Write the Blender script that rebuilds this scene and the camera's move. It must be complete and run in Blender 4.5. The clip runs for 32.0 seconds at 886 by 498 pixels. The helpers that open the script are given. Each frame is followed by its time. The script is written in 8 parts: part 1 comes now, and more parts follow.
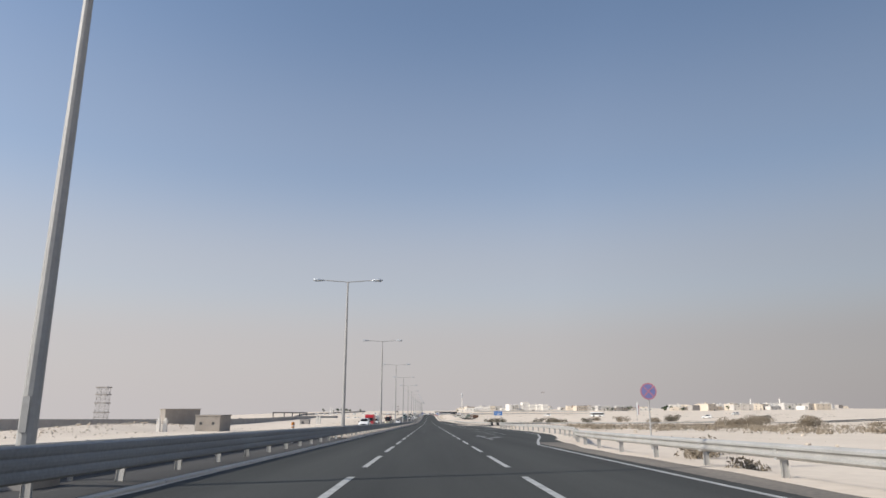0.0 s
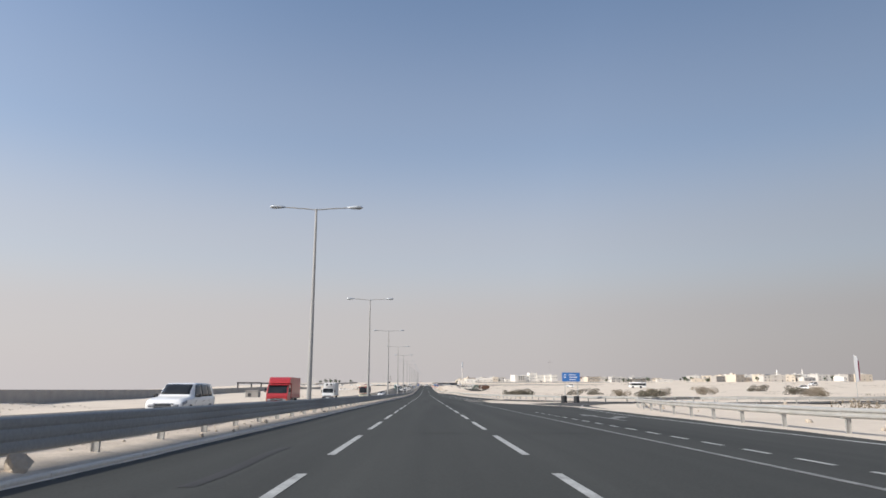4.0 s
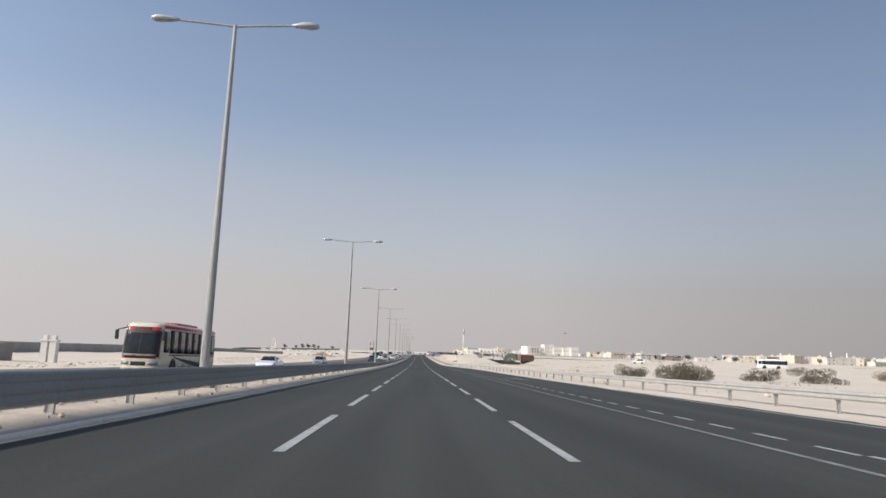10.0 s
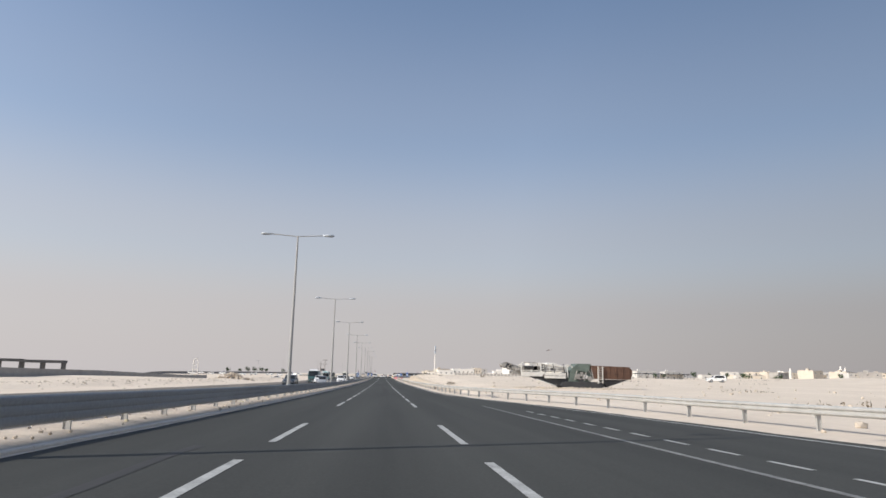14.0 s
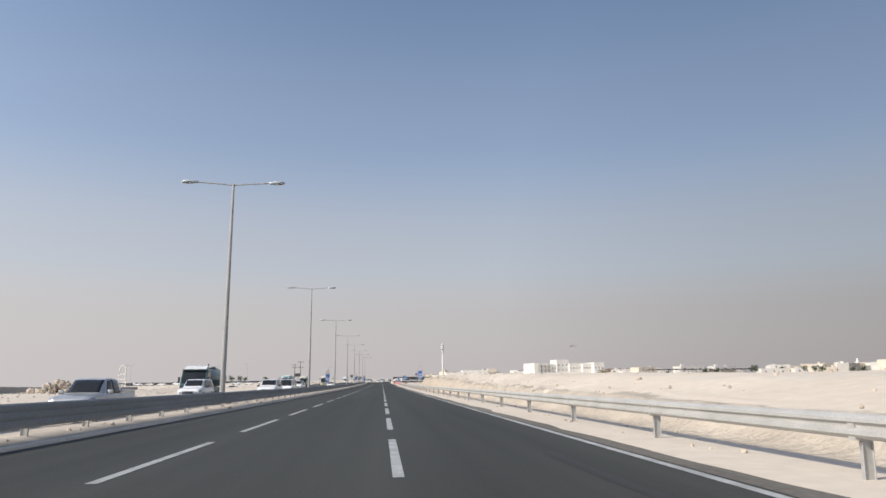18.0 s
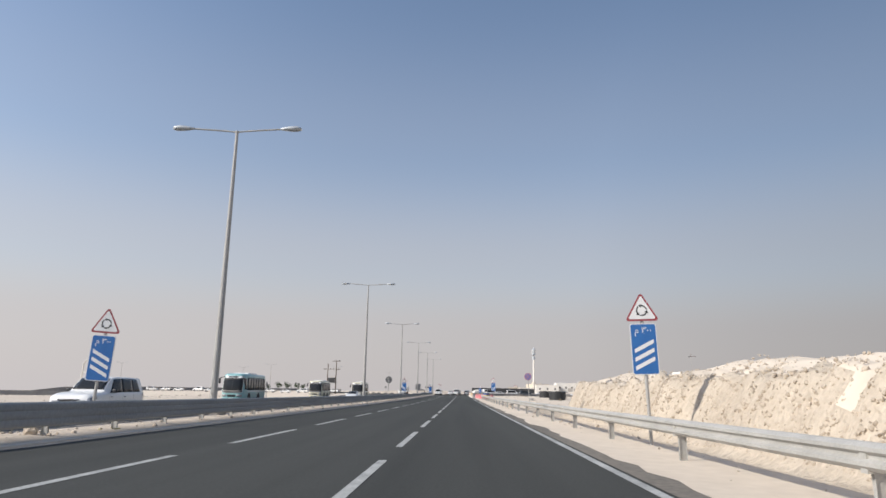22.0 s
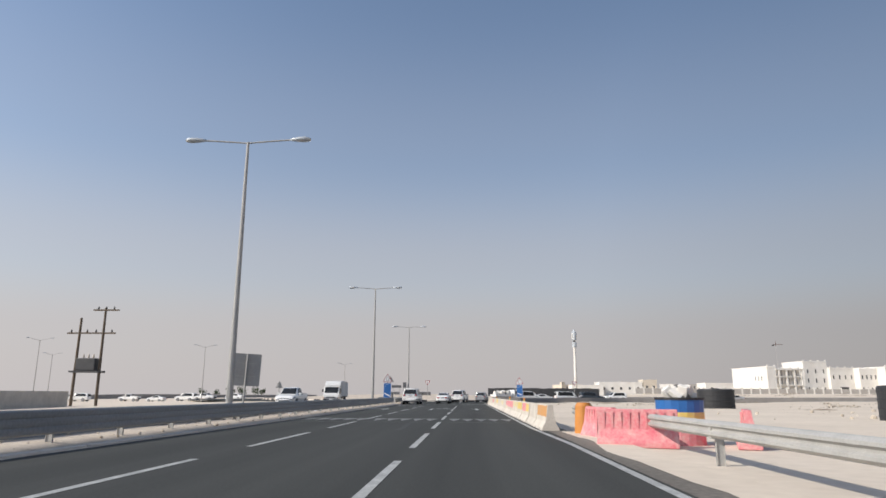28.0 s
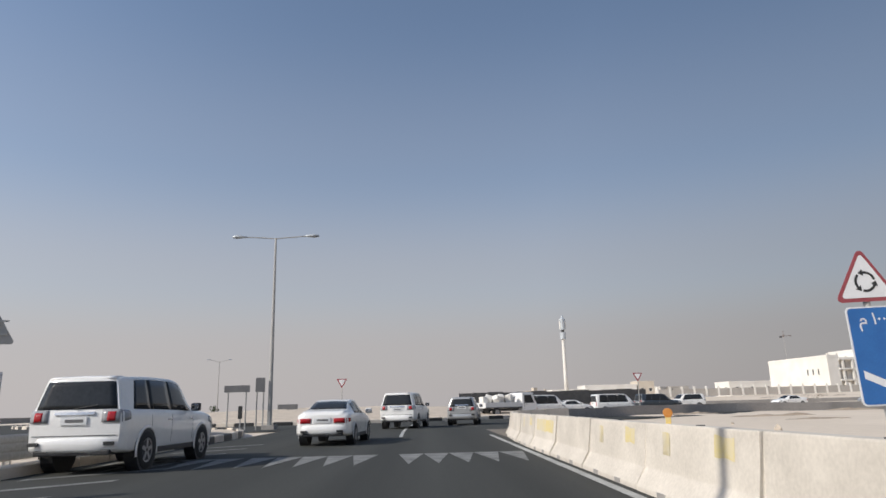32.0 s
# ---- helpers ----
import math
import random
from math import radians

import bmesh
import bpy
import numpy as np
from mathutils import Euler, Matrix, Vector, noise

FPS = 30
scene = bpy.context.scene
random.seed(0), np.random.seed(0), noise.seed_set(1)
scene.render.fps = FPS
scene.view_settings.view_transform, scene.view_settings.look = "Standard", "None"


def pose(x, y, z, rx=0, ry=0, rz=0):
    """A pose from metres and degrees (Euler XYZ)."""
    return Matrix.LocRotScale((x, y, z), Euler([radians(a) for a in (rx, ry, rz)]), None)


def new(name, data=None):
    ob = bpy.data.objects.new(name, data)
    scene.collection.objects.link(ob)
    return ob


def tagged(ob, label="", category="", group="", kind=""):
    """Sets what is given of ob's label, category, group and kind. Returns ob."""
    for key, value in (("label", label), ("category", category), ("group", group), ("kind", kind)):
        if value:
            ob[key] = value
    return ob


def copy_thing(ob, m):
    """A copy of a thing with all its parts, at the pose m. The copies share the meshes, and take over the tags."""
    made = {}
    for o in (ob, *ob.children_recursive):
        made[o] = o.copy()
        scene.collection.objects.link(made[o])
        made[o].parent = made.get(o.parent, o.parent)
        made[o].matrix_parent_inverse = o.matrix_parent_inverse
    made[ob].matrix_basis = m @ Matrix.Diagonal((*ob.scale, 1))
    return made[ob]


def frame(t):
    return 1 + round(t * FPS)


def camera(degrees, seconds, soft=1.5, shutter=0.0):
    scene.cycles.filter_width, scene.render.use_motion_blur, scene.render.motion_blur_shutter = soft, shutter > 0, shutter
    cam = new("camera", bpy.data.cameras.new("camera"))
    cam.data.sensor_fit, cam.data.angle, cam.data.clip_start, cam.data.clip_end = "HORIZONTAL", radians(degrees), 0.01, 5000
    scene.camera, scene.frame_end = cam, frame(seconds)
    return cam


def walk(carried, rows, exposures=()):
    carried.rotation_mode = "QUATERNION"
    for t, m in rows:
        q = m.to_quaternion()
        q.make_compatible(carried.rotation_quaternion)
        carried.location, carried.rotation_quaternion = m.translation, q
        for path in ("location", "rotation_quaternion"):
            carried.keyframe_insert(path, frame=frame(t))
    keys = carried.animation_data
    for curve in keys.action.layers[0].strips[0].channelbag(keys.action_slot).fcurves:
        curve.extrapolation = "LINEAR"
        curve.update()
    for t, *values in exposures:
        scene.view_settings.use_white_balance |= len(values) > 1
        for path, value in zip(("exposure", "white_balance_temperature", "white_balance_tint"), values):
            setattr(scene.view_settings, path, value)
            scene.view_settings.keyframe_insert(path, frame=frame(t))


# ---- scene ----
# the road runs along +y; x to the right; road surface at z = 0
EYE = 1.138
EXPOSURES = ((0.0, -0.10), (4.0, -0.03), (8.0, -0.10), (13.0, -0.07), (17.0, -0.01), (19.0, -0.10), (21.0, -0.11), (22.0, -0.06), (24.0, -0.17), (26.0, -0.13), (30.0, -0.19), (32.0, -0.29))
cam = camera(67.8, 32.0, soft=1.6)
ROWS = (
    # seconds, x, y, tilt, lean, turn
    (0.0, -0.21, 19.77, 104.65, -0.09, -1.22),
    (0.5, -0.08, 32.06, 103.50, -0.45, 0.23),
    (1.0, 0.02, 44.33, 103.89, 0.73, -0.51),
    (1.5, 0.08, 57.02, 103.79, -0.28, -1.05),
    (2.0, 0.12, 69.47, 103.17, -0.48, -1.16),
    (2.5, 0.12, 81.67, 103.75, -0.44, -1.04),
    (3.0, 0.08, 94.01, 102.76, -0.67, -1.48),
    (3.5, 0.01, 106.59, 102.87, -0.10, -1.21),
    (4.0, -0.08, 119.46, 102.31, -0.16, -1.51),
    (4.5, -0.16, 132.51, 102.22, -0.22, -0.76),
    (6.5, -0.06, 180.39, 102.05, -1.66, -1.00),
    (7.0, -0.06, 192.46, 101.73, -0.22, -2.05),
    (7.5, -0.05, 204.66, 102.10, -1.22, -1.69),
    (8.0, -0.05, 217.10, 101.89, -1.01, -1.56),
    (8.5, -0.06, 229.79, 101.27, -1.45, -2.59),
    (9.0, -0.08, 242.71, 101.34, -0.42, -2.00),
    (9.5, -0.11, 255.58, 100.77, -1.77, -1.97),
    (10.0, -0.17, 267.96, 99.86, -2.22, -2.10),
    (10.5, -0.19, 280.21, 101.20, -1.74, -1.11),
    (11.0, -0.20, 292.43, 101.88, -1.93, -1.45),
    (11.5, -0.22, 304.75, 100.39, -0.97, -3.86),
    (12.0, -0.22, 317.21, 100.61, -1.20, -5.59),
    (12.5, -0.16, 329.71, 101.39, -0.75, -6.11),
    (13.0, -0.06, 342.22, 101.47, -0.92, -6.10),
    (13.5, 0.04, 354.44, 101.68, -1.31, -5.60),
    (15.5, 0.79, 404.89, 101.11, -0.76, -4.17),
    (16.0, 0.92, 417.58, 99.60, 0.19, -5.52),
    (16.5, 1.05, 430.26, 98.70, -0.49, -5.63),
    (17.0, 1.19, 442.81, 102.23, -1.68, -3.03),
    (17.5, 1.38, 455.25, 100.91, -0.23, -5.21),
    (18.0, 1.61, 467.60, 101.53, 0.45, -5.17),
    (18.5, 1.84, 479.81, 102.13, 0.80, -4.18),
    (19.0, 2.04, 491.93, 100.74, 0.18, -5.77),
    (19.5, 2.22, 504.00, 102.85, 0.26, -6.10),
    (20.0, 2.42, 516.23, 103.30, 0.21, -5.40),
    (20.5, 2.64, 528.59, 103.23, 1.38, -4.76),
    (21.0, 2.86, 540.68, 101.89, 0.55, -4.49),
    (21.5, 3.03, 552.59, 102.07, -1.36, -1.29),
    (22.0, 3.15, 564.16, 102.40, -1.07, 1.53),
    (22.5, 3.25, 575.75, 102.75, 1.20, 3.72),
    (23.0, 3.34, 587.28, 102.26, -0.62, 4.46),
    (23.5, 3.40, 598.70, 103.34, -0.54, 4.81),
    (24.0, 3.41, 610.12, 102.45, -0.35, 4.33),
    (24.5, 3.39, 621.09, 103.92, -2.60, 6.18),
    (25.0, 3.36, 631.88, 103.50, -0.97, 6.31),
    (25.5, 3.35, 642.77, 103.30, -1.86, 6.80),
    (26.0, 3.36, 653.41, 102.90, -1.86, 6.89),
    (26.5, 3.29, 663.65, 102.40, -2.44, 4.08),
    (28.5, 3.05, 703.29, 102.70, -0.29, 1.96),
    (29.0, 3.04, 713.05, 103.00, -1.21, 1.83),
    (29.5, 2.99, 722.42, 103.34, -1.33, 1.88),
    (30.0, 2.93, 731.42, 104.04, -0.14, 0.84),
    (30.5, 2.86, 740.01, 103.86, -0.48, -0.37),
    (31.0, 2.81, 747.94, 105.17, -0.87, 0.74),
    (31.5, 2.76, 755.83, 104.55, 0.53, -1.08),
    (32.0, 2.73, 763.26, 103.41, 1.40, -1.67),
)
# the road's long fall towards the roundabout: (y, metres of fall for each metre)
FALL = ((-2000, 0.0235), (0, 0.0235), (250, 0.0215), (345, 0.0185), (425, 0.0105), (490, 0.0075), (610, 0.0042), (720, 0.0), (9000, 0.0))


def fall(y):
    return float(np.interp(y, [a for a, _ in FALL], [f for _, f in FALL]))


STEPS = np.arange(-2000.0, 720.5, 0.5)
RATE = np.interp(STEPS, [a for a, _ in FALL], [f for _, f in FALL])
LIFT = np.append(np.cumsum(((RATE[1:] + RATE[:-1]) / 4)[::-1])[::-1], 0.0)


def grade(y):
    """Height of the road above the level of the roundabout."""
    return np.interp(y, STEPS, LIFT)


walk(cam, [(t, pose(x, y, EYE + float(grade(y)), rx - math.degrees(math.atan(fall(y))), ry, rz)) for t, x, y, rx, ry, rz in ROWS], exposures=EXPOSURES)

# ---- world and sun ----
SUN_ELEV, SUN_TURN = radians(33), radians(-113)   # a low sun to the left, slightly behind
world = bpy.data.worlds.new("sky")
scene.world = world
world.use_nodes = True
wn = world.node_tree.nodes
sky = wn.new("ShaderNodeTexSky")
sky.sky_type, sky.sun_disc = "NISHITA", False
sky.sun_elevation, sky.sun_rotation = SUN_ELEV, SUN_TURN
sky.altitude, sky.air_density, sky.dust_density, sky.ozone_density = 0, 1.0, 1.0, 1.0
# dust haze: the sky pales towards the horizon
wl = world.node_tree.links
tc = wn.new("ShaderNodeTexCoord")
sep = wn.new("ShaderNodeSeparateXYZ")
haze = wn.new("ShaderNodeValToRGB")
haze.color_ramp.interpolation = "EASE"
HAZE = ((0.0, 0.97), (0.08, 0.93), (0.18, 0.63), (0.35, 0.22), (0.56, 0.06))
while len(haze.color_ramp.elements) < len(HAZE):
    haze.color_ramp.elements.new(0.5)
for e, (p, v) in zip(haze.color_ramp.elements, HAZE):
    e.position, e.color = p, (v, v, v, 1)
gain = wn.new("ShaderNodeMix")
gain.data_type, gain.blend_type = "RGBA", "MULTIPLY"
gain.inputs["Factor"].default_value, gain.inputs["B"].default_value = 1.0, (0.144, 0.149, 0.153, 1)
mixer = wn.new("ShaderNodeMix")
mixer.data_type = "RGBA"
mixer.inputs["B"].default_value = (0.560, 0.525, 0.527, 1)
wl.new(tc.outputs["Generated"], sep.inputs[0])
wl.new(sep.outputs[2], haze.inputs[0])
wl.new(haze.outputs[0], mixer.inputs["Factor"])
wl.new(sky.outputs[0], gain.inputs["A"])
wl.new(gain.outputs["Result"], mixer.inputs["A"])
# the haze is brighter on the sun's side and dims away from it
sunward = wn.new("ShaderNodeVectorMath")
sunward.operation = "DOT_PRODUCT"
sunward.inputs[1].default_value = (math.sin(SUN_TURN), math.cos(SUN_TURN), 0)
glow = wn.new("ShaderNodeMath")
glow.operation = "MULTIPLY_ADD"
glow.inputs[1].default_value, glow.inputs[2].default_value = 0.21, 1.075
dusty = wn.new("ShaderNodeVectorMath")
dusty.operation = "SCALE"
wl.new(tc.outputs["Generated"], sunward.inputs[0])
wl.new(sunward.outputs["Value"], glow.inputs[0])
wl.new(mixer.outputs["Result"], dusty.inputs[0])
away = wn.new("ShaderNodeMath")
away.operation = "MULTIPLY_ADD"
away.inputs[1].default_value, away.inputs[2].default_value = -0.55, -0.30
dim = wn.new("ShaderNodeMath")
dim.operation = "MAXIMUM"
dim.inputs[1].default_value = 0.0
even = wn.new("ShaderNodeMath")
even.operation = "SUBTRACT"
wl.new(sunward.outputs["Value"], away.inputs[0])
wl.new(away.outputs[0], dim.inputs[0])
wl.new(glow.outputs[0], even.inputs[0])
wl.new(dim.outputs[0], even.inputs[1])
wl.new(even.outputs[0], dusty.inputs["Scale"])
wl.new(dusty.outputs[0], wn["Background"].inputs[0])
wn["Background"].inputs[1].default_value = 1.0
sun = new("sun", bpy.data.lights.new("sun", "SUN"))
sun.data.energy, sun.data.angle, sun.data.color = 4.5, radians(0.6), (1.0, 0.95, 0.87)
toward = Vector((math.sin(SUN_TURN) * math.cos(SUN_ELEV), math.cos(SUN_TURN) * math.cos(SUN_ELEV), math.sin(SUN_ELEV)))
sun.rotation_euler = toward.to_track_quat("Z", "Y").to_euler()


# ---- materials ----
def mat(name, c1, c2=None, scale=1.0, rough=0.8, metal=0.0, bump=0.0, bscale=30.0, stretch=(1, 1, 1), fine=None, vary=0.0, coat=0.0, spec=0.5):
    """Two noises (broad stains, fine grain) between two colours, with a small relief."""
    m = bpy.data.materials.new(name)
    m.use_nodes = True
    n, l = m.node_tree.nodes, m.node_tree.links
    b = n["Principled BSDF"]
    b.inputs["Roughness"].default_value, b.inputs["Metallic"].default_value = rough, metal
    b.inputs["Coat Weight"].default_value = coat
    b.inputs["Specular IOR Level"].default_value = spec
    m.diffuse_color = (*c1, 1)
    c2 = c2 or tuple(v * 0.82 for v in c1)
    tc = n.new("ShaderNodeTexCoord")
    mp = n.new("ShaderNodeMapping")
    mp.inputs["Scale"].default_value = stretch
    l.new(tc.outputs["Object"], mp.inputs[0])
    broad = n.new("ShaderNodeTexNoise")
    broad.inputs["Scale"].default_value, broad.inputs["Detail"].default_value = scale, 5
    l.new(mp.outputs[0], broad.inputs["Vector"])
    grain = n.new("ShaderNodeTexNoise")
    grain.inputs["Scale"].default_value, grain.inputs["Detail"].default_value = fine or scale * 14, 4
    l.new(tc.outputs["Object"], grain.inputs["Vector"])
    mix = n.new("ShaderNodeMath")
    mix.operation = "MULTIPLY_ADD"
    mix.inputs[1].default_value = 0.45
    l.new(grain.outputs[0], mix.inputs[0])
    sc = n.new("ShaderNodeMath")
    sc.operation = "MULTIPLY"
    sc.inputs[1].default_value = 0.6
    l.new(broad.outputs[0], sc.inputs[0])
    l.new(sc.outputs[0], mix.inputs[2])
    src = mix.outputs[0]
    if vary:
        oi = n.new("ShaderNodeObjectInfo")
        add = n.new("ShaderNodeMath")
        add.operation = "MULTIPLY_ADD"
        add.inputs[1].default_value = vary
        l.new(oi.outputs["Random"], add.inputs[0])
        l.new(src, add.inputs[2])
        src = add.outputs[0]
    ramp = n.new("ShaderNodeValToRGB")
    ramp.color_ramp.elements[0].position, ramp.color_ramp.elements[0].color = 0.32, (*c2, 1)
    ramp.color_ramp.elements[1].position, ramp.color_ramp.elements[1].color = 0.72 + vary * 0.5, (*c1, 1)
    l.new(src, ramp.inputs[0])
    l.new(ramp.outputs[0], b.inputs["Base Color"])
    if bump:
        bn = n.new("ShaderNodeTexNoise")
        bn.inputs["Scale"].default_value, bn.inputs["Detail"].default_value = bscale, 5
        l.new(tc.outputs["Object"], bn.inputs["Vector"])
        bp = n.new("ShaderNodeBump")
        bp.inputs["Strength"].default_value, bp.inputs["Distance"].default_value = min(1.0, bump * 8), bump
        l.new(bn.outputs[0], bp.inputs["Height"])
        l.new(bp.outputs[0], b.inputs["Normal"])
    return m


ASPHALT = mat("asphalt", (0.063, 0.0635, 0.0575), (0.030, 0.0305, 0.0275), 0.9, 0.88, bump=0.006, bscale=60, stretch=(0.9, 0.02, 1), fine=25, spec=0.3)
SHOULDER = mat("dusty_shoulder_asphalt", (0.27, 0.235, 0.195), (0.10, 0.092, 0.082), 0.5, 0.9, bump=0.006, bscale=40, stretch=(1.4, 0.12, 1), fine=9, spec=0.25)
TYRE_MARK = mat("rubber_marks", (0.040, 0.038, 0.036), (0.024, 0.023, 0.022), 1.5, 0.8, stretch=(1, 0.1, 1), fine=10)
ASPHALT_OLD = mat("old_asphalt", (0.10, 0.095, 0.088), (0.06, 0.058, 0.055), 0.4, 0.9, bump=0.006, bscale=60, stretch=(0.8, 0.05, 1), fine=20, spec=0.3)
SAND = mat("sand", (0.745, 0.645, 0.53), (0.60, 0.51, 0.412), 0.11, 0.95, bump=0.05, bscale=1.6, fine=2.5, spec=0.15)
EARTH = mat("dug_earth", (0.60, 0.515, 0.415), (0.40, 0.335, 0.265), 0.6, 0.95, bump=0.12, bscale=4.5, fine=7, spec=0.15)
SOIL = mat("brown_soil", (0.47, 0.38, 0.295), (0.27, 0.215, 0.165), 0.9, 0.95, bump=0.08, bscale=4, fine=8, spec=0.15)
SAND_MEDIAN = mat("median_sand", (0.70, 0.60, 0.49), (0.44, 0.37, 0.30), 1.3, 0.95, bump=0.03, bscale=5, fine=14, spec=0.15)
ROCK = mat("limestone_rubble", (0.56, 0.48, 0.39), (0.36, 0.30, 0.24), 1.1, 0.95, bump=0.1, bscale=2.6, fine=6, vary=0.25, spec=0.15)
PAINT = mat("road_paint", (0.56, 0.56, 0.535), (0.22, 0.22, 0.21), 1.6, 0.7, fine=18, spec=0.3)
PAINT_FAINT = mat("faint_road_paint", (0.17, 0.167, 0.16), (0.06, 0.059, 0.056), 2.2, 0.85, fine=16, spec=0.3)
PAINT_OLD = mat("worn_road_paint", (0.30, 0.30, 0.285), (0.10, 0.10, 0.10), 2.2, 0.8, fine=20, spec=0.3)
KERB = mat("kerb_concrete", (0.72, 0.64, 0.54), (0.52, 0.455, 0.38), 1.6, 0.9, bump=0.006, vary=0.25)
CONCRETE = mat("barrier_concrete", (0.66, 0.60, 0.52), (0.44, 0.395, 0.34), 1.6, 0.9, bump=0.01, bscale=18, vary=0.15)
WALL_GREY = mat("dusty_grey_wall", (0.46, 0.425, 0.385), (0.31, 0.285, 0.26), 0.3, 0.9, bump=0.02, bscale=5, fine=5)
GREY_CONCRETE = mat("grey_concrete", (0.37, 0.345, 0.32), (0.24, 0.225, 0.21), 0.5, 0.9, bump=0.02, bscale=6)
ZINC = mat("dusty_galvanised_steel", (0.50, 0.485, 0.455), (0.33, 0.32, 0.30), 1.4, 0.6, 0.15, fine=24, vary=0.1)
# a darker grey than ZINC, for the median and side-road beams
ZINC_DARK = mat("darker_grey_steel", (0.36, 0.36, 0.35), (0.22, 0.22, 0.215), 0.9, 0.7, 0.0, stretch=(1, 0.25, 1), fine=12, vary=0.1, spec=0.3)
POLE = mat("grey_pole_paint", (0.42, 0.41, 0.39), (0.31, 0.30, 0.285), 0.7, 0.55, 0.0, fine=9)
LAMP_HEAD = mat("lamp_head_paint", (0.55, 0.58, 0.60), (0.42, 0.45, 0.48), 2.0, 0.4, 0.2)
WHITE = mat("white_render", (0.80, 0.77, 0.72), (0.64, 0.60, 0.54), 0.25, 0.85, fine=4)
# white render greyed in its base colour to imitate distance haze
HAZY_WHITE = mat("hazy_white_render", (0.64, 0.61, 0.565), (0.50, 0.47, 0.43), 0.25, 0.9, fine=4)
TAUPE = mat("taupe_blockwork", (0.38, 0.34, 0.295), (0.27, 0.24, 0.21), 0.4, 0.9, bump=0.02, bscale=6, fine=5)
CREAM = mat("cream_render", (0.66, 0.58, 0.48), (0.52, 0.45, 0.36), 0.25, 0.9, fine=4)
DARK = mat("dark_opening", (0.055, 0.055, 0.06), (0.03, 0.03, 0.033), 1.0, 0.5)
RED = mat("red_sign_paint", (0.34, 0.07, 0.08), (0.25, 0.05, 0.06), 3.0, 0.45)
RED_FADED = mat("faded_red_paint", (0.66, 0.11, 0.16), (0.68, 0.42, 0.38), 2.8, 0.7, fine=12)
YELLOW = mat("yellow_paint", (0.72, 0.50, 0.07), (0.62, 0.50, 0.27), 2.0, 0.7, fine=12)
YELLOW_WORN = mat("worn_yellow_paint", (0.66, 0.53, 0.20), (0.58, 0.53, 0.45), 1.3, 0.85, fine=8)
MAROON = mat("maroon_cloth", (0.20, 0.03, 0.06), (0.13, 0.02, 0.04), 3.0, 0.8)
BLUE = mat("blue_sign_paint", (0.03, 0.15, 0.42), (0.022, 0.11, 0.33), 3.0, 0.4)
SIGN_BLUE_FADED = mat("sun_faded_blue_paint", (0.20, 0.20, 0.40), (0.14, 0.15, 0.34), 3.0, 0.5)
SIGN_RED_FADED = mat("sun_faded_red_paint", (0.48, 0.20, 0.24), (0.38, 0.17, 0.24), 3.0, 0.5)
SIGN_WHITE = mat("white_sign_paint", (0.78, 0.78, 0.78), (0.66, 0.66, 0.66), 2.5, 0.45)
SIGN_BLACK = mat("black_sign_paint", (0.03, 0.03, 0.03), None, 3.0, 0.5)
SIGN_BACK = mat("grey_sign_back", (0.17, 0.17, 0.175), (0.11, 0.11, 0.115), 1.5, 0.6, 0.3)
ORANGE = mat("orange_plastic", (0.62, 0.25, 0.05), (0.48, 0.19, 0.04), 3.0, 0.5)
RUBBER = mat("tyre_rubber", (0.028, 0.028, 0.028), (0.018, 0.018, 0.018), 5.0, 0.85)
BLACK_PLASTIC = mat("black_plastic", (0.028, 0.029, 0.031), (0.018, 0.018, 0.02), 2.0, 0.55)
CHROME = mat("bright_metal", (0.62, 0.62, 0.63), (0.5, 0.5, 0.51), 5.0, 0.25, 0.9)
ALLOY = mat("alloy_rim", (0.42, 0.42, 0.43), (0.30, 0.30, 0.31), 5.0, 0.4, 0.6)
CAR_WHITE = mat("white_car_paint", (0.86, 0.85, 0.83), (0.78, 0.765, 0.74), 0.7, 0.28, coat=0.6)
CAR_SILVER = mat("silver_car_paint", (0.48, 0.48, 0.48), (0.42, 0.42, 0.42), 0.7, 0.3, 0.4, coat=0.6)
CAR_DARK = mat("dark_blue_car_paint", (0.045, 0.06, 0.075), (0.03, 0.04, 0.05), 0.7, 0.3, 0.2, coat=0.6)
CAR_RED = mat("red_truck_paint", (0.48, 0.025, 0.03), (0.38, 0.02, 0.025), 0.7, 0.4, coat=0.3)
TEAL = mat("teal_truck_paint", (0.045, 0.12, 0.12), (0.03, 0.085, 0.085), 0.6, 0.4, coat=0.3)
BUS_BLUE = mat("pale_teal_bus_paint", (0.30, 0.52, 0.52), (0.23, 0.42, 0.43), 0.6, 0.35, coat=0.4)
CREAM_PAINT = mat("cream_bus_paint", (0.70, 0.66, 0.50), (0.60, 0.56, 0.42), 0.6, 0.35, coat=0.4)
GLASS_DARK = mat("tinted_glass", (0.034, 0.037, 0.04), (0.014, 0.015, 0.017), 1.0, 0.10, spec=0.3)
LENS_RED = mat("red_lens", (0.42, 0.012, 0.018), (0.30, 0.01, 0.012), 6.0, 0.15)
LENS_CLEAR = mat("clear_lens", (0.40, 0.40, 0.41), (0.24, 0.24, 0.25), 9.0, 0.12)
BOX_WHITE = mat("white_truck_box", (0.74, 0.74, 0.73), (0.62, 0.61, 0.59), 0.5, 0.5)
BARK = mat("dry_wood", (0.16, 0.12, 0.085), (0.09, 0.07, 0.05), 6.0, 0.9)
TWIG = mat("dry_twigs", (0.27, 0.22, 0.165), (0.17, 0.14, 0.105), 6.0, 0.9)
LEAF = mat("dusty_leaves", (0.15, 0.135, 0.10), (0.09, 0.08, 0.06), 3.0, 0.85, spec=0.2)
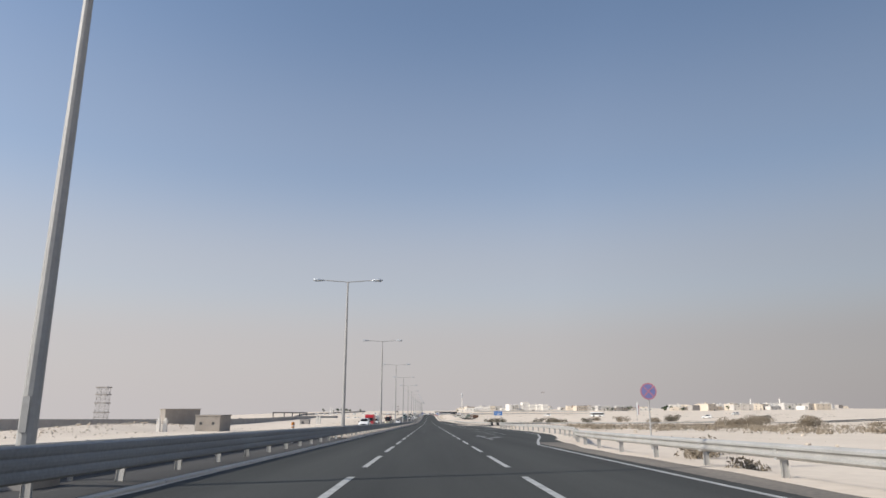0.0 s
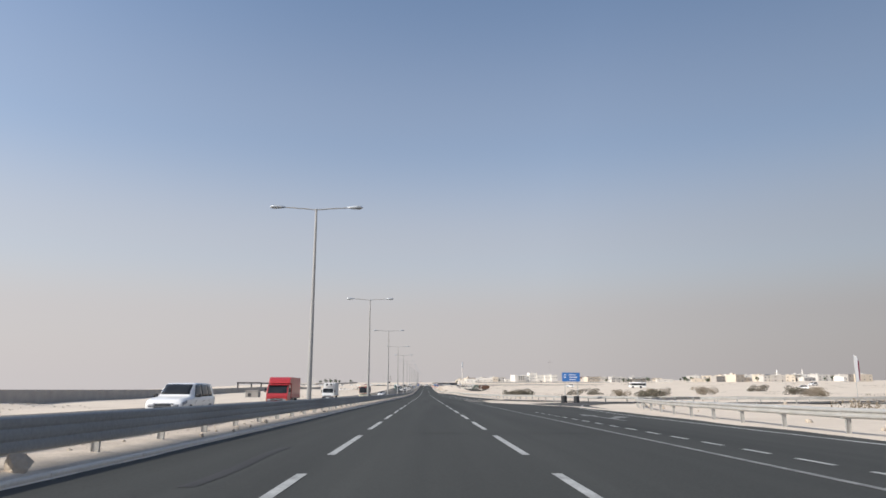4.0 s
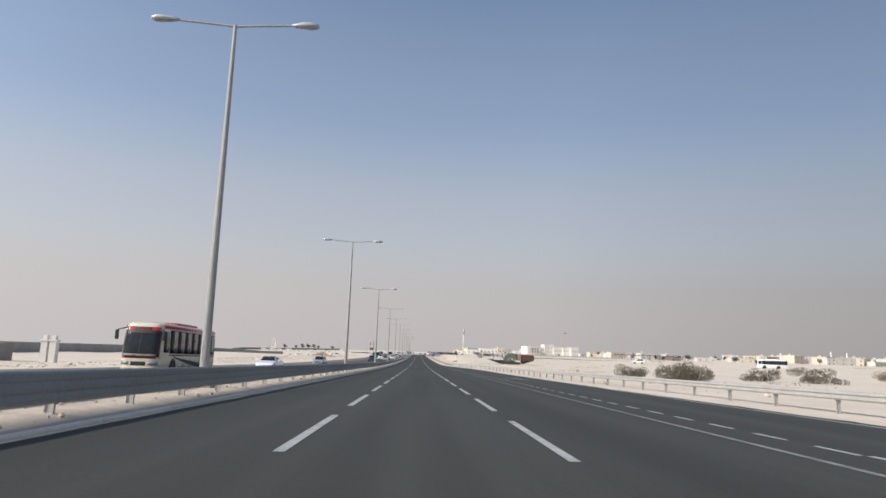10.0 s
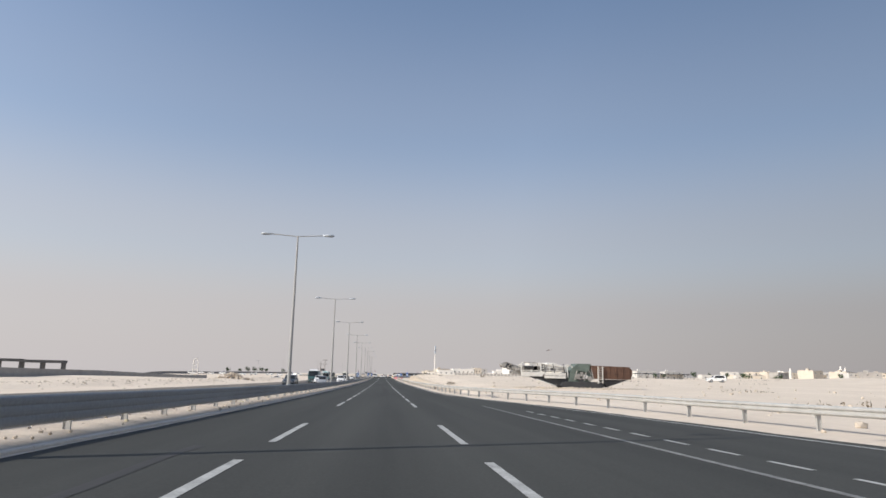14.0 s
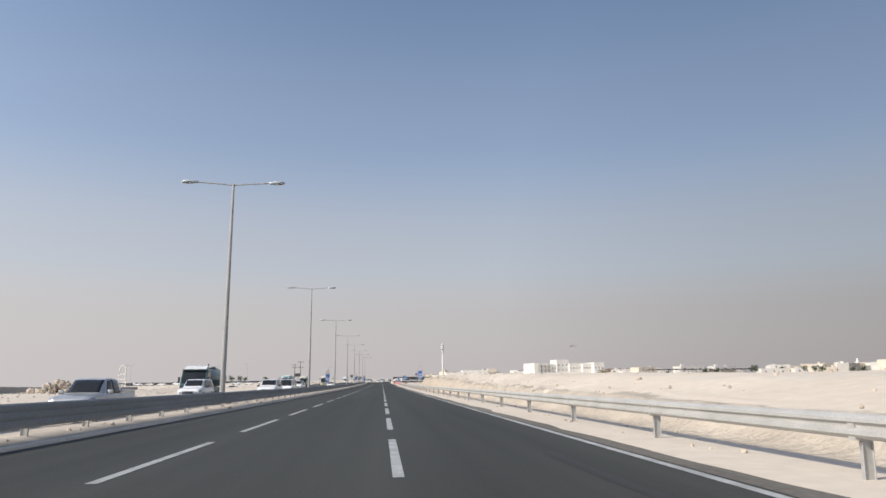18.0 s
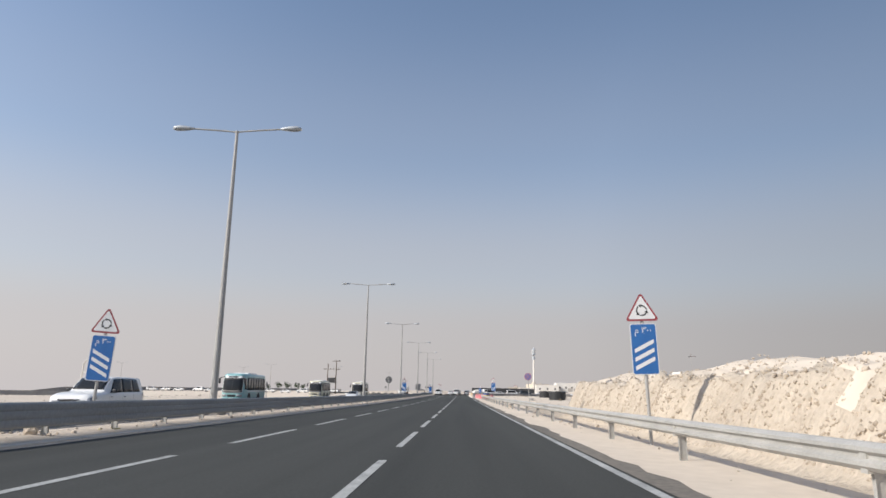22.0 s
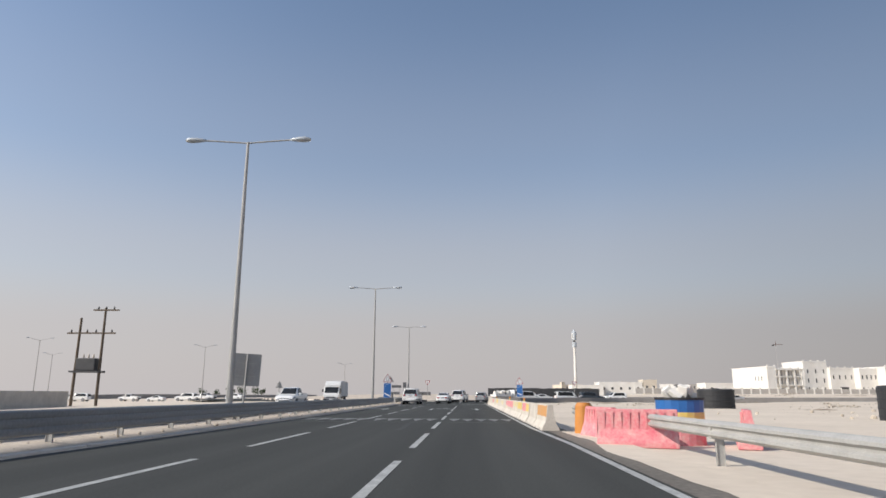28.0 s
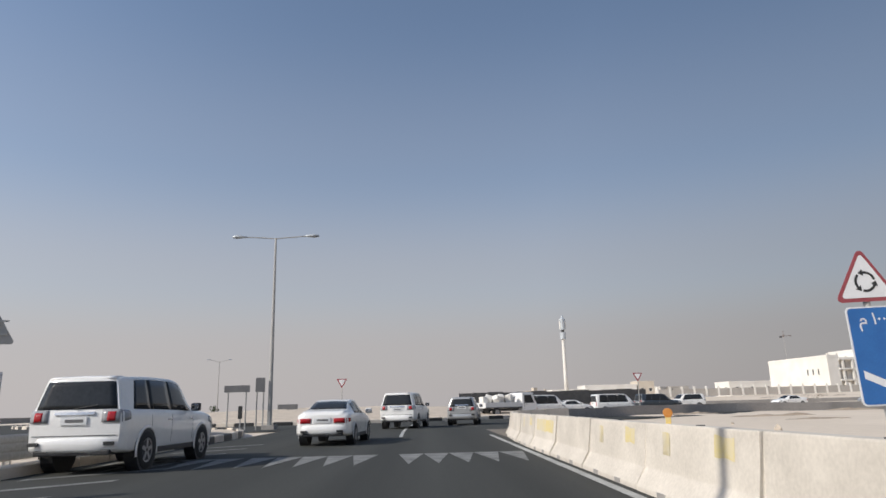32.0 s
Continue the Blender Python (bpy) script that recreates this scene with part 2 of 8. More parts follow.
SCRUB = mat("dry_scrub", (0.30, 0.25, 0.185), (0.17, 0.14, 0.105), 3.0, 0.9, spec=0.15)
PALM = mat("palm_leaves", (0.055, 0.085, 0.035), (0.03, 0.05, 0.02), 3.0, 0.75)
MACHINE_GREY = mat("machine_grey_paint", (0.36, 0.34, 0.31), (0.20, 0.19, 0.175), 2.0, 0.6, fine=10)
MACHINE_WHITE = mat("machine_white_paint", (0.80, 0.78, 0.72), (0.58, 0.55, 0.50), 1.5, 0.6, fine=10)
MACHINE_GREEN = mat("machine_green_paint", (0.15, 0.19, 0.16), (0.085, 0.10, 0.085), 1.5, 0.6, fine=10)
RUST = mat("rusty_steel", (0.16, 0.085, 0.055), (0.09, 0.05, 0.035), 1.5, 0.75, 0.2, fine=10)
DARK_STEEL = mat("dark_steel", (0.09, 0.09, 0.092), (0.05, 0.05, 0.052), 1.5, 0.55, 0.5, fine=10)


# ---- mesh helpers ----
def mesh_of(bm, name, material, smooth=False):
    me = bpy.data.meshes.new(name)
    bm.normal_update()
    bm.to_mesh(me)
    bm.free()
    for m in material if isinstance(material, (list, tuple)) else (material,):
        me.materials.append(m)
    if smooth:
        me.polygons.foreach_set("use_smooth", [True] * len(me.polygons))
    return me


def part(name, bm, material, parent=None, label="", smooth=False, at=None):
    ob = new(name, mesh_of(bm, name, material, smooth))
    if parent:
        ob.parent = parent
    if at:
        ob.matrix_basis = at
    if label:
        ob["label"] = label
    return ob


def share(name, me, parent, m):
    ob = new(name, me)
    ob.parent = parent
    ob.matrix_basis = m
    return ob


def empty(name, m=None, **tags):
    ob = new(name)
    ob.empty_display_size = 0.3
    if m:
        ob.matrix_basis = m
    return tagged(ob, **tags)


def box(bm, x0, x1, y0, y1, z0, z1, m=None, mi=0, bevel=0.0):
    vs = [bm.verts.new((x, y, z)) for z in (z0, z1) for y in (y0, y1) for x in (x0, x1)]
    fs = [bm.faces.new([vs[i] for i in q]) for q in ((0, 2, 3, 1), (4, 5, 7, 6), (0, 1, 5, 4), (2, 6, 7, 3), (0, 4, 6, 2), (1, 3, 7, 5))]
    for f in fs:
        f.material_index = mi
    if bevel:
        es = list({e for f in fs for e in f.edges})
        r = bmesh.ops.bevel(bm, geom=es, offset=bevel, segments=2, affect="EDGES", profile=0.6)
        for f in r["faces"]:
            f.material_index = mi
        vs = list({v for f in r["faces"] for v in f.verts} | {v for v in vs if v.is_valid})
    if m:
        bmesh.ops.transform(bm, matrix=m, verts=vs)
    return vs


def boxed(x0, x1, y0, y1, z0, z1, bevel=0.0, m=None):
    bm = bmesh.new()
    box(bm, x0, x1, y0, y1, z0, z1, m, bevel=bevel)
    return bm


def tube(bm, p, q, r0, r1=None, n=8, caps=True, mi=0):
    p, q = Vector(p), Vector(q)
    r1 = r0 if r1 is None else r1
    m = (q - p).to_track_quat("Z", "Y").to_matrix()
    rings = []
    for c, r in ((p, r0), (q, r1)):
        rings.append([bm.verts.new(c + m @ Vector((r * math.cos(2 * math.pi * i / n), r * math.sin(2 * math.pi * i / n), 0))) for i in range(n)])
    for i in range(n):
        f = bm.faces.new((rings[0][i], rings[0][(i + 1) % n], rings[1][(i + 1) % n], rings[1][i]))
        f.material_index = mi
    if caps:
        bm.faces.new(rings[0][::-1]).material_index = mi
        bm.faces.new(rings[1]).material_index = mi


def tubed(p, q, r0, r1=None, n=8):
    bm = bmesh.new()
    tube(bm, p, q, r0, r1, n)
    return bm


def prism(bm, outline, axis, a, b, mi=0, bevel=0.0, inset=0.0, m=None):
    """A flat outline (u, v) swept along an axis from a to b; 'y' sweeps (x, z), 'x' sweeps (y, z), 'z' sweeps (x, y)."""
    def at(u, v, w):
        return {"x": (w, u, v), "y": (u, w, v), "z": (u, v, w)}[axis]
    r = [[bm.verts.new(at(u, v, w)) for u, v in outline] for w in (a, b)]
    n = len(outline)
    fs = [bm.faces.new((r[0][i], r[0][(i + 1) % n], r[1][(i + 1) % n], r[1][i])) for i in range(n)]
    fs += [bm.faces.new(r[0][::-1]), bm.faces.new(r[1])]
    for f in fs:
        f.material_index = mi
    vs = r[0] + r[1]
    if bevel:
        es = list({e for f in fs for e in f.edges})
        o = bmesh.ops.bevel(bm, geom=es, offset=bevel, segments=2, affect="EDGES", profile=0.6)
        for f in o["faces"]:
            f.material_index = mi
        vs = list({v for f in o["faces"] for v in f.verts} | {v for v in vs if v.is_valid})
    bmesh.ops.recalc_face_normals(bm, faces=[f for f in bm.faces if any(v in f.verts for v in vs[:4])] or bm.faces[:])
    if m:
        bmesh.ops.transform(bm, matrix=m, verts=vs)
    return vs


def prismed(outline, axis, a, b, bevel=0.0, m=None):
    bm = bmesh.new()
    prism(bm, outline, axis, a, b, bevel=bevel, m=m)
    bmesh.ops.recalc_face_normals(bm, faces=bm.faces[:])
    return bm


def along(points, step=None):
    """Points of a polyline with its left normal, resampled at a step."""
    ps = [Vector((p[0], p[1], p[2] if len(p) > 2 else 0.0)) for p in points]
    out = []
    if step:
        d = 0.0
        for a, b in zip(ps, ps[1:]):
            ln = (b - a).length
            while d <= ln:
                out.append(a.lerp(b, d / ln))
                d += step
            d -= ln
    else:
        out = ps
    res = []
    for i, p in enumerate(out):
        t = (out[min(i + 1, len(out) - 1)] - out[max(i - 1, 0)]).normalized()
        res.append((p, t, Vector((-t.y, t.x, 0)).normalized()))
    return res


def smooth_line(points, n=6):
    """Catmull-Rom through the points."""
    ps = [Vector((p[0], p[1], p[2] if len(p) > 2 else 0.0)) for p in points]
    out = []
    for i in range(len(ps) - 1):
        a, b, c, d = ps[max(i - 1, 0)], ps[i], ps[i + 1], ps[min(i + 2, len(ps) - 1)]
        for k in range(n):
            t = k / n
            out.append(0.5 * (2 * b + (c - a) * t + (2 * a - 5 * b + 4 * c - d) * t * t + (3 * b - a - 3 * c + d) * t ** 3))
    out.append(ps[-1])
    return [tuple(p) for p in out]


def sweep(bm, pts, profile, closed=False, mi=0):
    """A profile of (offset to the left, height) carried along the points."""
    rings = [[bm.verts.new(p + nrm * u + Vector((0, 0, v))) for u, v in profile] for p, _, nrm in along(pts)]
    n = len(profile)
    for a, b in zip(rings, rings[1:]):
        for i in range(n if closed else n - 1):
            f = bm.faces.new((a[i], b[i], b[(i + 1) % n], a[(i + 1) % n]))
            f.material_index = mi
    if closed:
        bm.faces.new(rings[0])
        bm.faces.new(rings[-1][::-1])


def lerp_table(table, y):
    if y <= table[0][0]:
        return table[0][1]
    for (a, p), (b, q) in zip(table, table[1:]):
        if y <= b:
            return p + (q - p) * (y - a) / (b - a)
    return table[-1][1]


def ease(a, b, v):
    t = min(1.0, max(0.0, (v - a) / (b - a)))
    return t * t * (3 - 2 * t)


# ---- the ground ----
BANK = ((395, 0.0), (430, 0.2), (450, 0.4), (475, 0.6), (500, 0.8), (530, 1.1), (545, 1.35), (560, 1.65), (572, 1.85), (582, 1.8), (604, 1.88), (616, 1.9), (622, 1.7), (627, 0.9), (631, 0.2), (636, 0.0))
BERM = ((395, 0.0), (430, 0.35), (450, 0.75), (475, 1.15), (500, 1.55), (530, 1.85), (545, 2.0), (560, 2.18), (580, 2.36), (604, 2.5), (618, 2.55), (623, 2.3), (627, 1.2), (631, 0.25), (636, 0.0))


def drop(y):
    """The opposite carriageway lies a little lower than this one."""
    return -0.30 * (1 - ease(700, 758, y))


def ground_z(x, y):
    """Height of the desert at a place."""
    # beyond y = 1250 the invented drop hides land that haze would swallow
    z = -0.07 - 55 * ease(1250, 3800, y)
    if x > 7.3:
        b = lerp_table(BERM, y)
        wild = 0.08 + 0.10 * ease(535, 570, y)
        rough = wild * b * (noise.noise((x * 0.23, y * 0.12, 3.0)) + 0.5 * noise.noise((x * 0.7, y * 0.5, 9.0)))
        k = lerp_table(BANK, y)
        if x < 40 and b > 0.3:
            # a steep broken face beside the rail, then a gentle rise behind it
            foot = 8.8 + 0.22 * noise.noise((0.0, y * 0.31, 4.0)) + 6.0 * ease(602, 624, y)
            z += ease(foot, foot + 1.35 + 0.4 * noise.noise((1.0, y * 0.17, 2.0)), x) * k + ease(foot + 1.2, foot + 6.7 - 1.2 * ease(540, 565, y), x) * (b - k + rough)
            z += k * ease(foot + 0.15, foot + 0.7, x) * (1 - 0.6 * ease(11, 15, x)) * (0.15 * noise.noise((x * 1.1, y * 0.8, 7.0)) + 0.15 * noise.noise((x * 2.3, y * 1.7, 1.0)))
        else:
            z += ease(8.7, 15.5, x) * b
        if b:
            z -= ease(26, 60, x) * 0.25 * b
        near = 1 - ease(610, 740, y)
        z += ease(45, 210, x) * (0.5 + 2.5 * near) + ease(800, 930, y) * ease(20, 110, x) * 2.2 + ease(220, 560, x) * 3.0
        z += ease(15, 60, x) * 0.5 * noise.noise((x * 0.03, y * 0.03, 0.0)) + ease(9, 20, x) * 0.10 * noise.noise((x * 0.3, y * 0.3, 5.0))
    elif x < -6.9:
        z += drop(y)
        z += 0.75 * ease(-36, -41, x) * (1 - ease(-47, -52, x)) * ease(330, 380, y) * (1 - ease(690, 740, y)) * (0.6 + 0.7 * noise.noise((x * 0.15, y * 0.045, 6.0)))
        z += -1.0 * ease(-24, -52, x) * (1 - ease(300, 520, y)) - 1.3 * ease(-62, -92, x) * (1 - ease(250, 330, y))
        # far left the land also sinks, a shape standing in for haze
        z -= (3.4 * ease(-32, -80, x) + 5.0 * ease(-110, -240, x)) * ease(600, 700, y) * (1 - 0.75 * ease(775, 830, y)) + 5 * ease(-99, -160, x) * (1 - ease(560, 640, y)) + 60 * ease(-160, -1200, x)
        z += ease(-24, -60, x) * 0.5 * noise.noise((x * 0.04, y * 0.03, 2.0))
        z += 2.3 * ease(-60, -68, x) * (1 - ease(-76, -90, x)) * ease(105, 160, y) * (1 - ease(205, 250, y)) * (0.75 + 0.5 * noise.noise((x * 0.12, y * 0.08, 8.0)))
    return z


def spaced(edges):
    out = []
    for a, b, s in edges:
        k = max(1, round((b - a) / s))
        out += [a + (b - a) * i / k for i in range(k)]
    return out + [edges[-1][1]]


gx = spaced(((-4000, -800, 400), (-800, -200, 60), (-200, -110, 15), (-110, -92, 1.5), (-92, -54, 6), (-54, -34, 1.5), (-34, -30, 2), (-30, -20, 1.7), (-20, 6, 6.5), (6, 8.6, 1.3), (8.6, 11.4, 0.2), (11.4, 30, 0.75), (30, 60, 3), (60, 200, 10), (200, 480, 20), (480, 800, 60), (800, 4000, 400)))
gy = spaced(((-600, -20, 60), (-20, 400, 7), (400, 500, 1.6), (500, 636, 0.5), (636, 660, 1.6), (660, 900, 6), (900, 1500, 40), (1500, 4600, 300)))
verts = [(x, y, ground_z(x, y)) for y in gy for x in gx]
nx = len(gx)
faces = [(j * nx + i, j * nx + i + 1, (j + 1) * nx + i + 1, (j + 1) * nx + i) for j in range(len(gy) - 1) for i in range(nx - 1)]
gm = bpy.data.meshes.new("ground")
gm.from_pydata(verts, [], faces)
gm.polygons.foreach_set("use_smooth", [True] * len(faces))
gm.materials.append(SAND)
gm.materials.append(EARTH)
# the cut face of the berm is darker broken earth
for f in gm.polygons:
    c = f.center
    if 8.7 < c.x < 19 and 430 < c.y < 634 and c.x < 10.4 + 6.0 * ease(602, 624, c.y) + 0.9 * noise.noise((c.x * 0.3, c.y * 0.35, 5.0)) + 0.6 * noise.noise((c.x, c.y * 1.3, 2.0)) and lerp_table(BANK, c.y) > 0.35:
        f.material_index = 1
tagged(new("ground", gm), "pale dusty desert sand with low mounds", "ground", kind="structure")


# ---- roads ----
def strip(name, left, right, z, material, label, parent=None):
    """A flat strip between two edges of as many points."""
    bm = bmesh.new()
    rows = [(bm.verts.new((a[0], a[1], z + (a[2] if len(a) > 2 else 0))), bm.verts.new((b[0], b[1], z + (b[2] if len(b) > 2 else 0)))) for a, b in zip(left, right)]
    for (a, b), (c, d) in zip(rows, rows[1:]):
        bm.faces.new((a, b, d, c))
    ob = part(name, bm, material, parent)
    return tagged(ob, label, "road", kind="structure")


EDGE_R = ((-60, 7.0), (50, 7.0), (61, 7.9), (70, 9.6), (80, 10.9), (95, 11.6), (140, 11.6), (160, 12.2), (176, 12.6), (186, 10.5), (196, 8.0), (205, 7.4), (222, 8.6), (232, 12.5), (240, 13.2), (253, 12.4), (274, 12.1), (300, 11.6), (380, 11.4), (400, 10.2), (420, 7.4), (440, 6.4), (700, 6.4), (780, 6.5), (795, 7.6), (806, 10.5))
ys = [y for y in range(-60, 808, 4)]
road = strip("road", [(-5.15, y) for y in ys], [(lerp_table(EDGE_R, y), y) for y in ys], 0.0, ASPHALT, "dark grey asphalt carriageway with tyre-worn lanes")
strip("road", [(-20.6 - 6 * ease(540, 620, y), y, drop(y)) for y in ys], [(-8.25, y, drop(y)) for y in ys], 0.0, ASPHALT_OLD, "grey asphalt of the opposite carriageway")
off = smooth_line(((9.0, 150), (10.2, 172), (14, 190), (24, 203), (44, 211), (75, 217), (130, 226), (220, 240)))
on = smooth_line(((220, 222), (130, 206), (75, 199), (44, 198), (28, 204), (17, 218), (11.5, 236), (9.3, 255)))


def ribbon(name, pts, width, z, label):
    al = along([(p[0], p[1], ground_z(p[0], p[1]) * ease(12, 30, p[0]) + 0.10 * ease(12, 30, p[0])) for p in pts])
    strip(name, [tuple(p + n * width / 2) for p, _, n in al], [tuple(p - n * width / 2) for p, _, n in al], z, ASPHALT_OLD, label)


ribbon("road", off, 7.0, -0.015, "asphalt slip road leaving to the side road")
ribbon("road", on, 6.5, -0.02, "asphalt slip road joining from the side road")


# ---- markings ----
def mark_quad(bm, x0, x1, y0, y1, z=0.006, skew=0.0):
    v = [bm.verts.new(p) for p in ((x0, y0, z), (x1, y0, z), (x1 + skew, y1, z), (x0 + skew, y1, z))]
    bm.faces.new(v)


def line_mark(pts, width, parent, material=PAINT, z=0.006, label="", name="edge_line"):
    dense = []
    for a, b in zip(pts, pts[1:]):
        k = max(1, int(math.hypot(b[0] - a[0], b[1] - a[1]) / 5))
        dense += [(a[0] + (b[0] - a[0]) * i / k, a[1] + (b[1] - a[1]) * i / k, z) for i in range(k)]
    bm = bmesh.new()
    sweep(bm, dense + [(pts[-1][0], pts[-1][1], z)], ((width / 2, 0), (-width / 2, 0)))
    return part(name, bm, material, parent, label)


bm = bmesh.new()
mark_quad(bm, -0.075, 0.075, 0, 5.7)
DASH = mesh_of(bm, "lane_dash", PAINT)
PHASES = ((-30, 185, 132.3), (185, 390, 207.3), (390, 560, 433.0), (560, 690, 604.8), (690, 770, 717.2))
for a, b, ph in PHASES:
    y = ph - math.floor((ph - a) / 8.63) * 8.63
    while y < b - 5:
        for x in (-1.825, 1.825):
            share("lane_dash", DASH, road, pose(x, y, 0))
        y += 8.63
line_mark([(5.2, -60), (5.25, 40), (5.3, 54), (6.4, 61), (8.0, 70), (9.5, 80), (10.4, 95), (10.4, 140), (10.6, 156), (11.6, 170), (15, 184), (24, 196)], 0.15, road)
line_mark([(5.5, y) for y in range(78, 205, 6)], 0.14, road, PAINT_OLD)
line_mark([(5.5, y) for y in range(222, 405, 6)], 0.14, road, PAINT_OLD)
NOSE = ((9.7, 231), (9.2, 238), (8.6, 244.5), (8.2, 249), (7.9, 253), (7.6, 258), (7.2, 262.5), (6.85, 270), (6.7, 278))
line_mark([(6.5, 196), (6.52, 212), (6.6, 230), (6.65, 245), (6.75, 262), (6.7, 278)], 0.15, road)
line_mark(NOSE, 0.15, road)
line_mark([(13.4, 238), (11.9, 250), (11.4, 270), (11.0, 290), (10.9, 370), (9.8, 395), (7.2, 418), (5.7, 436), (5.57, 460)] + [(5.57, y) for y in range(470, 712, 10)] + [(5.35, 718), (5.3, 740), (5.35, 790)], 0.15, road)
bm = bmesh.new()
mark_quad(bm, -0.06, 0.06, 0, 1.15)
SHORT = mesh_of(bm, "short_dash", PAINT)
for a, b in ((78, 160), (262, 395)):
    y = a + (132.5 - a) % 2.05
    while y < b:
        share("short_dash", SHORT, road, pose(6.58, y, 0))
        y += 2.05
bm = bmesh.new()
for k in range(16):
    y = 233.0 + k * 1.95
    x1 = lerp_table([(q, u) for u, q in NOSE], y + 0.25)
    if x1 - 6.7 > 0.25:
        bm.faces.new([bm.verts.new(q) for q in ((6.72, y, 0.006), (x1 - 0.08, y + 0.12, 0.006), (x1 - 0.08, y + 0.42, 0.006), (6.72, y + 0.30, 0.006))])
part("hatching", bm, PAINT, road, "white slanting bars in the nose between the lanes")


def arrow(x, y, parent, bend, long=1.55):
    """A straight and slanting lane arrow on the road."""
    bm = bmesh.new()
    z = 0.006
    for q in (((-0.09, 0), (0.09, 0), (0.09, 3.6), (-0.09, 3.6)), ((-0.4, 3.6), (0.4, 3.6), (0, 5.6)),
              ((bend * 0.09, 1.2), (bend * 0.09, 1.9), (bend * 0.85, 3.0), (bend * 0.85, 2.3)), ((bend * 0.7, 1.9), (bend * 0.95, 3.7), (bend * 1.35, 2.8))):
        vs = [bm.verts.new((u, v, z)) for u, v in q]
        f = bm.faces.new(vs)
        f.normal_update()
        if f.normal.z < 0:
            f.normal_flip()
    part("arrow", bm, PAINT_OLD, parent, at=pose(x, y, 0) @ Matrix.Diagonal((1.1, long, 1, 1)))


def turn_arrow(x, y, parent, bend):
    """A lane arrow: straight (0) or turning off to one side."""
    bm = bmesh.new()
    qs = [((-0.11, 0), (0.11, 0), (0.11, 4.2), (-0.11, 4.2))]
    if bend:
        qs += [((0, 3.9), (0, 4.7), (bend * 1.05, 4.7), (bend * 1.05, 3.9)), ((bend * 1.0, 3.3), (bend * 1.0, 5.3), (bend * 1.75, 4.3))]
    else:
        qs += [((-0.45, 4.2), (0.45, 4.2), (0, 6.0))]
    for q in qs:
        f = bm.faces.new([bm.verts.new((u, v, 0.006)) for u, v in q])
        f.normal_update()
        if f.normal.z < 0:
            f.normal_flip()
    part("arrow", bm, PAINT, parent, at=pose(x, y, 0))


arrow(3.85, 63.0, road, 1, 2.5)
for x, y, b in ((8.3, 112, 1), (8.4, 148, 1), (8.8, 322, -1)):
    arrow(x, y, road, b)
for x, b in ((-3.7, -1), (0.05, 1), (3.75, 0)):
    turn_arrow(x, 746.6, road, b)
# rumble strips and teeth before the roundabout
for y in (722.6, 736.4, 739.4, 743.6, 745.6, 751.8, 757, 762, 766):
    bm = bmesh.new()
    for x in (-3.6, 0.0, 3.6):
        mark_quad(bm, x - 1.45, x + 1.45, 0, 0.16)
    part("rumble_strip", bm, PAINT_FAINT, road, at=pose(0, y, 0))


def teeth(y, lanes):
    bm = bmesh.new()
    for x0, n in lanes:
        for k in range(n):
            x = x0 + k * 0.62
            vs = [bm.verts.new(p) for p in ((x, 3.4, 0.006), (x + 0.31, 0.4, 0.006), (x + 0.62, 3.4, 0.006))]
            bm.faces.new(vs)
    bmesh.ops.recalc_face_normals(bm, faces=bm.faces[:])
    for f in bm.faces:
        if f.normal.z < 0:
            f.normal_flip()
    part("triangle_teeth", bm, PAINT_OLD, road, "worn white triangle teeth across the lanes", at=pose(0, y, 0))


teeth(723.6, ((-4.8, 5), (-1.5, 5), (2.1, 5)))
teeth(777.0, ((-4.8, 5), (-1.5, 5), (2.1, 5)))

# dusty shoulder, sand drifting over its edge, rubber marks and joints
for ya, yb in ((-60, 58), (206, 222), (424, 796)):
    yy = list(range(ya, yb + 1, 2))
    strip("shoulder", [(5.72, y) for y in yy], [(lerp_table(EDGE_R, y) - 0.01, y) for y in yy], 0.004, SHOULDER, "dusty brown-grey asphalt shoulder")
yy = list(range(-60, 625, 5))
strip("shoulder", [(-26.4 - 0.6 * noise.noise((y * 0.11, 2, 0)), y, drop(y)) for y in yy], [(-20.6 - 6 * ease(540, 620, y), y, drop(y)) for y in yy], -0.003, SHOULDER, "dusty brown shoulder of the opposite carriageway")
for ya, yb in ((-60, 200), (226, 716)):
    yy = list(range(ya, yb + 1, 1))
    strip("sand_drift", [(lerp_table(EDGE_R, y) - 0.30 + 0.32 * noise.noise((y * 0.21, 0, 1)) + 0.15 * noise.noise((y * 0.9, 0, 4)), y) for y in yy], [(lerp_table(EDGE_R, y) + 0.6, y) for y in yy], 0.010, SAND, "thin sand drifting over the edge of the asphalt")
yy = list(range(-60, 776, 1))
strip("sand_drift", [(-5.15, y) for y in yy], [(-5.05 + 0.10 * abs(noise.noise((y * 0.33, 3, 1))), y) for y in yy], 0.005, SAND_MEDIAN, "thin dust along the median kerb")
random.seed(77)
for x, y, w, ln in ((0.55, 356, 0.20, 4.5), (-3.35, 355, 0.16, 10), (-0.7, 90, 0.2, 9), (-3.0, 128, 0.22, 6), (2.8, 232, 0.2, 8), (0.8, 300, 0.18, 12), (-2.9, 372, 0.2, 7), (4.4, 470, 0.2, 9), (-0.6, 520, 0.2, 7), (-2.8, 604, 0.22, 10), (0.9, 640, 0.2, 8), (0.7, 716, 0.2, 6), (-2.9, 764, 0.25, 9), (-4.4, 764, 0.25, 8)):
    bm = bmesh.new()
    sweep(bm, [(x + 0.05 * math.sin(k), y + ln * k / 6, 0.0055) for k in range(7)], ((w / 2, 0), (-w / 2, 0)))
    part("tyre_mark", bm, TYRE_MARK, road)
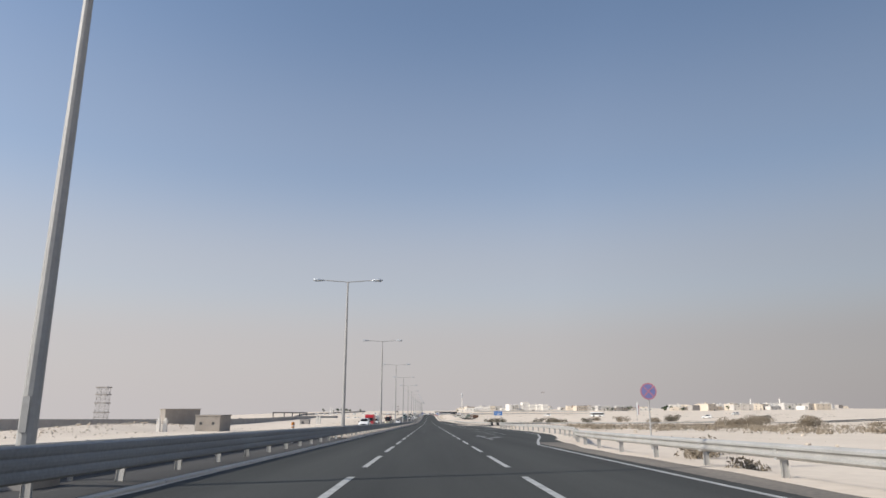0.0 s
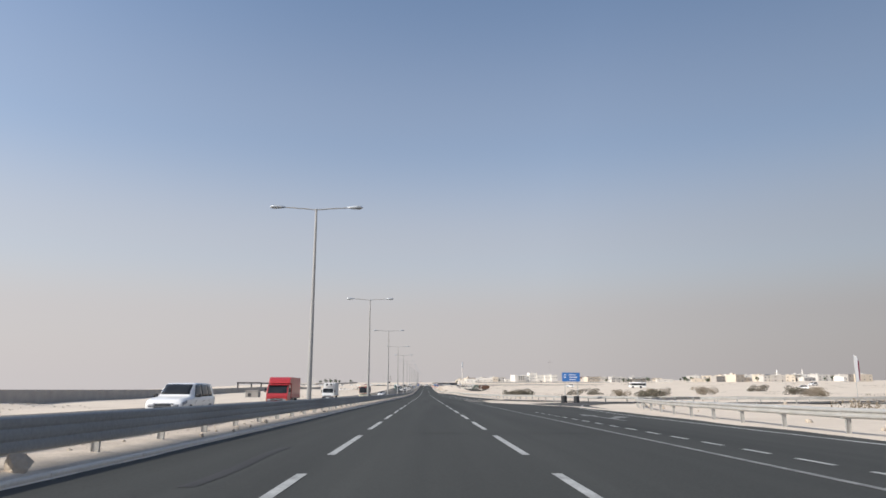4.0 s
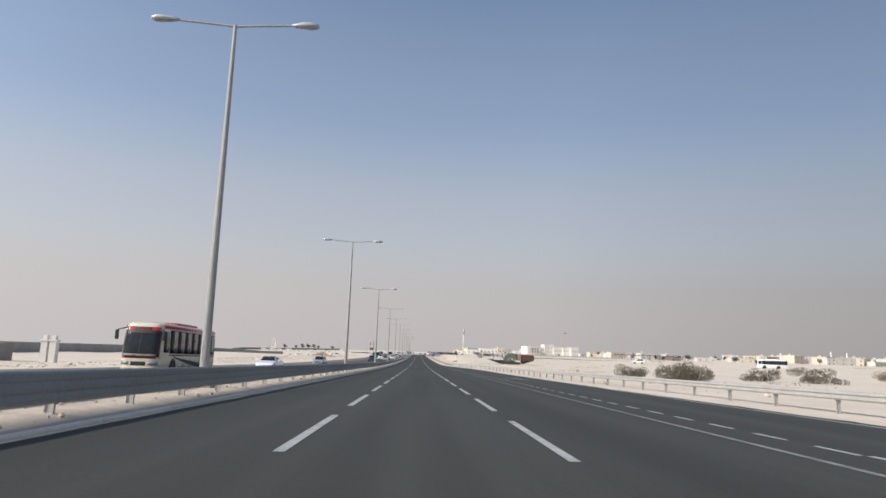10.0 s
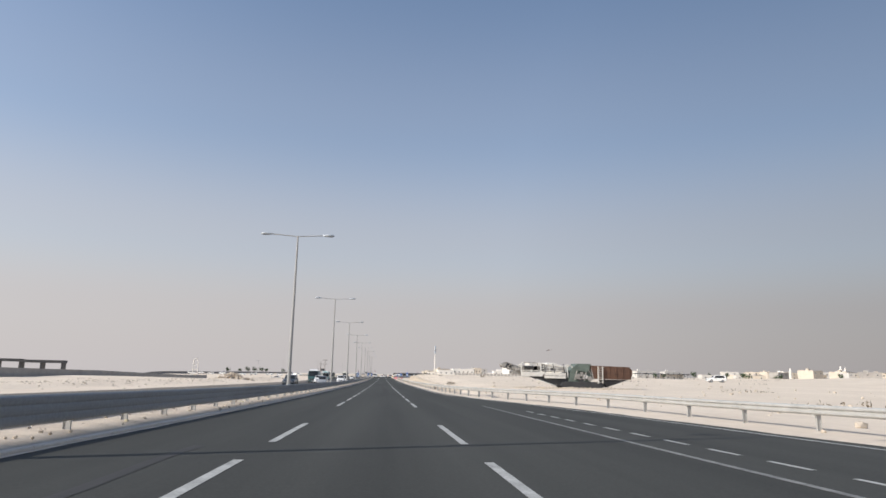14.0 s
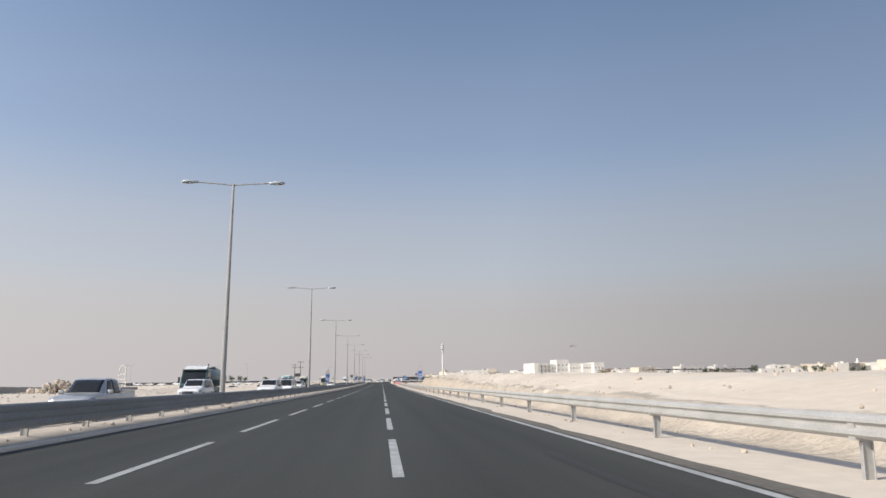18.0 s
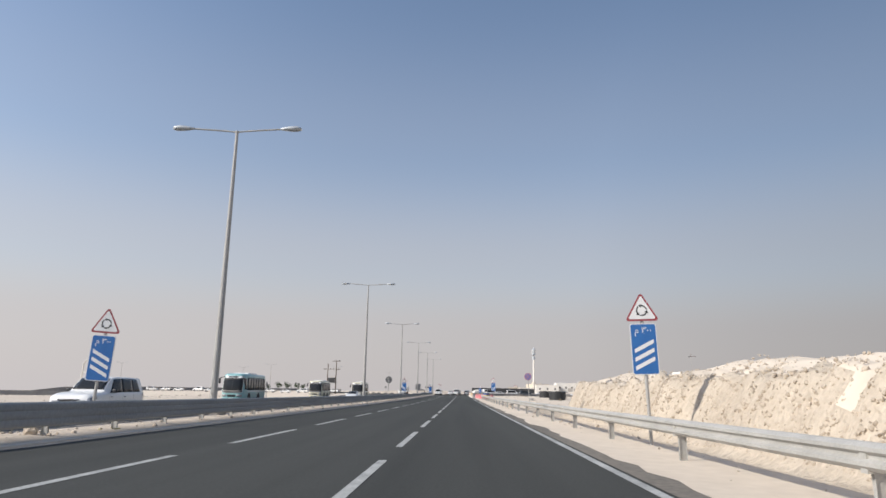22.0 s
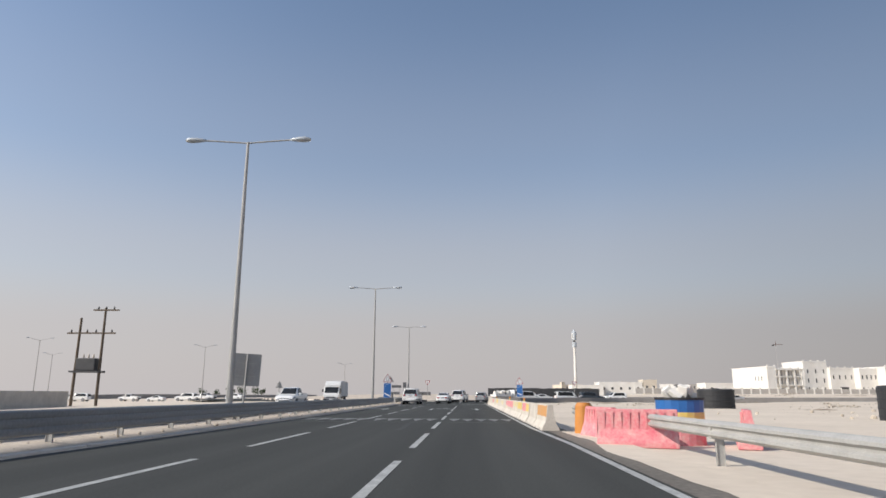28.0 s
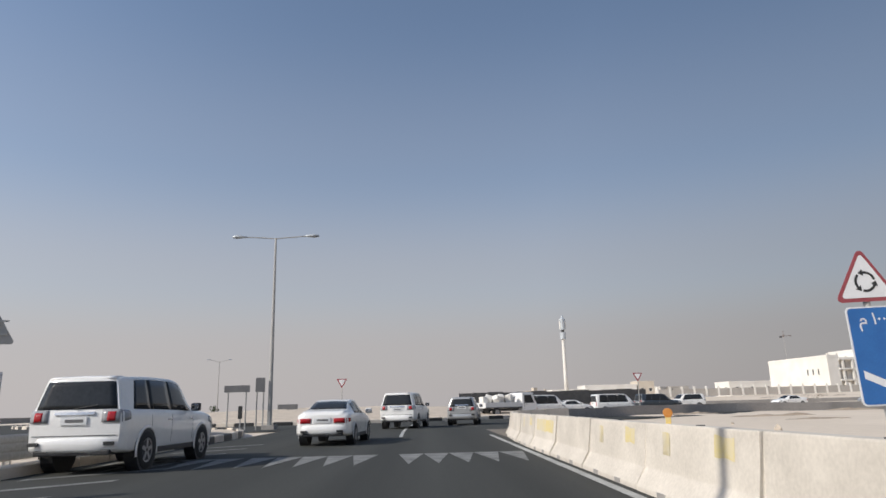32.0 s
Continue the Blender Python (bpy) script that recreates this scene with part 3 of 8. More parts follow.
for y in (58.0, 139.0, 199.5, 224.0, 345.0, 438.0, 521.0, 699.0, 733.0):
    bm = bmesh.new()
    sweep(bm, [(x, y + 0.05 * noise.noise((x, y, 0)), 0.0045) for x in np.linspace(-5.1, 6.6, 12)], ((0.035, 0), (-0.035, 0)))
    part("tar_joint", bm, TYRE_MARK, road)

# ---- kerbs and median ----
bm = bmesh.new()
sweep(bm, [(-6.7, y, 0) for y in range(66, 790, 3)], ((1.45, -0.05), (1.42, 0.045), (0.6, 0.09), (-0.5, 0.12), (-1.42, 0.0), (-1.5, -0.4)))
for v in bm.verts:
    if abs(v.co.x + 6.7) < 1.2:
        v.co.z += 0.05 * noise.noise((v.co.x, v.co.y * 0.4, 0))
median = tagged(part("median", bm, SAND_MEDIAN, smooth=True), "sandy median strip between the two carriageways", "median", kind="structure")
bm = bmesh.new()
sweep(bm, [(-6.7, y, 0) for y in range(-60, 69, 3)], ((1.45, -0.05), (1.42, 0.045), (0.6, 0.05), (-0.5, 0.05), (-1.42, 0.0), (-1.5, -0.4)))
tagged(part("median", bm, ASPHALT_OLD), "dark asphalt-surfaced stretch of the median", "median", kind="structure")
bm = bmesh.new()
prism(bm, ((-0.075, -0.05), (0.075, -0.05), (0.075, 0.04), (0.055, 0.06), (-0.075, 0.06)), "y", 0, 2.96)
bmesh.ops.recalc_face_normals(bm, faces=bm.faces[:])
KERB_ME = mesh_of(bm, "kerb_stone", KERB)
for y in range(-30, 780, 3):
    share("kerb_stone", KERB_ME, median, pose(-5.22, y, 0))
bm = bmesh.new()
for y in range(-30, 780, 3):
    d = drop(y)
    prism(bm, ((-8.25, -0.05 + d), (-8.10, -0.05 + d), (-8.10, 0.13 + d), (-8.25, 0.13 + d)), "y", y, y + 2.96)
tagged(part("far_kerb", bm, KERB, median), kind="stuff")

# ---- guardrails ----
W_BEAM = ((0.0, -0.155), (0.035, -0.14), (0.08, -0.10), (0.08, -0.055), (0.02, -0.015), (0.02, 0.015), (0.08, 0.055), (0.08, 0.10), (0.035, 0.14), (0.0, 0.155))
THRIE_BEAM = [(0.0, -0.265), (0.03, -0.25)] + [(u, c + v) for c in (-0.175, 0.0, 0.175) for u, v in ((0.065, -0.05), (0.07, 0.0), (0.065, 0.05), (0.05, 0.0875))][:-1] + [(0.03, 0.25), (0.0, 0.265)]
bm = bmesh.new()
box(bm, -0.075, 0.075, -0.008, 0.008, -0.4, 0.72)
box(bm, -0.075, -0.065, -0.03, 0.03, -0.4, 0.72)
box(bm, 0.065, 0.075, -0.03, 0.03, -0.4, 0.72)
POST = mesh_of(bm, "post", ZINC)
bm = bmesh.new()
box(bm, -0.05, 0.05, -0.06, 0.06, 0.42, 0.72)
BLOCK = mesh_of(bm, "spacer", ZINC)


def guardrail(pts, step, face, label, posts=True, top=0.75, group="guardrails", steel=None, thrie=False):
    """A steel W-beam on posts along a line; face +1: the beam stands to the left of the posts, -1: to the right."""
    g = empty("guardrail", label=label, category="guardrail", group=group)
    for a in range(0, len(pts) - 1, 24):
        seg = pts[a:a + 25]
        bm = bmesh.new()
        prof = [(face * (0.12 + u), top - (0.265 if thrie else 0.155) + v) for u, v in (THRIE_BEAM if thrie else W_BEAM)]
        prof += [(u - face * 0.006, v) for u, v in reversed(prof)]
        sweep(bm, seg, prof, closed=True)
        bmesh.ops.recalc_face_normals(bm, faces=bm.faces[:])
        part("beam", bm, steel or ZINC, g)
    if posts:
        for p, t, n in along(pts, step):
            turn = math.degrees(math.atan2(t.y, t.x)) - 90
            lean = random.uniform(-14, 14) if random.random() < 0.07 else random.uniform(-1.5, 1.5)
            share("post", POST, g, pose(p.x, p.y, p.z + top - 0.75 + random.uniform(-0.015, 0.01), lean * 0.8, random.uniform(-1.5, 1.5), turn))
            share("spacer", BLOCK, g, pose(p.x + n.x * face * 0.12, p.y + n.y * face * 0.12, p.z + top - 0.75, 0, 0, turn))
    return g


guardrail([(-6.03, y, 0.02) for y in range(-30, 778, 4)], 3.0, -1, "long grey steel guardrail on posts along the median", top=0.785, steel=ZINC_DARK, thrie=True)
guardrail([(-7.55, y, -0.06) for y in range(-30, 778, 4)], 3.0, 1, "long grey guardrail facing the opposite lanes", top=0.66, steel=ZINC_DARK, thrie=True)
guardrail([(7.2, y, -0.05) for y in range(-30, 47, 4)] + [(7.35, 50, -0.05), (7.8, 56, -0.06), (8.6, 60, -0.07)], 4.0, 1, "galvanised roadside guardrail with a bent end")
gz_ = lambda x, y: ground_z(x, y)
guardrail([(p[0], p[1], gz_(p[0], p[1]) + 0.05) for p in smooth_line(((8.6, 60), (9.4, 64), (11.2, 74), (12.6, 92), (12.6, 120), (12.7, 140), (13.8, 152), (16.2, 168), (20, 182), (30, 195), (50, 204), (80, 209)))], 4.0, 1, "galvanised guardrail round the slip road")
guardrail([(p[0], p[1], gz_(p[0], p[1]) + 0.05) for p in smooth_line(((80, 190.5), (50, 190), (33, 195), (24, 207), (20, 222), (17.4, 244), (16.2, 258), (15.1, 273), (14.6, 288), (14.4, 330), (14.2, 375), (13.2, 398), (10.4, 416), (8.3, 432), (7.65, 450)), 5)], 4.0, 1, "galvanised guardrail beside the merging lane")
guardrail([(7.6, y, -0.02) for y in range(450, 724, 4)], 6.4, 1, "galvanised roadside guardrail in front of the sand berm")

# ---- street lamps ----
POLES = (31.6, 74.57, 117.54, 160.2, 202.0, 245.2, 289.85, 332.0, 375.92, 419.94, 463.2, 505.27, 548.61, 591.79, 634.85, 677.46, 721.78, 764.65, 806.9)


def street_lamp(m):
    t = empty("street_lamp", m, label="tall grey tapered street lamp with two arms in the median", category="street lamp", group="street lamps along the median")
    bm = bmesh.new()
    tube(bm, (0, 0, 0.05), (0, 0, 12.45), 0.155, 0.065, 12)
    part("pole", bm, POLE, t, smooth=False)
    part("base_plate", boxed(-0.25, 0.25, -0.25, 0.25, 0.02, 0.06), ZINC, t)
    part("footing", boxed(-0.4, 0.4, -0.5, 0.5, -0.1, 0.18, 0.02), GREY_CONCRETE, t)
    part("service_door", boxed(-0.06, 0.06, -0.165, -0.14, 0.9, 1.5), POLE, t)
    for s in (-1, 1):
        bm = bmesh.new()
        pts = [(s * u, 0, 12.40 + 0.16 * (u / 2.2) ** 0.8) for u in (0, 0.5, 1.1, 1.7, 2.15)]
        for a, b in zip(pts, pts[1:]):
            tube(bm, a, b, 0.04, 0.036, 8)
        part("arm", bm, POLE, t)
        bm = bmesh.new()
        rings = []
        for u, w, h, dz in ((1.95, 0.05, 0.04, 0.0), (2.15, 0.10, 0.08, 0.01), (2.4, 0.16, 0.11, 0.02), (2.68, 0.18, 0.12, 0.02), (2.86, 0.13, 0.08, 0.01), (2.93, 0.04, 0.03, 0.0)):
            c = Vector((s * u, 0, 12.56 + dz))
            rings.append([bm.verts.new(c + Vector((0, w * math.cos(k * math.pi / 5), h * math.sin(k * math.pi / 5) * (1 if k < 5 else 1.1)))) for k in range(10)])
        for a, b in zip(rings, rings[1:]):
            for k in range(10):
                bm.faces.new((a[k], a[(k + 1) % 10], b[(k + 1) % 10], b[k]))
        bm.faces.new(rings[0]); bm.faces.new(rings[-1])
        bmesh.ops.recalc_face_normals(bm, faces=bm.faces[:])
        part("lamp_head", bm, LAMP_HEAD, t, smooth=True)
    return t


lamp = street_lamp(pose(-7.06, POLES[0], 0.05))
for y in POLES[1:]:
    copy_thing(lamp, pose(-7.06, y, 0.05))

# ---- signs ----
def ring(bm, r0, r1, a0, a1, y, n=10, z=0.0, x=0.0):
    vs = [(bm.verts.new((x + r0 * math.cos(a), y, z + r0 * math.sin(a))), bm.verts.new((x + r1 * math.cos(a), y, z + r1 * math.sin(a)))) for a in (a0 + (a1 - a0) * k / n for k in range(n + 1))]
    for (a, b), (c, d) in zip(vs, vs[1:]):
        bm.faces.new((a, b, d, c))


def flat(bm, outline, y):
    return bm.faces.new([bm.verts.new((u, y, v)) for u, v in outline])


def facing(bm, sign=-1):
    """Turns all flat faces towards -y."""
    bm.normal_update()
    for f in bm.faces:
        if f.normal.y * sign < 0:
            f.normal_flip()
    return bm


def plate(outline, y0, y1, bevel=0.0):
    return prismed(outline, "y", y0, y1, bevel)


def triangle(s, z, r=0.06):
    """A triangle with rounded corners standing on its base, side s, base at z."""
    h = s * 0.866
    out = []
    for cx, cz, a in ((-s / 2 + r * 1.73, z + r, 210), (s / 2 - r * 1.73, z + r, 330), (0, z + h - 2 * r, 90)):
        out += [(cx + r * math.cos(radians(a + d)), cz + r * math.sin(radians(a + d))) for d in (-60, -30, 0, 30, 60)]
    return out


def rounded(w, h, z, r=0.06):
    out = []
    for cx, cz, a in ((w / 2 - r, z + r, 315), (w / 2 - r, z + h - r, 45), (-w / 2 + r, z + h - r, 135), (-w / 2 + r, z + r, 225)):
        out += [(cx + r * math.cos(radians(a + d)), cz + r * math.sin(radians(a + d))) for d in (-45, -15, 15, 45)]
    return out


def writing(text, size, m, material, parent, name="lettering"):
    c = bpy.data.curves.new(name, "FONT")
    c.body, c.size, c.align_x, c.align_y = text, size, "CENTER", "CENTER"
    c.extrude = 0.002
    c.materials.append(material)
    ob = new(name, c)
    ob.parent = parent
    ob.matrix_basis = m
    return ob


def roundabout_sign(m, bars, text, slope, lean=0.0):
    """Warning triangle over a blue countdown panel on a post."""
    t = empty("road_sign", m, label="roundabout warning triangle over a blue countdown panel on a grey post", category="road sign", group="roundabout countdown signs")
    part("post", tubed((0, 0.06, -0.3), (0, 0.06, 3.6), 0.045, n=10), POLE, t)
    tri = part("triangle", plate(triangle(0.92, 3.05), 0.0, 0.012), RED, t, "white triangle with a red border")
    bm = bmesh.new()
    flat(bm, triangle(0.75, 3.105, 0.035), -0.004)
    part("white_face", facing(bm), SIGN_WHITE, tri)
    for k in range(3):
        bm = bmesh.new()
        ring(bm, 0.115, 0.15, radians(10 + 120 * k), radians(95 + 120 * k), -0.008, z=3.335)
        a = radians(95 + 120 * k)
        c = Vector((0.1325 * math.cos(a), 0, 3.335 + 0.1325 * math.sin(a)))
        o, tn = Vector((math.cos(a), 0, math.sin(a))), Vector((-math.sin(a), 0, math.cos(a)))
        bm.faces.new([bm.verts.new((p.x, -0.008, p.z)) for p in (c + o * 0.05, c + tn * 0.07, c - o * 0.05)])
        part("arrow", facing(bm), SIGN_BLACK, tri)
    for z in (3.2, 2.75, 1.75):
        part("clamp", boxed(-0.09, 0.09, 0.012, 0.11, z, z + 0.05), ZINC, t)
    pan = part("panel", plate(rounded(0.70, 1.36, 1.62), 0.0, 0.012), SIGN_WHITE, t, "blue panel with white slanting bars")
    bm = bmesh.new()
    flat(bm, rounded(0.66, 1.32, 1.64, 0.05), -0.004)
    part("blue_face", facing(bm), BLUE, pan)
    for k in range(bars):
        z = 1.86 + k * 0.23
        bm = bmesh.new()
        s = 0.13 * slope
        flat(bm, ((-0.26, z - s), (0.26, z + s), (0.26, z + s + 0.11), (-0.26, z - s + 0.11)), -0.008)
        part("bar", facing(bm), SIGN_WHITE, pan)
    writing(text, 0.24, pose(0, -0.007, 2.80, 90, 0, 0), SIGN_WHITE, pan)
    return t


roundabout_sign(pose(8.15, 582.2, 0.12, 0, -2, -3), 3, "\u0645 \u0663\u0660\u0660", 1)
roundabout_sign(pose(-7.85, 584.0, -0.30, 0, 3, 6), 3, "\u0645 \u0663\u0660\u0660", -1)
roundabout_sign(pose(8.68, 677.9, -0.05, 0, -2, -2), 2, "\u0645 \u0662\u0660\u0660", 1)
roundabout_sign(pose(-6.5, 677.4, -0.28, 0, 2, 5), 2, "\u0645 \u0662\u0660\u0660", -1)
roundabout_sign(pose(9.12, 772.3, -0.62, 0, -1.5, -4), 1, "\u0645 \u0661\u0660\u0660", -1)
roundabout_sign(pose(-6.4, 771.6, -1.24, 0, 1, 3) @ Matrix.Scale(1.25, 4), 1, "\u0645 \u0661\u0660\u0660", -1)


def disc_outline(r, z, n=24):
    return [(r * math.cos(2 * math.pi * k / n), z + r * math.sin(2 * math.pi * k / n)) for k in range(n)]


def no_stopping(m):
    t = empty("road_sign", m, label="round sun-faded blue no-stopping sign with a red cross", category="road sign", group="no-stopping signs")
    part("post", tubed((0, 0.05, -0.3), (0, 0.05, 2.85), 0.038, n=10), POLE, t)
    d = part("disc", plate(disc_outline(0.38, 2.55), 0.0, 0.012), SIGN_RED_FADED, t, "faded red rim and cross on blue")
    bm = bmesh.new()
    flat(bm, disc_outline(0.315, 2.55), -0.004)
    part("blue_face", facing(bm), SIGN_BLUE_FADED, d)
    bm = bmesh.new()
    for s in (-1, 1):
        flat(bm, ((-0.235, 2.55 - s * 0.195), (-0.195, 2.55 - s * 0.235), (0.235, 2.55 + s * 0.195), (0.195, 2.55 + s * 0.235)), -0.008 - 0.002 * s)
    part("cross", facing(bm), SIGN_RED_FADED, d)
    return t


no_stopping(pose(9.87, 50.5, -0.07))
copy_thing(bpy.data.objects["road_sign.006"], pose(10.25, 634.5, 0.45, 0, -3, 0))


def sign_back(m, shape, height, label):
    """A sign seen from behind: a grey sheet with a post and two rails."""
    t = empty("road_sign", m, label=label, category="road sign", group="signs seen from behind")
    zs = [v for _, v in shape]
    part("post", tubed((0, -0.05, -0.3), (0, -0.05, max(zs)), 0.045, n=10), POLE, t)
    part("sheet", plate(shape, 0.0, 0.012), SIGN_BACK if len(shape) > 20 else POLE, t)
    us = [u for u, _ in shape]
    for f in (0.3, 0.7):
        z = min(zs) + (max(zs) - min(zs)) * f
        part("rail", boxed(min(us) * 0.7, max(us) * 0.7, -0.03, 0.0, z - 0.02, z + 0.02), ZINC, t)
    return t


sign_back(pose(-6.95, 656.9, 0.05, 0, 2, 0), disc_outline(0.46, 2.75), 3, "grey back of a round sign on a leaning post")
sign_back(pose(-7.1, 723.6, 0.05, 0, 2, 22), rounded(1.25, 1.45, 1.45), 3, "grey back of a rectangular sign board")
sign_back(pose(-20.7, 777.4, 0.0), triangle(1.0, 1.9), 3, "grey back of a triangular warning sign")
sign_back(pose(-6.78, 778.2, 0.05, 0, 0, 15), triangle(0.92, 2.66), 3, "grey back of a triangular sign at the median tip")


def give_way(m):
    t = empty("road_sign", m, label="inverted white give-way triangle with a red border", category="road sign", group="give-way signs")
    part("post", tubed((0, 0.05, -0.3), (0, 0.05, 3.1), 0.045, n=10), POLE, t)
    h = 3.95
    tri = part("triangle", plate([(u, 2 * 3.52 - v) for u, v in triangle(1.05, 3.07)], 0.0, 0.012), RED, t)
    bm = bmesh.new()
    flat(bm, [(u, 2 * 3.52 - v + 0.03) for u, v in triangle(0.70, 3.19, 0.04)], -0.004)
    part("white_face", facing(bm), SIGN_WHITE, tri)
    return t


give_way(pose(-5.15, 829, 0.0))
give_way(pose(24.6, 831, 0.0))


def direction_board(m, w, h, z, material, label, posts=2):
    t = empty("direction_sign", m, label=label, category="direction sign")
    for k in range(posts):
        x = (k / max(1, posts - 1) - 0.5) * w * 0.7 if posts > 1 else 0
        part("post", tubed((x, 0.06, -0.3), (x, 0.06, z + h), 0.045, n=8), POLE, t)
    b = part("board", plate(rounded(w, h, z, 0.05), 0.0, 0.02), material, t)
    return t, b


t, b = direction_board(pose(19.0, 207.0, 0.5, 0, 0, -10), 2.3, 1.15, 2.1, BLUE, "blue direction board with white lines on two posts")
for k, (u, v, w) in enumerate(((-0.75, 2.95, 0.35), (0.2, 2.95, 0.9), (-0.75, 2.65, 0.35), (0.3, 2.65, 1.0), (0.2, 2.35, 0.8))):
    bm = bmesh.new()
    flat(bm, ((u - w / 2, v - 0.045), (u + w / 2, v - 0.045), (u + w / 2, v + 0.045), (u - w / 2, v + 0.045)), -0.006)
    part("writing_bar", facing(bm), SIGN_WHITE, b)
direction_board(pose(-8.95, 806.0, 0.0), 1.6, 0.42, 2.3, SIGN_BACK, "grey arrow-shaped direction board on two posts")
direction_board(pose(-7.65, 806.6, 0.0), 0.6, 0.9, 2.3, SIGN_BACK, "grey upright board on two posts")
direction_board(pose(-10.3, 812.0, 0.0), 0.3, 0.9, 0.6, SIGN_BLACK, "narrow dark marker board", 1)
direction_board(pose(-6.2, 838.0, 0.0), 2.4, 0.9, 0.9, SIGN_BACK, "low grey board on the roundabout", 2)
direction_board(pose(-13.5, 845.0, 0.0), 2.4, 0.9, 0.9, SIGN_BACK, "low grey board on the roundabout", 2)
direction_board(pose(-24.6, 659.6, 0.0), 0.24, 0.75, 1.5, SIGN_BACK, "narrow grey board beside the opposite lanes", 1)

# a tall feather flag
t = empty("banner_flag", pose(58.1, 208.8, ground_z(58.1, 208.8)), label="tall white and maroon feather flag on a thin pole", category="flag")
part("pole", tubed((0, 0, -0.2), (0, 0, 6.2), 0.04, 0.02), POLE, t)
bm = bmesh.new()
prism(bm, ((0.03, 2.6), (0.62, 2.9), (0.7, 5.2), (0.45, 6.1), (0.03, 6.3)), "y", -0.01, 0.01)
part("cloth", bm, SIGN_WHITE, t)
bm = bmesh.new()
prism(bm, ((0.46, 2.85), (0.63, 2.95), (0.70, 5.2), (0.6, 5.6), (0.5, 5.5)), "y", -0.015, 0.015)
part("maroon_edge", bm, MAROON, t)

# ---- concrete barriers, barrels ----
NEW_JERSEY = ((-0.30, 0.0), (-0.30, 0.08), (-0.14, 0.30), (-0.09, 0.87), (0.09, 0.87), (0.14, 0.30), (0.30, 0.08), (0.30, 0.0))
bm = bmesh.new()
prism(bm, NEW_JERSEY, "y", 0.02, 3.08, bevel=0.02)
bmesh.ops.recalc_face_normals(bm, faces=bm.faces[:])
JERSEY = mesh_of(bm, "block", CONCRETE)


def band(material, a, b, lo, hi, seed):
    """A hand-painted patch with ragged edges on the road side of a barrier block."""
    bm = bmesh.new()
    n = 26
    rows = []
    for k in range(n + 1):
        y = a + (b - a) * k / n
        for z in (lo + 0.05 * noise.noise((y * 3.1, seed, 0)), hi + 0.035 * noise.noise((y * 2.3, seed, 5))):
            rows.append(bm.verts.new((-0.139 + (z - 0.30) / 0.57 * 0.05 - 0.003, y + 0.04 * noise.noise((z * 9, k, seed)), z)))
    for k in range(n):
        bm.faces.new((rows[2 * k], rows[2 * k + 1], rows[2 * k + 3], rows[2 * k + 2]))
    bmesh.ops.recalc_face_normals(bm, faces=bm.faces[:])
    bm.normal_update()
    for f in bm.faces:
        if f.normal.x > 0:
            f.normal_flip()
    return mesh_of(bm, "painted_band", material)


ORANGE_FADED = mat("faded_orange_paint", (0.62, 0.27, 0.07), (0.50, 0.33, 0.18), 2.4, 0.85, fine=16, spec=0.3)
BAND = {
    "orange": [band(ORANGE_FADED, 0.1, 3.0, 0.46, 0.82, 4)],
    "split": [band(YELLOW, 0.1, 1.35, 0.47, 0.81, 6), band(RED_FADED, 1.42, 3.0, 0.46, 0.82, 5)],
    "faint": [band(YELLOW_WORN, 0.1, 3.0, 0.54, 0.82, 11)],
    "red": [band(RED_FADED, 0.12, 2.98, 0.46, 0.82, 1)],
    "mixed": [band(RED_FADED, 0.10, 3.0, 0.50, 0.82, 7), band(YELLOW_WORN, 1.70, 2.95, 0.30, 0.46, 9)],
    "yellow": [band(YELLOW, 0.10, 3.0, 0.48, 0.82, 2)],
    "pale": [band(YELLOW_WORN, 0.3, 2.7, 0.48, 0.76, 13)],
    "worn": [band(YELLOW_WORN, 0.5, 0.95, 0.58, 0.80, 3), band(YELLOW_WORN, 2.2, 2.45, 0.50, 0.76, 3)],
}
PAINTED = {716.4: "orange", 723.1: "split", 726.9: "yellow", 730.2: "faint", 733.5: "red", 736.6: "red", 738.3: "mixed", 744.5: "pale", 747.6: "worn", 753.8: "yellow", 760.0: "worn", 763.1: "red", 769.3: "worn", 772.4: "worn", 778.5: "pale", 781.6: "worn"}
bm = boxed(-0.304, 0.304, 0, 0.28, 0.004, 0.085)
SLOT = mesh_of(bm, "forklift_slot", GREY_CONCRETE)
bm = boxed(-0.03, 0.03, -0.06, 0.06, 0, 0.012, 0.004)
EYELET = mesh_of(bm, "lifting_eye", DARK_STEEL)
line = [(5.83, y) for y in (716.4, 719.7, 723.1, 726.9, 730.2, 733.5, 736.6)] + [(5.83, 738.3 + 3.1 * k) for k in range(14)] + [(5.84, 781.6), (5.9, 784.7), (6.05, 787.8), (6.35, 790.9), (6.9, 794.0), (7.9, 796.9), (9.2, 799.7), (11.0, 802.1)]
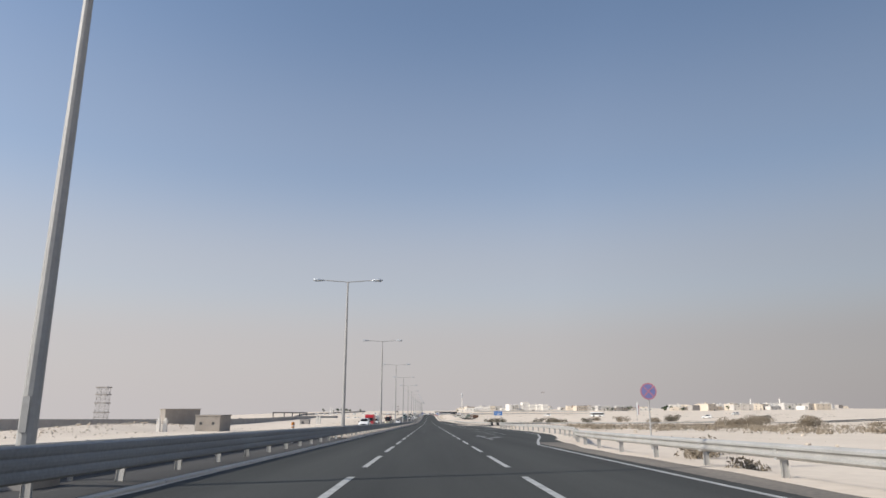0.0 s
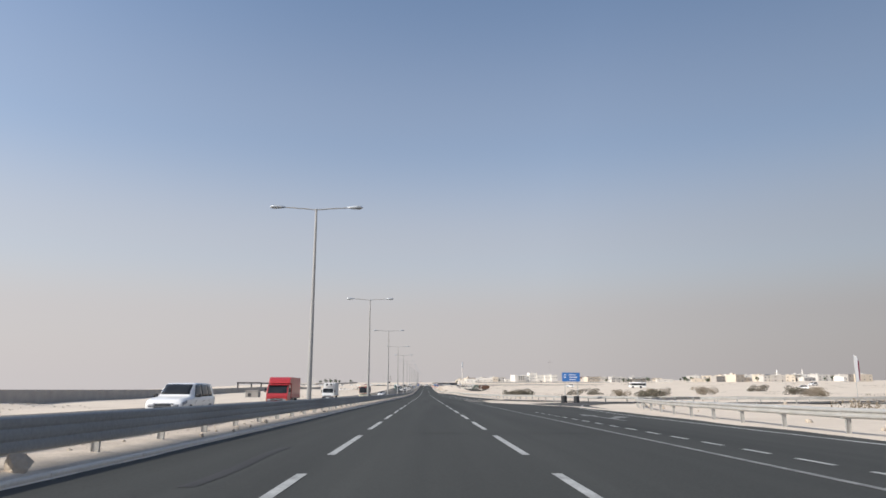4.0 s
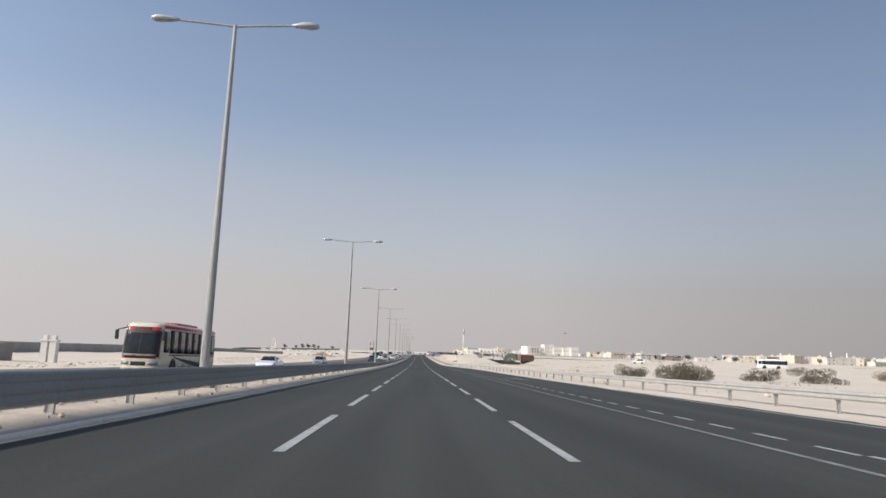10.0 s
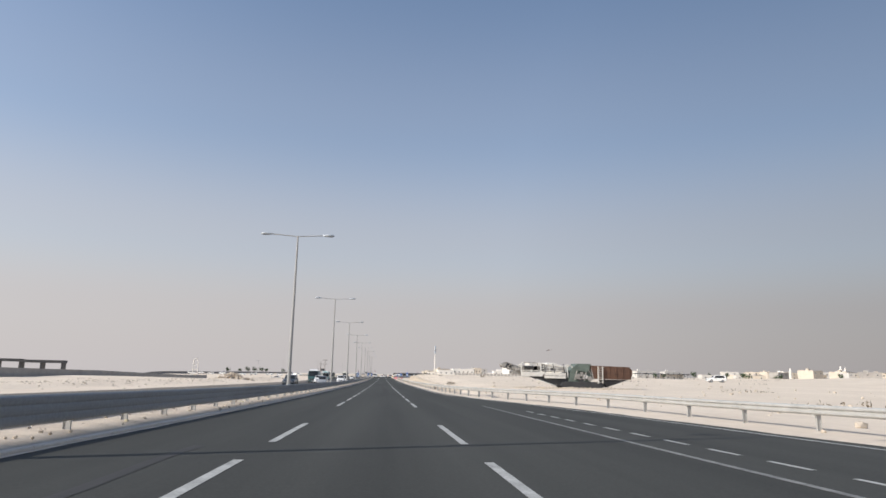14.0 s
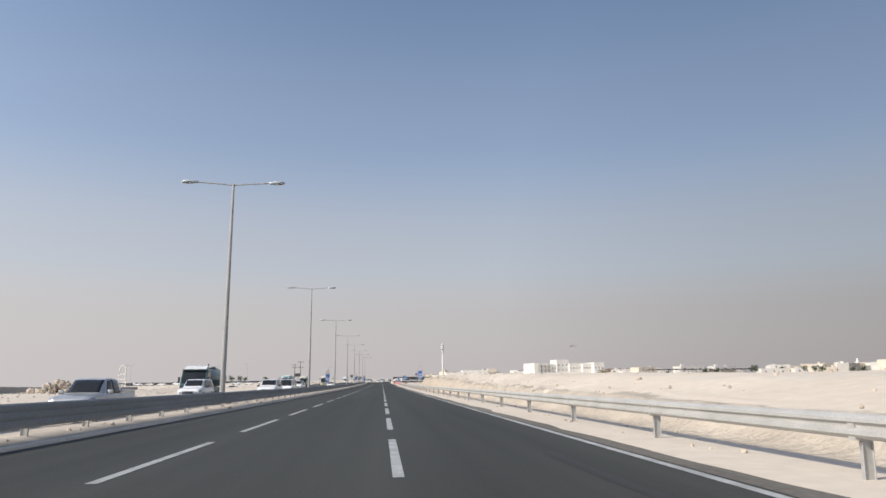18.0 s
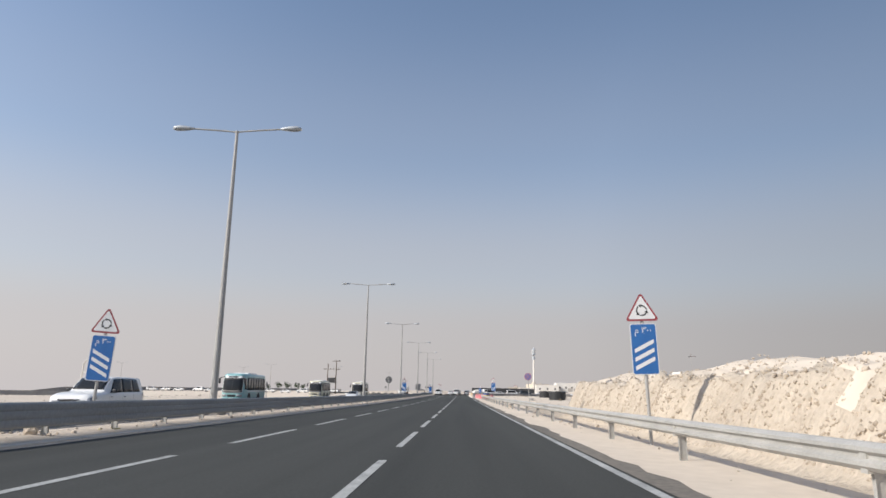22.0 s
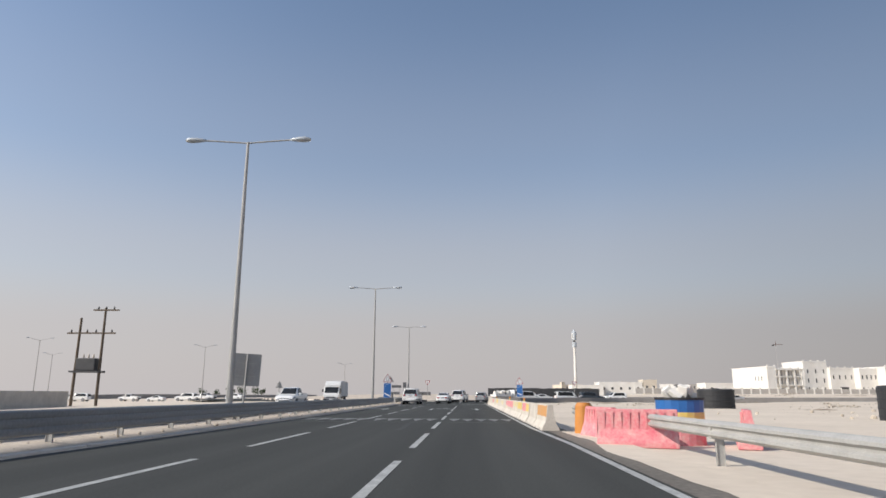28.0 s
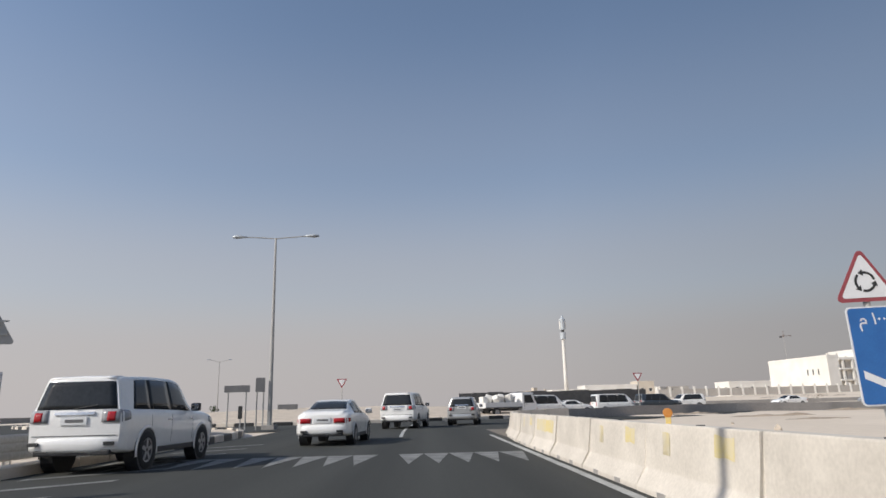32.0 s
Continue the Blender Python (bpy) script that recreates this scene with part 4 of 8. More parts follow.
for (x0, y0), (x1, y1) in zip(line, line[1:]):
    y = y0
    turn = -math.degrees(math.atan2(x1 - x0, y1 - y0))
    paint = next((v for k, v in PAINTED.items() if abs(k - y) < 0.5), None)
    words = {None: ", bare", "orange": ", its upper face painted orange", "split": " painted half red and half yellow", "faint": " with a faint yellow upper face", "pale": " with a pale yellow patch", "red": ", its upper face painted red", "mixed": " painted red above and yellow below", "yellow": ", its upper face painted yellow", "worn": " with worn yellow paint"}[paint]
    t = empty("concrete_barrier", pose(x0, y0, -0.015 + random.uniform(-0.01, 0.01), 0, 0, turn + random.uniform(-0.6, 0.6)) @ Matrix.Diagonal((1, math.hypot(x1 - x0, y1 - y0) / 3.1, 1, 1)), label="dusty pale concrete barrier block" + words, category="barrier", group="concrete barriers beside the lane")
    share("block", JERSEY, t, pose(0, 0, 0))
    for v in (0.75, 2.0):
        share("forklift_slot", SLOT, t, pose(0, v, 0))
    share("lifting_eye", EYELET, t, pose(0, 1.5, 0.868))
    for q in BAND.get(paint, ()):
        share("painted_band", q, t, pose(0, 0, 0))


def lathe(profile, n=20):
    bm = bmesh.new()
    rings = [[bm.verts.new((r * math.cos(2 * math.pi * k / n), r * math.sin(2 * math.pi * k / n), z)) for k in range(n)] for r, z in profile]
    for a, b in zip(rings, rings[1:]):
        for k in range(n):
            bm.faces.new((a[k], a[(k + 1) % n], b[(k + 1) % n], b[k]))
    bm.faces.new(rings[0][::-1])
    bm.faces.new(rings[-1])
    return bm


t = empty("barrel", pose(8.62, 711.5, -0.1), label="big traffic barrel striped blue, yellow and red", category="barrel")
part("red_band", lathe(((0.60, 0), (0.61, 0.02), (0.60, 0.40))), RED_FADED, t, smooth=False)
part("yellow_band", lathe(((0.605, 0.40), (0.605, 0.85))), YELLOW, t)
part("blue_band", lathe(((0.60, 0.85), (0.61, 1.14), (0.60, 1.2))), BLUE, t)
part("rim", lathe(((0.63, 1.16), (0.63, 1.22), (0.55, 1.22))), BLACK_PLASTIC, t)
bm = bmesh.new()
for k in range(9):
    a = k * 2.4
    m = pose(0.27 * math.cos(a), 0.27 * math.sin(a), 1.27 + 0.05 * (k % 3), k * 20, k * 31, k * 47)
    box(bm, -0.17, 0.17, -0.13, 0.13, -0.07, 0.07, m, bevel=0.03)
part("sandbags", bm, WHITE, t, "pale sandbags on top")


def water_barrier(m, label):
    """A ribbed plastic barrier with a sloping foot."""
    t = empty("plastic_barrier", m, label=label, category="barrier", group="plastic barriers")
    bm = bmesh.new()
    prism(bm, ((-0.27, 0.0), (-0.27, 0.12), (-0.12, 0.42), (-0.08, 0.9), (0.08, 0.9), (0.12, 0.42), (0.27, 0.12), (0.27, 0.0)), "y", 0, 1.9, bevel=0.03)
    bmesh.ops.recalc_face_normals(bm, faces=bm.faces[:])
    part("body", bm, RED_FADED, t)
    for k in range(9):
        part("rib", boxed(-0.125, -0.105, 0.1 + k * 0.2, 0.17 + k * 0.2, 0.32, 0.84, 0.008), RED_FADED, t)
    return t


water_barrier(pose(7.1, 712.4, -0.06, 0, 0, 12), "faded red ribbed plastic barrier")
water_barrier(pose(8.1, 710.0, -0.06, 0, 0, 75), "faded red plastic barrier turned across")
water_barrier(pose(9.6, 709.6, -0.06, 0, 0, -20), "dusty dark red plastic barrier")
t = empty("barrel", pose(6.7, 715.0, -0.06), label="small orange and white barrel", category="barrel")
part("drum", lathe(((0.28, 0), (0.3, 0.05), (0.26, 0.9), (0.2, 1.0))), ORANGE, t)


def warning_lamp(m):
    """A round orange warning lamp on a short stem."""
    t = empty("warning_lamp", m, label="round orange warning lamp on a barrier", category="warning lamp", group="warning lamps on the barriers")
    part("stem", boxed(-0.05, 0.05, -0.03, 0.03, 0, 0.14, 0.01), YELLOW, t)
    bm = lathe(((0.05, -0.035), (0.085, -0.03), (0.09, 0.0), (0.085, 0.03), (0.05, 0.035)), 18)
    bmesh.ops.transform(bm, matrix=pose(0, 0, 0.21, 90, 0, 0), verts=bm.verts[:])
    part("lens", bm, ORANGE, t, smooth=False)
    return t


lp = warning_lamp(pose(5.83, 738.4, 0.845) @ Matrix.Scale(0.82, 4))
for y in (727.0, 759.5, 771.8):
    copy_thing(lp, pose(5.83, y, 0.845, 0, 0, 20 * math.sin(y)) @ Matrix.Scale(0.82, 4))


far_line = [27 + 3.1 * k for k in range(22)]
for k, y in enumerate(far_line):
    if 58.5 < y < 61.2 or 70.5 < y < 72.8:
        continue
    t = empty("concrete_barrier", pose(-10.6, y, drop(y) + 0.0, 0, 0, random.uniform(-0.8, 0.8)), label="weathered concrete barrier block at the edge of the opposite lanes", category="barrier", group="concrete barriers in the opposite lanes")
    share("block", JERSEY, t, pose(0, 0, 0))
    for v in (0.75, 2.0):
        share("forklift_slot", SLOT, t, pose(0, v, 0))
    share("lifting_eye", EYELET, t, pose(0, 1.5, 0.868))
for x, y, z in ((-7.48, 56.5, 0.0), (-6.95, 33.0, -0.55)):
    t = empty("marker_post", pose(x, y, 0.02), label="short orange marker post with a white band in the median", category="post", group="orange marker posts")
    part("stem", tubed((0, 0, -0.1), (0, 0, 0.75 + z), 0.05), ZINC, t)
    part("head", lathe(((0.05, 0.76 + z), (0.09, 0.79 + z), (0.09, 1.04 + z), (0.05, 1.07 + z)), 14), ORANGE, t)
    part("white_band", lathe(((0.093, 0.84 + z), (0.093, 0.90 + z)), 14), SIGN_WHITE, t)


# ---- black water tanks and blocks on the sand ----
def tank(m, r, h):
    t = empty("water_tank", m, label="wide round black plastic tank standing on the sand", category="tank", group="black tanks")
    part("body", lathe(((r * 0.97, 0), (r, 0.04), (r, h - 0.12), (r * 0.97, h - 0.03), (r * 0.90, h)), 36), BLACK_PLASTIC, t, smooth=False)
    for z in (0.3, 0.75, 1.2, 1.65):
        if z < h - 0.2:
            part("rib", lathe(((r, z - 0.05), (r + 0.03, z - 0.03), (r + 0.03, z + 0.03), (r, z + 0.05)), 36), BLACK_PLASTIC, t)
    part("lid", lathe(((0.35, h - 0.01), (0.35, h + 0.06), (0.28, h + 0.09)), 18), BLACK_PLASTIC, t)
    return t


for x, y, r, h in ((27.8, 762, 1.75, 1.9), (24.4, 714, 1.75, 1.9), (27.2, 731, 1.7, 1.95)):
    tank(pose(x, y, ground_z(x, y) - 0.05), r, h)
for k in range(5):
    x, y = 17.0 + 0.2 * k, 696.5 + k * 2.3
    tagged(part("kerb_block", boxed(-0.25, 0.25, -1.1, 1.1, 0, 0.42, 0.03), GREY_CONCRETE, at=pose(x, y, ground_z(x, y) - 0.02, 0, 0, random.uniform(-4, 4))), "grey concrete kerb block lying on the sand", "block", group="kerb blocks on the sand")
for x, y, r in ((-6.5, 653.1, 3), (-6.35, 677.2, 0)):
    t = tagged(part("footing_block", boxed(-0.38, 0.38, -0.4, 0.4, 0, 0.5, 0.04), CONCRETE, at=pose(x, y, 0.05, 0, 0, r)), "concrete footing block in the median", "block", group="footing blocks")
for x, y in ((16.6, 200.2), (18.2, 200.6)):
    t = empty("drum", pose(x, y, ground_z(x, y) - 0.02), label="black drum at the slip road", category="drum", group="black drums")
    part("body", lathe(((0.34, 0), (0.35, 0.1), (0.35, 0.3), (0.36, 0.33), (0.35, 0.36), (0.35, 0.85), (0.33, 0.9))), BLACK_PLASTIC, t)


# ---- vehicles ----
def patch(bm, quad, u0, u1, v0, v1, out=0.008, thick=0.01, mi=0):
    """A thin slab laid on part of a four-cornered face: corners lower left, lower right, upper right, upper left."""
    a, b, c, d = (Vector(p) for p in quad)
    n = (b - a).cross(d - a).normalized()
    def at(u, v, o):
        return a.lerp(b, u).lerp(d.lerp(c, u), v) + n * o
    f = [bm.verts.new(at(u, v, out)) for u, v in ((u0, v0), (u1, v0), (u1, v1), (u0, v1))]
    r = [bm.verts.new(at(u, v, out - thick)) for u, v in ((u0, v0), (u1, v0), (u1, v1), (u0, v1))]
    bm.faces.new(f).material_index = mi
    for i in range(4):
        bm.faces.new((f[i], r[i], r[(i + 1) % 4], f[(i + 1) % 4])).material_index = mi


def slab(quad, u0, u1, v0, v1, out=0.008, thick=0.02):
    bm = bmesh.new()
    patch(bm, quad, u0, u1, v0, v1, out, thick)
    bmesh.ops.recalc_face_normals(bm, faces=bm.faces[:])
    bm.normal_update()
    a, b, _, d = (Vector(p) for p in quad)
    n = (b - a).cross(d - a)
    big = max(bm.faces, key=lambda f: f.calc_area())
    if big.normal.dot(n) < 0:
        for f in bm.faces:
            f.normal_flip()
    return bm


def tyre_mesh(r, w):
    bm = bmesh.new()
    n = 22
    prof = ((r * 0.62, -w / 2), (r * 0.9, -w / 2), (r, -w / 2 + 0.03), (r, w / 2 - 0.03), (r * 0.9, w / 2), (r * 0.62, w / 2))
    rings = [[bm.verts.new((u, rr * math.cos(2 * math.pi * k / n), rr * math.sin(2 * math.pi * k / n))) for k in range(n)] for rr, u in prof]
    for a, b in zip(rings, rings[1:]):
        for k in range(n):
            bm.faces.new((a[k], b[k], b[(k + 1) % n], a[(k + 1) % n]))
    bmesh.ops.recalc_face_normals(bm, faces=bm.faces[:])
    return bm


def rim_mesh(r, w):
    bm = bmesh.new()
    n = 20
    for s in (-1, 1):
        c = bm.verts.new((s * (w / 2 - 0.05), 0, 0))
        o = [bm.verts.new((s * (w / 2 - 0.012), r * 0.64 * math.cos(2 * math.pi * k / n), r * 0.64 * math.sin(2 * math.pi * k / n))) for k in range(n)]
        for k in range(n):
            bm.faces.new((c, o[k], o[(k + 1) % n]))
    for s in (-1, 1):
        for k in range(5):
            a = 2 * math.pi * k / 5
            box(bm, -0.012, 0.012, -0.04, 0.04, 0.04, r * 0.6, pose(s * (w / 2 - 0.02), 0, 0, math.degrees(a), 0, 0))
    bmesh.ops.recalc_face_normals(bm, faces=bm.faces[:])
    return bm


WHEELS = {}


def wheel(t, x, y, r, w=0.24, rim=None):
    key = (r, w, rim)
    if key not in WHEELS:
        WHEELS[key] = (mesh_of(tyre_mesh(r, w), "wheel", RUBBER, True), mesh_of(rim_mesh(r, w), "rim", rim or ALLOY))
    ob = share("wheel", WHEELS[key][0], t, pose(x, y, r))
    share("rim", WHEELS[key][1], ob, pose(0, 0, 0))


def monotone(table, y):
    """Smooth curve through the rows of a table, column by column, that never overshoots."""
    ys = [r[0] for r in table]
    y = min(max(y, ys[0]), ys[-1])
    i = max(k for k in range(len(ys) - 1) if ys[k] <= y)
    h = ys[i + 1] - ys[i]
    t = (y - ys[i]) / h
    out = []
    for c in range(1, len(table[0])):
        v = [r[c] for r in table]
        d = [(v[k + 1] - v[k]) / (ys[k + 1] - ys[k]) for k in range(len(ys) - 1)]

        def steep(k):
            if k == 0 or k == len(ys) - 1:
                return d[0] if k == 0 else d[-1]
            return 0.0 if d[k - 1] * d[k] <= 0 else 2 * d[k - 1] * d[k] / (d[k - 1] + d[k])
        a, b = steep(i), steep(i + 1)
        out.append((1 + 2 * t) * (1 - t) ** 2 * v[i] + t * (1 - t) ** 2 * h * a + t * t * (3 - 2 * t) * v[i + 1] + t * t * (t - 1) * h * b)
    return out


CARS = {
    # stations from tail to nose: y, sill, belt, top, half width, half width at the roof's edge
    "suv": dict(st=((-2.50, 0.47, 1.20, 1.855, 0.90, 0.72), (-2.44, 0.43, 1.21, 1.885, 0.945, 0.755), (-2.30, 0.40, 1.22, 1.905, 0.97, 0.77), (-1.9, 0.38, 1.21, 1.915, 0.985, 0.78), (-1.0, 0.38, 1.20, 1.94, 0.99, 0.785), (0.0, 0.38, 1.18, 1.93, 0.99, 0.78), (0.42, 0.38, 1.165, 1.875, 0.99, 0.765),
                    (0.95, 0.38, 1.15, 1.50, 0.99, 0.79), (1.22, 0.38, 1.14, 1.245, 0.985, 0.85), (1.5, 0.39, 1.12, 1.21, 0.98, 0.86), (2.1, 0.42, 1.08, 1.155, 0.965, 0.84), (2.42, 0.46, 1.0, 1.08, 0.92, 0.79), (2.50, 0.50, 0.95, 1.01, 0.88, 0.74), (2.54, 0.56, 0.86, 0.91, 0.82, 0.66)),
                rake=0.20, reach=-1.2, r=0.40, axles=(-1.48, 1.53), panes=((-2.08, -1.94, -1.335, -1.315), (-1.315, -1.295, -0.30, -0.32), (-0.28, -0.30, 0.86, 0.40)), screen=(1.10, 0.50), tail=None, doors=(-1.30, -0.28, 0.92)),
    "sedan": dict(st=((-2.30, 0.40, 0.86, 0.96, 0.72, 0.60), (-2.26, 0.36, 0.92, 1.03, 0.79, 0.65), (-2.12, 0.32, 0.97, 1.085, 0.85, 0.70), (-1.85, 0.30, 0.98, 1.105, 0.875, 0.72), (-1.62, 0.29, 0.98, 1.13, 0.88, 0.70), (-1.2, 0.28, 0.975, 1.30, 0.89, 0.63), (-0.8, 0.28, 0.97, 1.405, 0.89, 0.60), (-0.3, 0.28, 0.965, 1.455, 0.89, 0.61), (0.15, 0.28, 0.96, 1.44, 0.89, 0.61), (0.6, 0.28, 0.95, 1.31, 0.89, 0.64),
                      (1.05, 0.28, 0.93, 1.06, 0.89, 0.72), (1.3, 0.28, 0.91, 0.985, 0.885, 0.75), (1.8, 0.29, 0.85, 0.91, 0.86, 0.72), (2.12, 0.31, 0.75, 0.81, 0.81, 0.66), (2.27, 0.35, 0.66, 0.71, 0.73, 0.58), (2.31, 0.40, 0.58, 0.62, 0.66, 0.50)),
                  rake=0.0, reach=-2.2, r=0.325, axles=(-1.34, 1.40), panes=((-1.20, -0.86, -0.32, -0.34), (-0.24, -0.26, 0.78, 0.22)), screen=(1.10, 0.24), tail=(-1.58, -0.86), doors=(-1.10, -0.28, 0.80)),
    "pickup": dict(st=((-2.62, 0.58, 1.04, 1.08, 0.86, 0.78), (-2.57, 0.54, 1.07, 1.11, 0.90, 0.82), (-2.4, 0.52, 1.08, 1.13, 0.925, 0.84), (-1.1, 0.50, 1.08, 1.13, 0.93, 0.84), (-0.98, 0.48, 1.08, 1.17, 0.93, 0.78), (-0.90, 0.48, 1.08, 1.55, 0.93, 0.73), (-0.78, 0.48, 1.08, 1.73, 0.93, 0.70), (0.0, 0.48, 1.08, 1.79, 0.93, 0.71), (0.45, 0.48, 1.08, 1.74, 0.93, 0.70),
                       (0.95, 0.48, 1.07, 1.38, 0.93, 0.73), (1.22, 0.48, 1.06, 1.14, 0.925, 0.79), (1.5, 0.48, 1.04, 1.10, 0.92, 0.79), (2.0, 0.48, 1.0, 1.06, 0.90, 0.76), (2.38, 0.52, 0.93, 0.99, 0.86, 0.71), (2.48, 0.56, 0.86, 0.91, 0.81, 0.66), (2.53, 0.62, 0.76, 0.80, 0.74, 0.58)),
                   rake=0.0, reach=-2.4, r=0.38, axles=(-1.65, 1.55), panes=((-0.74, -0.70, 0.02, 0.0), (0.10, 0.08, 0.84, 0.46)), screen=(1.16, 0.54), tail=(-0.93, -0.80), doors=(-0.80, 0.06, 0.90)),
    "van": dict(st=((-2.34, 0.44, 1.12, 1.90, 0.80, 0.70), (-2.28, 0.40, 1.12, 1.96, 0.845, 0.755), (-2.1, 0.36, 1.11, 2.0, 0.87, 0.785), (-1.0, 0.34, 1.10, 2.02, 0.88, 0.79), (0.6, 0.34, 1.10, 2.015, 0.88, 0.79), (1.1, 0.34, 1.09, 1.97, 0.88, 0.78), (1.45, 0.34, 1.09, 1.80, 0.88, 0.765), (1.88, 0.35, 1.06, 1.38, 0.875, 0.765), (2.08, 0.36, 1.02, 1.14, 0.865, 0.78), (2.26, 0.38, 0.92, 1.0, 0.84, 0.75), (2.33, 0.42, 0.82, 0.88, 0.79, 0.68), (2.36, 0.48, 0.70, 0.74, 0.72, 0.60)),
                rake=0.07, reach=-1.4, r=0.33, axles=(-1.38, 1.52), panes=((-2.0, -1.98, -1.06, -1.06), (-0.98, -0.98, 0.16, 0.16), (0.24, 0.24, 1.46, 1.16)), screen=(2.02, 1.22), tail=None, doors=(-1.02, 0.20, 1.50)),
}
CARS["hatch"] = dict(CARS["suv"], st=tuple((a * 0.85, b * 0.85, c * 0.87, d * 0.86, e * 0.92, f * 0.88) for a, b, c, d, e, f in CARS["suv"]["st"]), reach=-1.0, r=0.34, axles=(-1.26, 1.30), panes=tuple(tuple(v * 0.85 for v in q) for q in CARS["suv"]["panes"]), screen=(0.986, 0.425), doors=(-1.10, -0.24, 0.78))


def car_section(k, y):
    """Half of the cross-section at y, from the sill over the side to the roof's middle."""
    zs, zb, zt, w, wr = monotone(k["st"], y)
    g = zt - zb
    ctrl = [(0.80 * w, zs), (0.945 * w, zs + 0.03), (0.975 * w, zs + 0.12), (0.995 * w, zs + 0.45 * (zb - zs)), (w, zs + 0.68 * (zb - zs)), (0.985 * w, zb - 0.06), (0.955 * w, zb)]
    rim = min(0.10, 0.45 * g)
    for u in (0.35, 0.75):
        ctrl.append((0.955 * w + (wr - 0.955 * w) * u, zb + (g - rim) * u))
    ctrl += [(wr, zb + g - rim), (wr * 0.95, zt - rim * 0.32), (wr * 0.84, zt - rim * 0.10), (wr * 0.5, zt - 0.008), (0.0, zt)]
    pts = [Vector((a, 0, b)) for a, b in ctrl]
    out = []
    for i in range(len(pts) - 1):
        a, b, c, d = pts[max(i - 1, 0)], pts[i], pts[i + 1], pts[min(i + 2, len(pts) - 1)]
        for t in (0.0, 0.5):
            out.append(0.5 * (2 * b + (c - a) * t + (2 * a - 5 * b + 4 * c - d) * t * t + (3 * b - a - 3 * c + d) * t ** 3))
    out.append(pts[-1])
    return [(p.x, p.z) for p in out]


def car_place(k, x, y, z):
    """The tail leans forward above the belt."""
    lean = k["rake"] * max(0.0, z - 1.1) * (1 - ease(k["st"][0][0], k["reach"], y))
    return Vector((x, y + lean, z))


def side_point(k, y, z):
    sec = car_section(k, y)
    for (xa, za), (xb, zb) in zip(sec[4:], sec[5:]):
        if za <= z <= zb:
            return car_place(k, xa + (xb - xa) * (z - za) / max(1e-6, zb - za), y, z)
    return car_place(k, sec[-8][0], y, sec[-8][1])


def top_point(k, y, x):
    sec = car_section(k, y)
    ax = abs(x)
    for (xa, za), (xb, zb) in zip(sec[::-1], sec[-2::-1]):
        if xa <= ax <= xb:
            return car_place(k, x, y, za + (zb - za) * (ax - xa) / max(1e-6, xb - xa))
    return car_place(k, x, y, sec[-1][1])


def end_width(k, y, z):
    """Half width of the section at y and the height z."""
    sec = car_section(k, y)
    return max([xa + (xb - xa) * (z - za) / max(1e-6, zb - za) for (xa, za), (xb, zb) in zip(sec, sec[1:]) if za <= z <= zb] or [sec[0][0] if z < sec[0][1] else sec[-6][0]])


def tail_point(k, x, z):
    """The tail's face, a little rounded towards the sides."""
    y0 = k["st"][0][0]
    return car_place(k, x, y0 - 0.05 * (1 - min(1.6, (x / end_width(k, y0, z)) ** 2)), z)


def nose_point(k, x, z):
    y1 = k["st"][-1][0]
    return Vector((x, y1 + 0.06 * (1 - min(1.6, (x / end_width(k, y1, z)) ** 2)), z))


def sheet(f, nu, nv, out, off=0.008, thick=0.02):
    """A thin shell of points f(u, v), set off from the surface towards 'out'."""
    bm = bmesh.new()
    P = [[f(i / nu, j / nv) for i in range(nu + 1)] for j in range(nv + 1)]
    N = []
    for j in range(nv + 1):
        for i in range(nu + 1):
            a, b = P[j][min(i + 1, nu)] - P[j][max(i - 1, 0)], P[min(j + 1, nv)][i] - P[max(j - 1, 0)][i]
            n = a.cross(b)
            n = n.normalized() if n.length > 1e-9 else Vector(out)
            N.append(-n if n.dot(Vector(out)) < 0 else n)
    F = [bm.verts.new(P[j][i] + N[j * (nu + 1) + i] * off) for j in range(nv + 1) for i in range(nu + 1)]
    B = [bm.verts.new(P[j][i] + N[j * (nu + 1) + i] * (off - thick)) for j in range(nv + 1) for i in range(nu + 1)]
    w = nu + 1
    for j in range(nv):
        for i in range(nu):
            bm.faces.new((F[j * w + i], F[j * w + i + 1], F[(j + 1) * w + i + 1], F[(j + 1) * w + i]))
    ring = [i for i in range(w)] + [j * w + nu for j in range(1, nv + 1)] + [nv * w + i for i in range(nu - 1, -1, -1)] + [j * w for j in range(nv - 1, 0, -1)]
    for a, b in zip(ring, ring[1:] + ring[:1]):
        bm.faces.new((F[a], F[b], B[b], B[a]))
    bmesh.ops.recalc_face_normals(bm, faces=bm.faces[:])
    bm.normal_update()
    mid = bm.faces[0]
    if mid.normal.dot(Vector(out)) < 0:
        for q in bm.faces:
            q.normal_flip()
    return bm


def arch_lip(r0, r1, w):
    """A raised lip over a wheel, in the plane of the car's side."""
    bm = bmesh.new()
    rings = []
    for i in range(17):
        a = radians(-14 + 208 * i / 16)
        c, s = math.cos(a), math.sin(a)
        rings.append([bm.verts.new((x, r * c, r * s)) for x, r in ((0, r0), (w, r0 + 0.004), (w * 0.7, r1 - 0.01), (0, r1))])
    for a, b in zip(rings, rings[1:]):
        for i in range(4):
            bm.faces.new((a[i], a[(i + 1) % 4], b[(i + 1) % 4], b[i]))
    bm.faces.new(rings[0]), bm.faces.new(rings[-1])
    bmesh.ops.recalc_face_normals(bm, faces=bm.faces[:])
    return bm


BUILT = {}


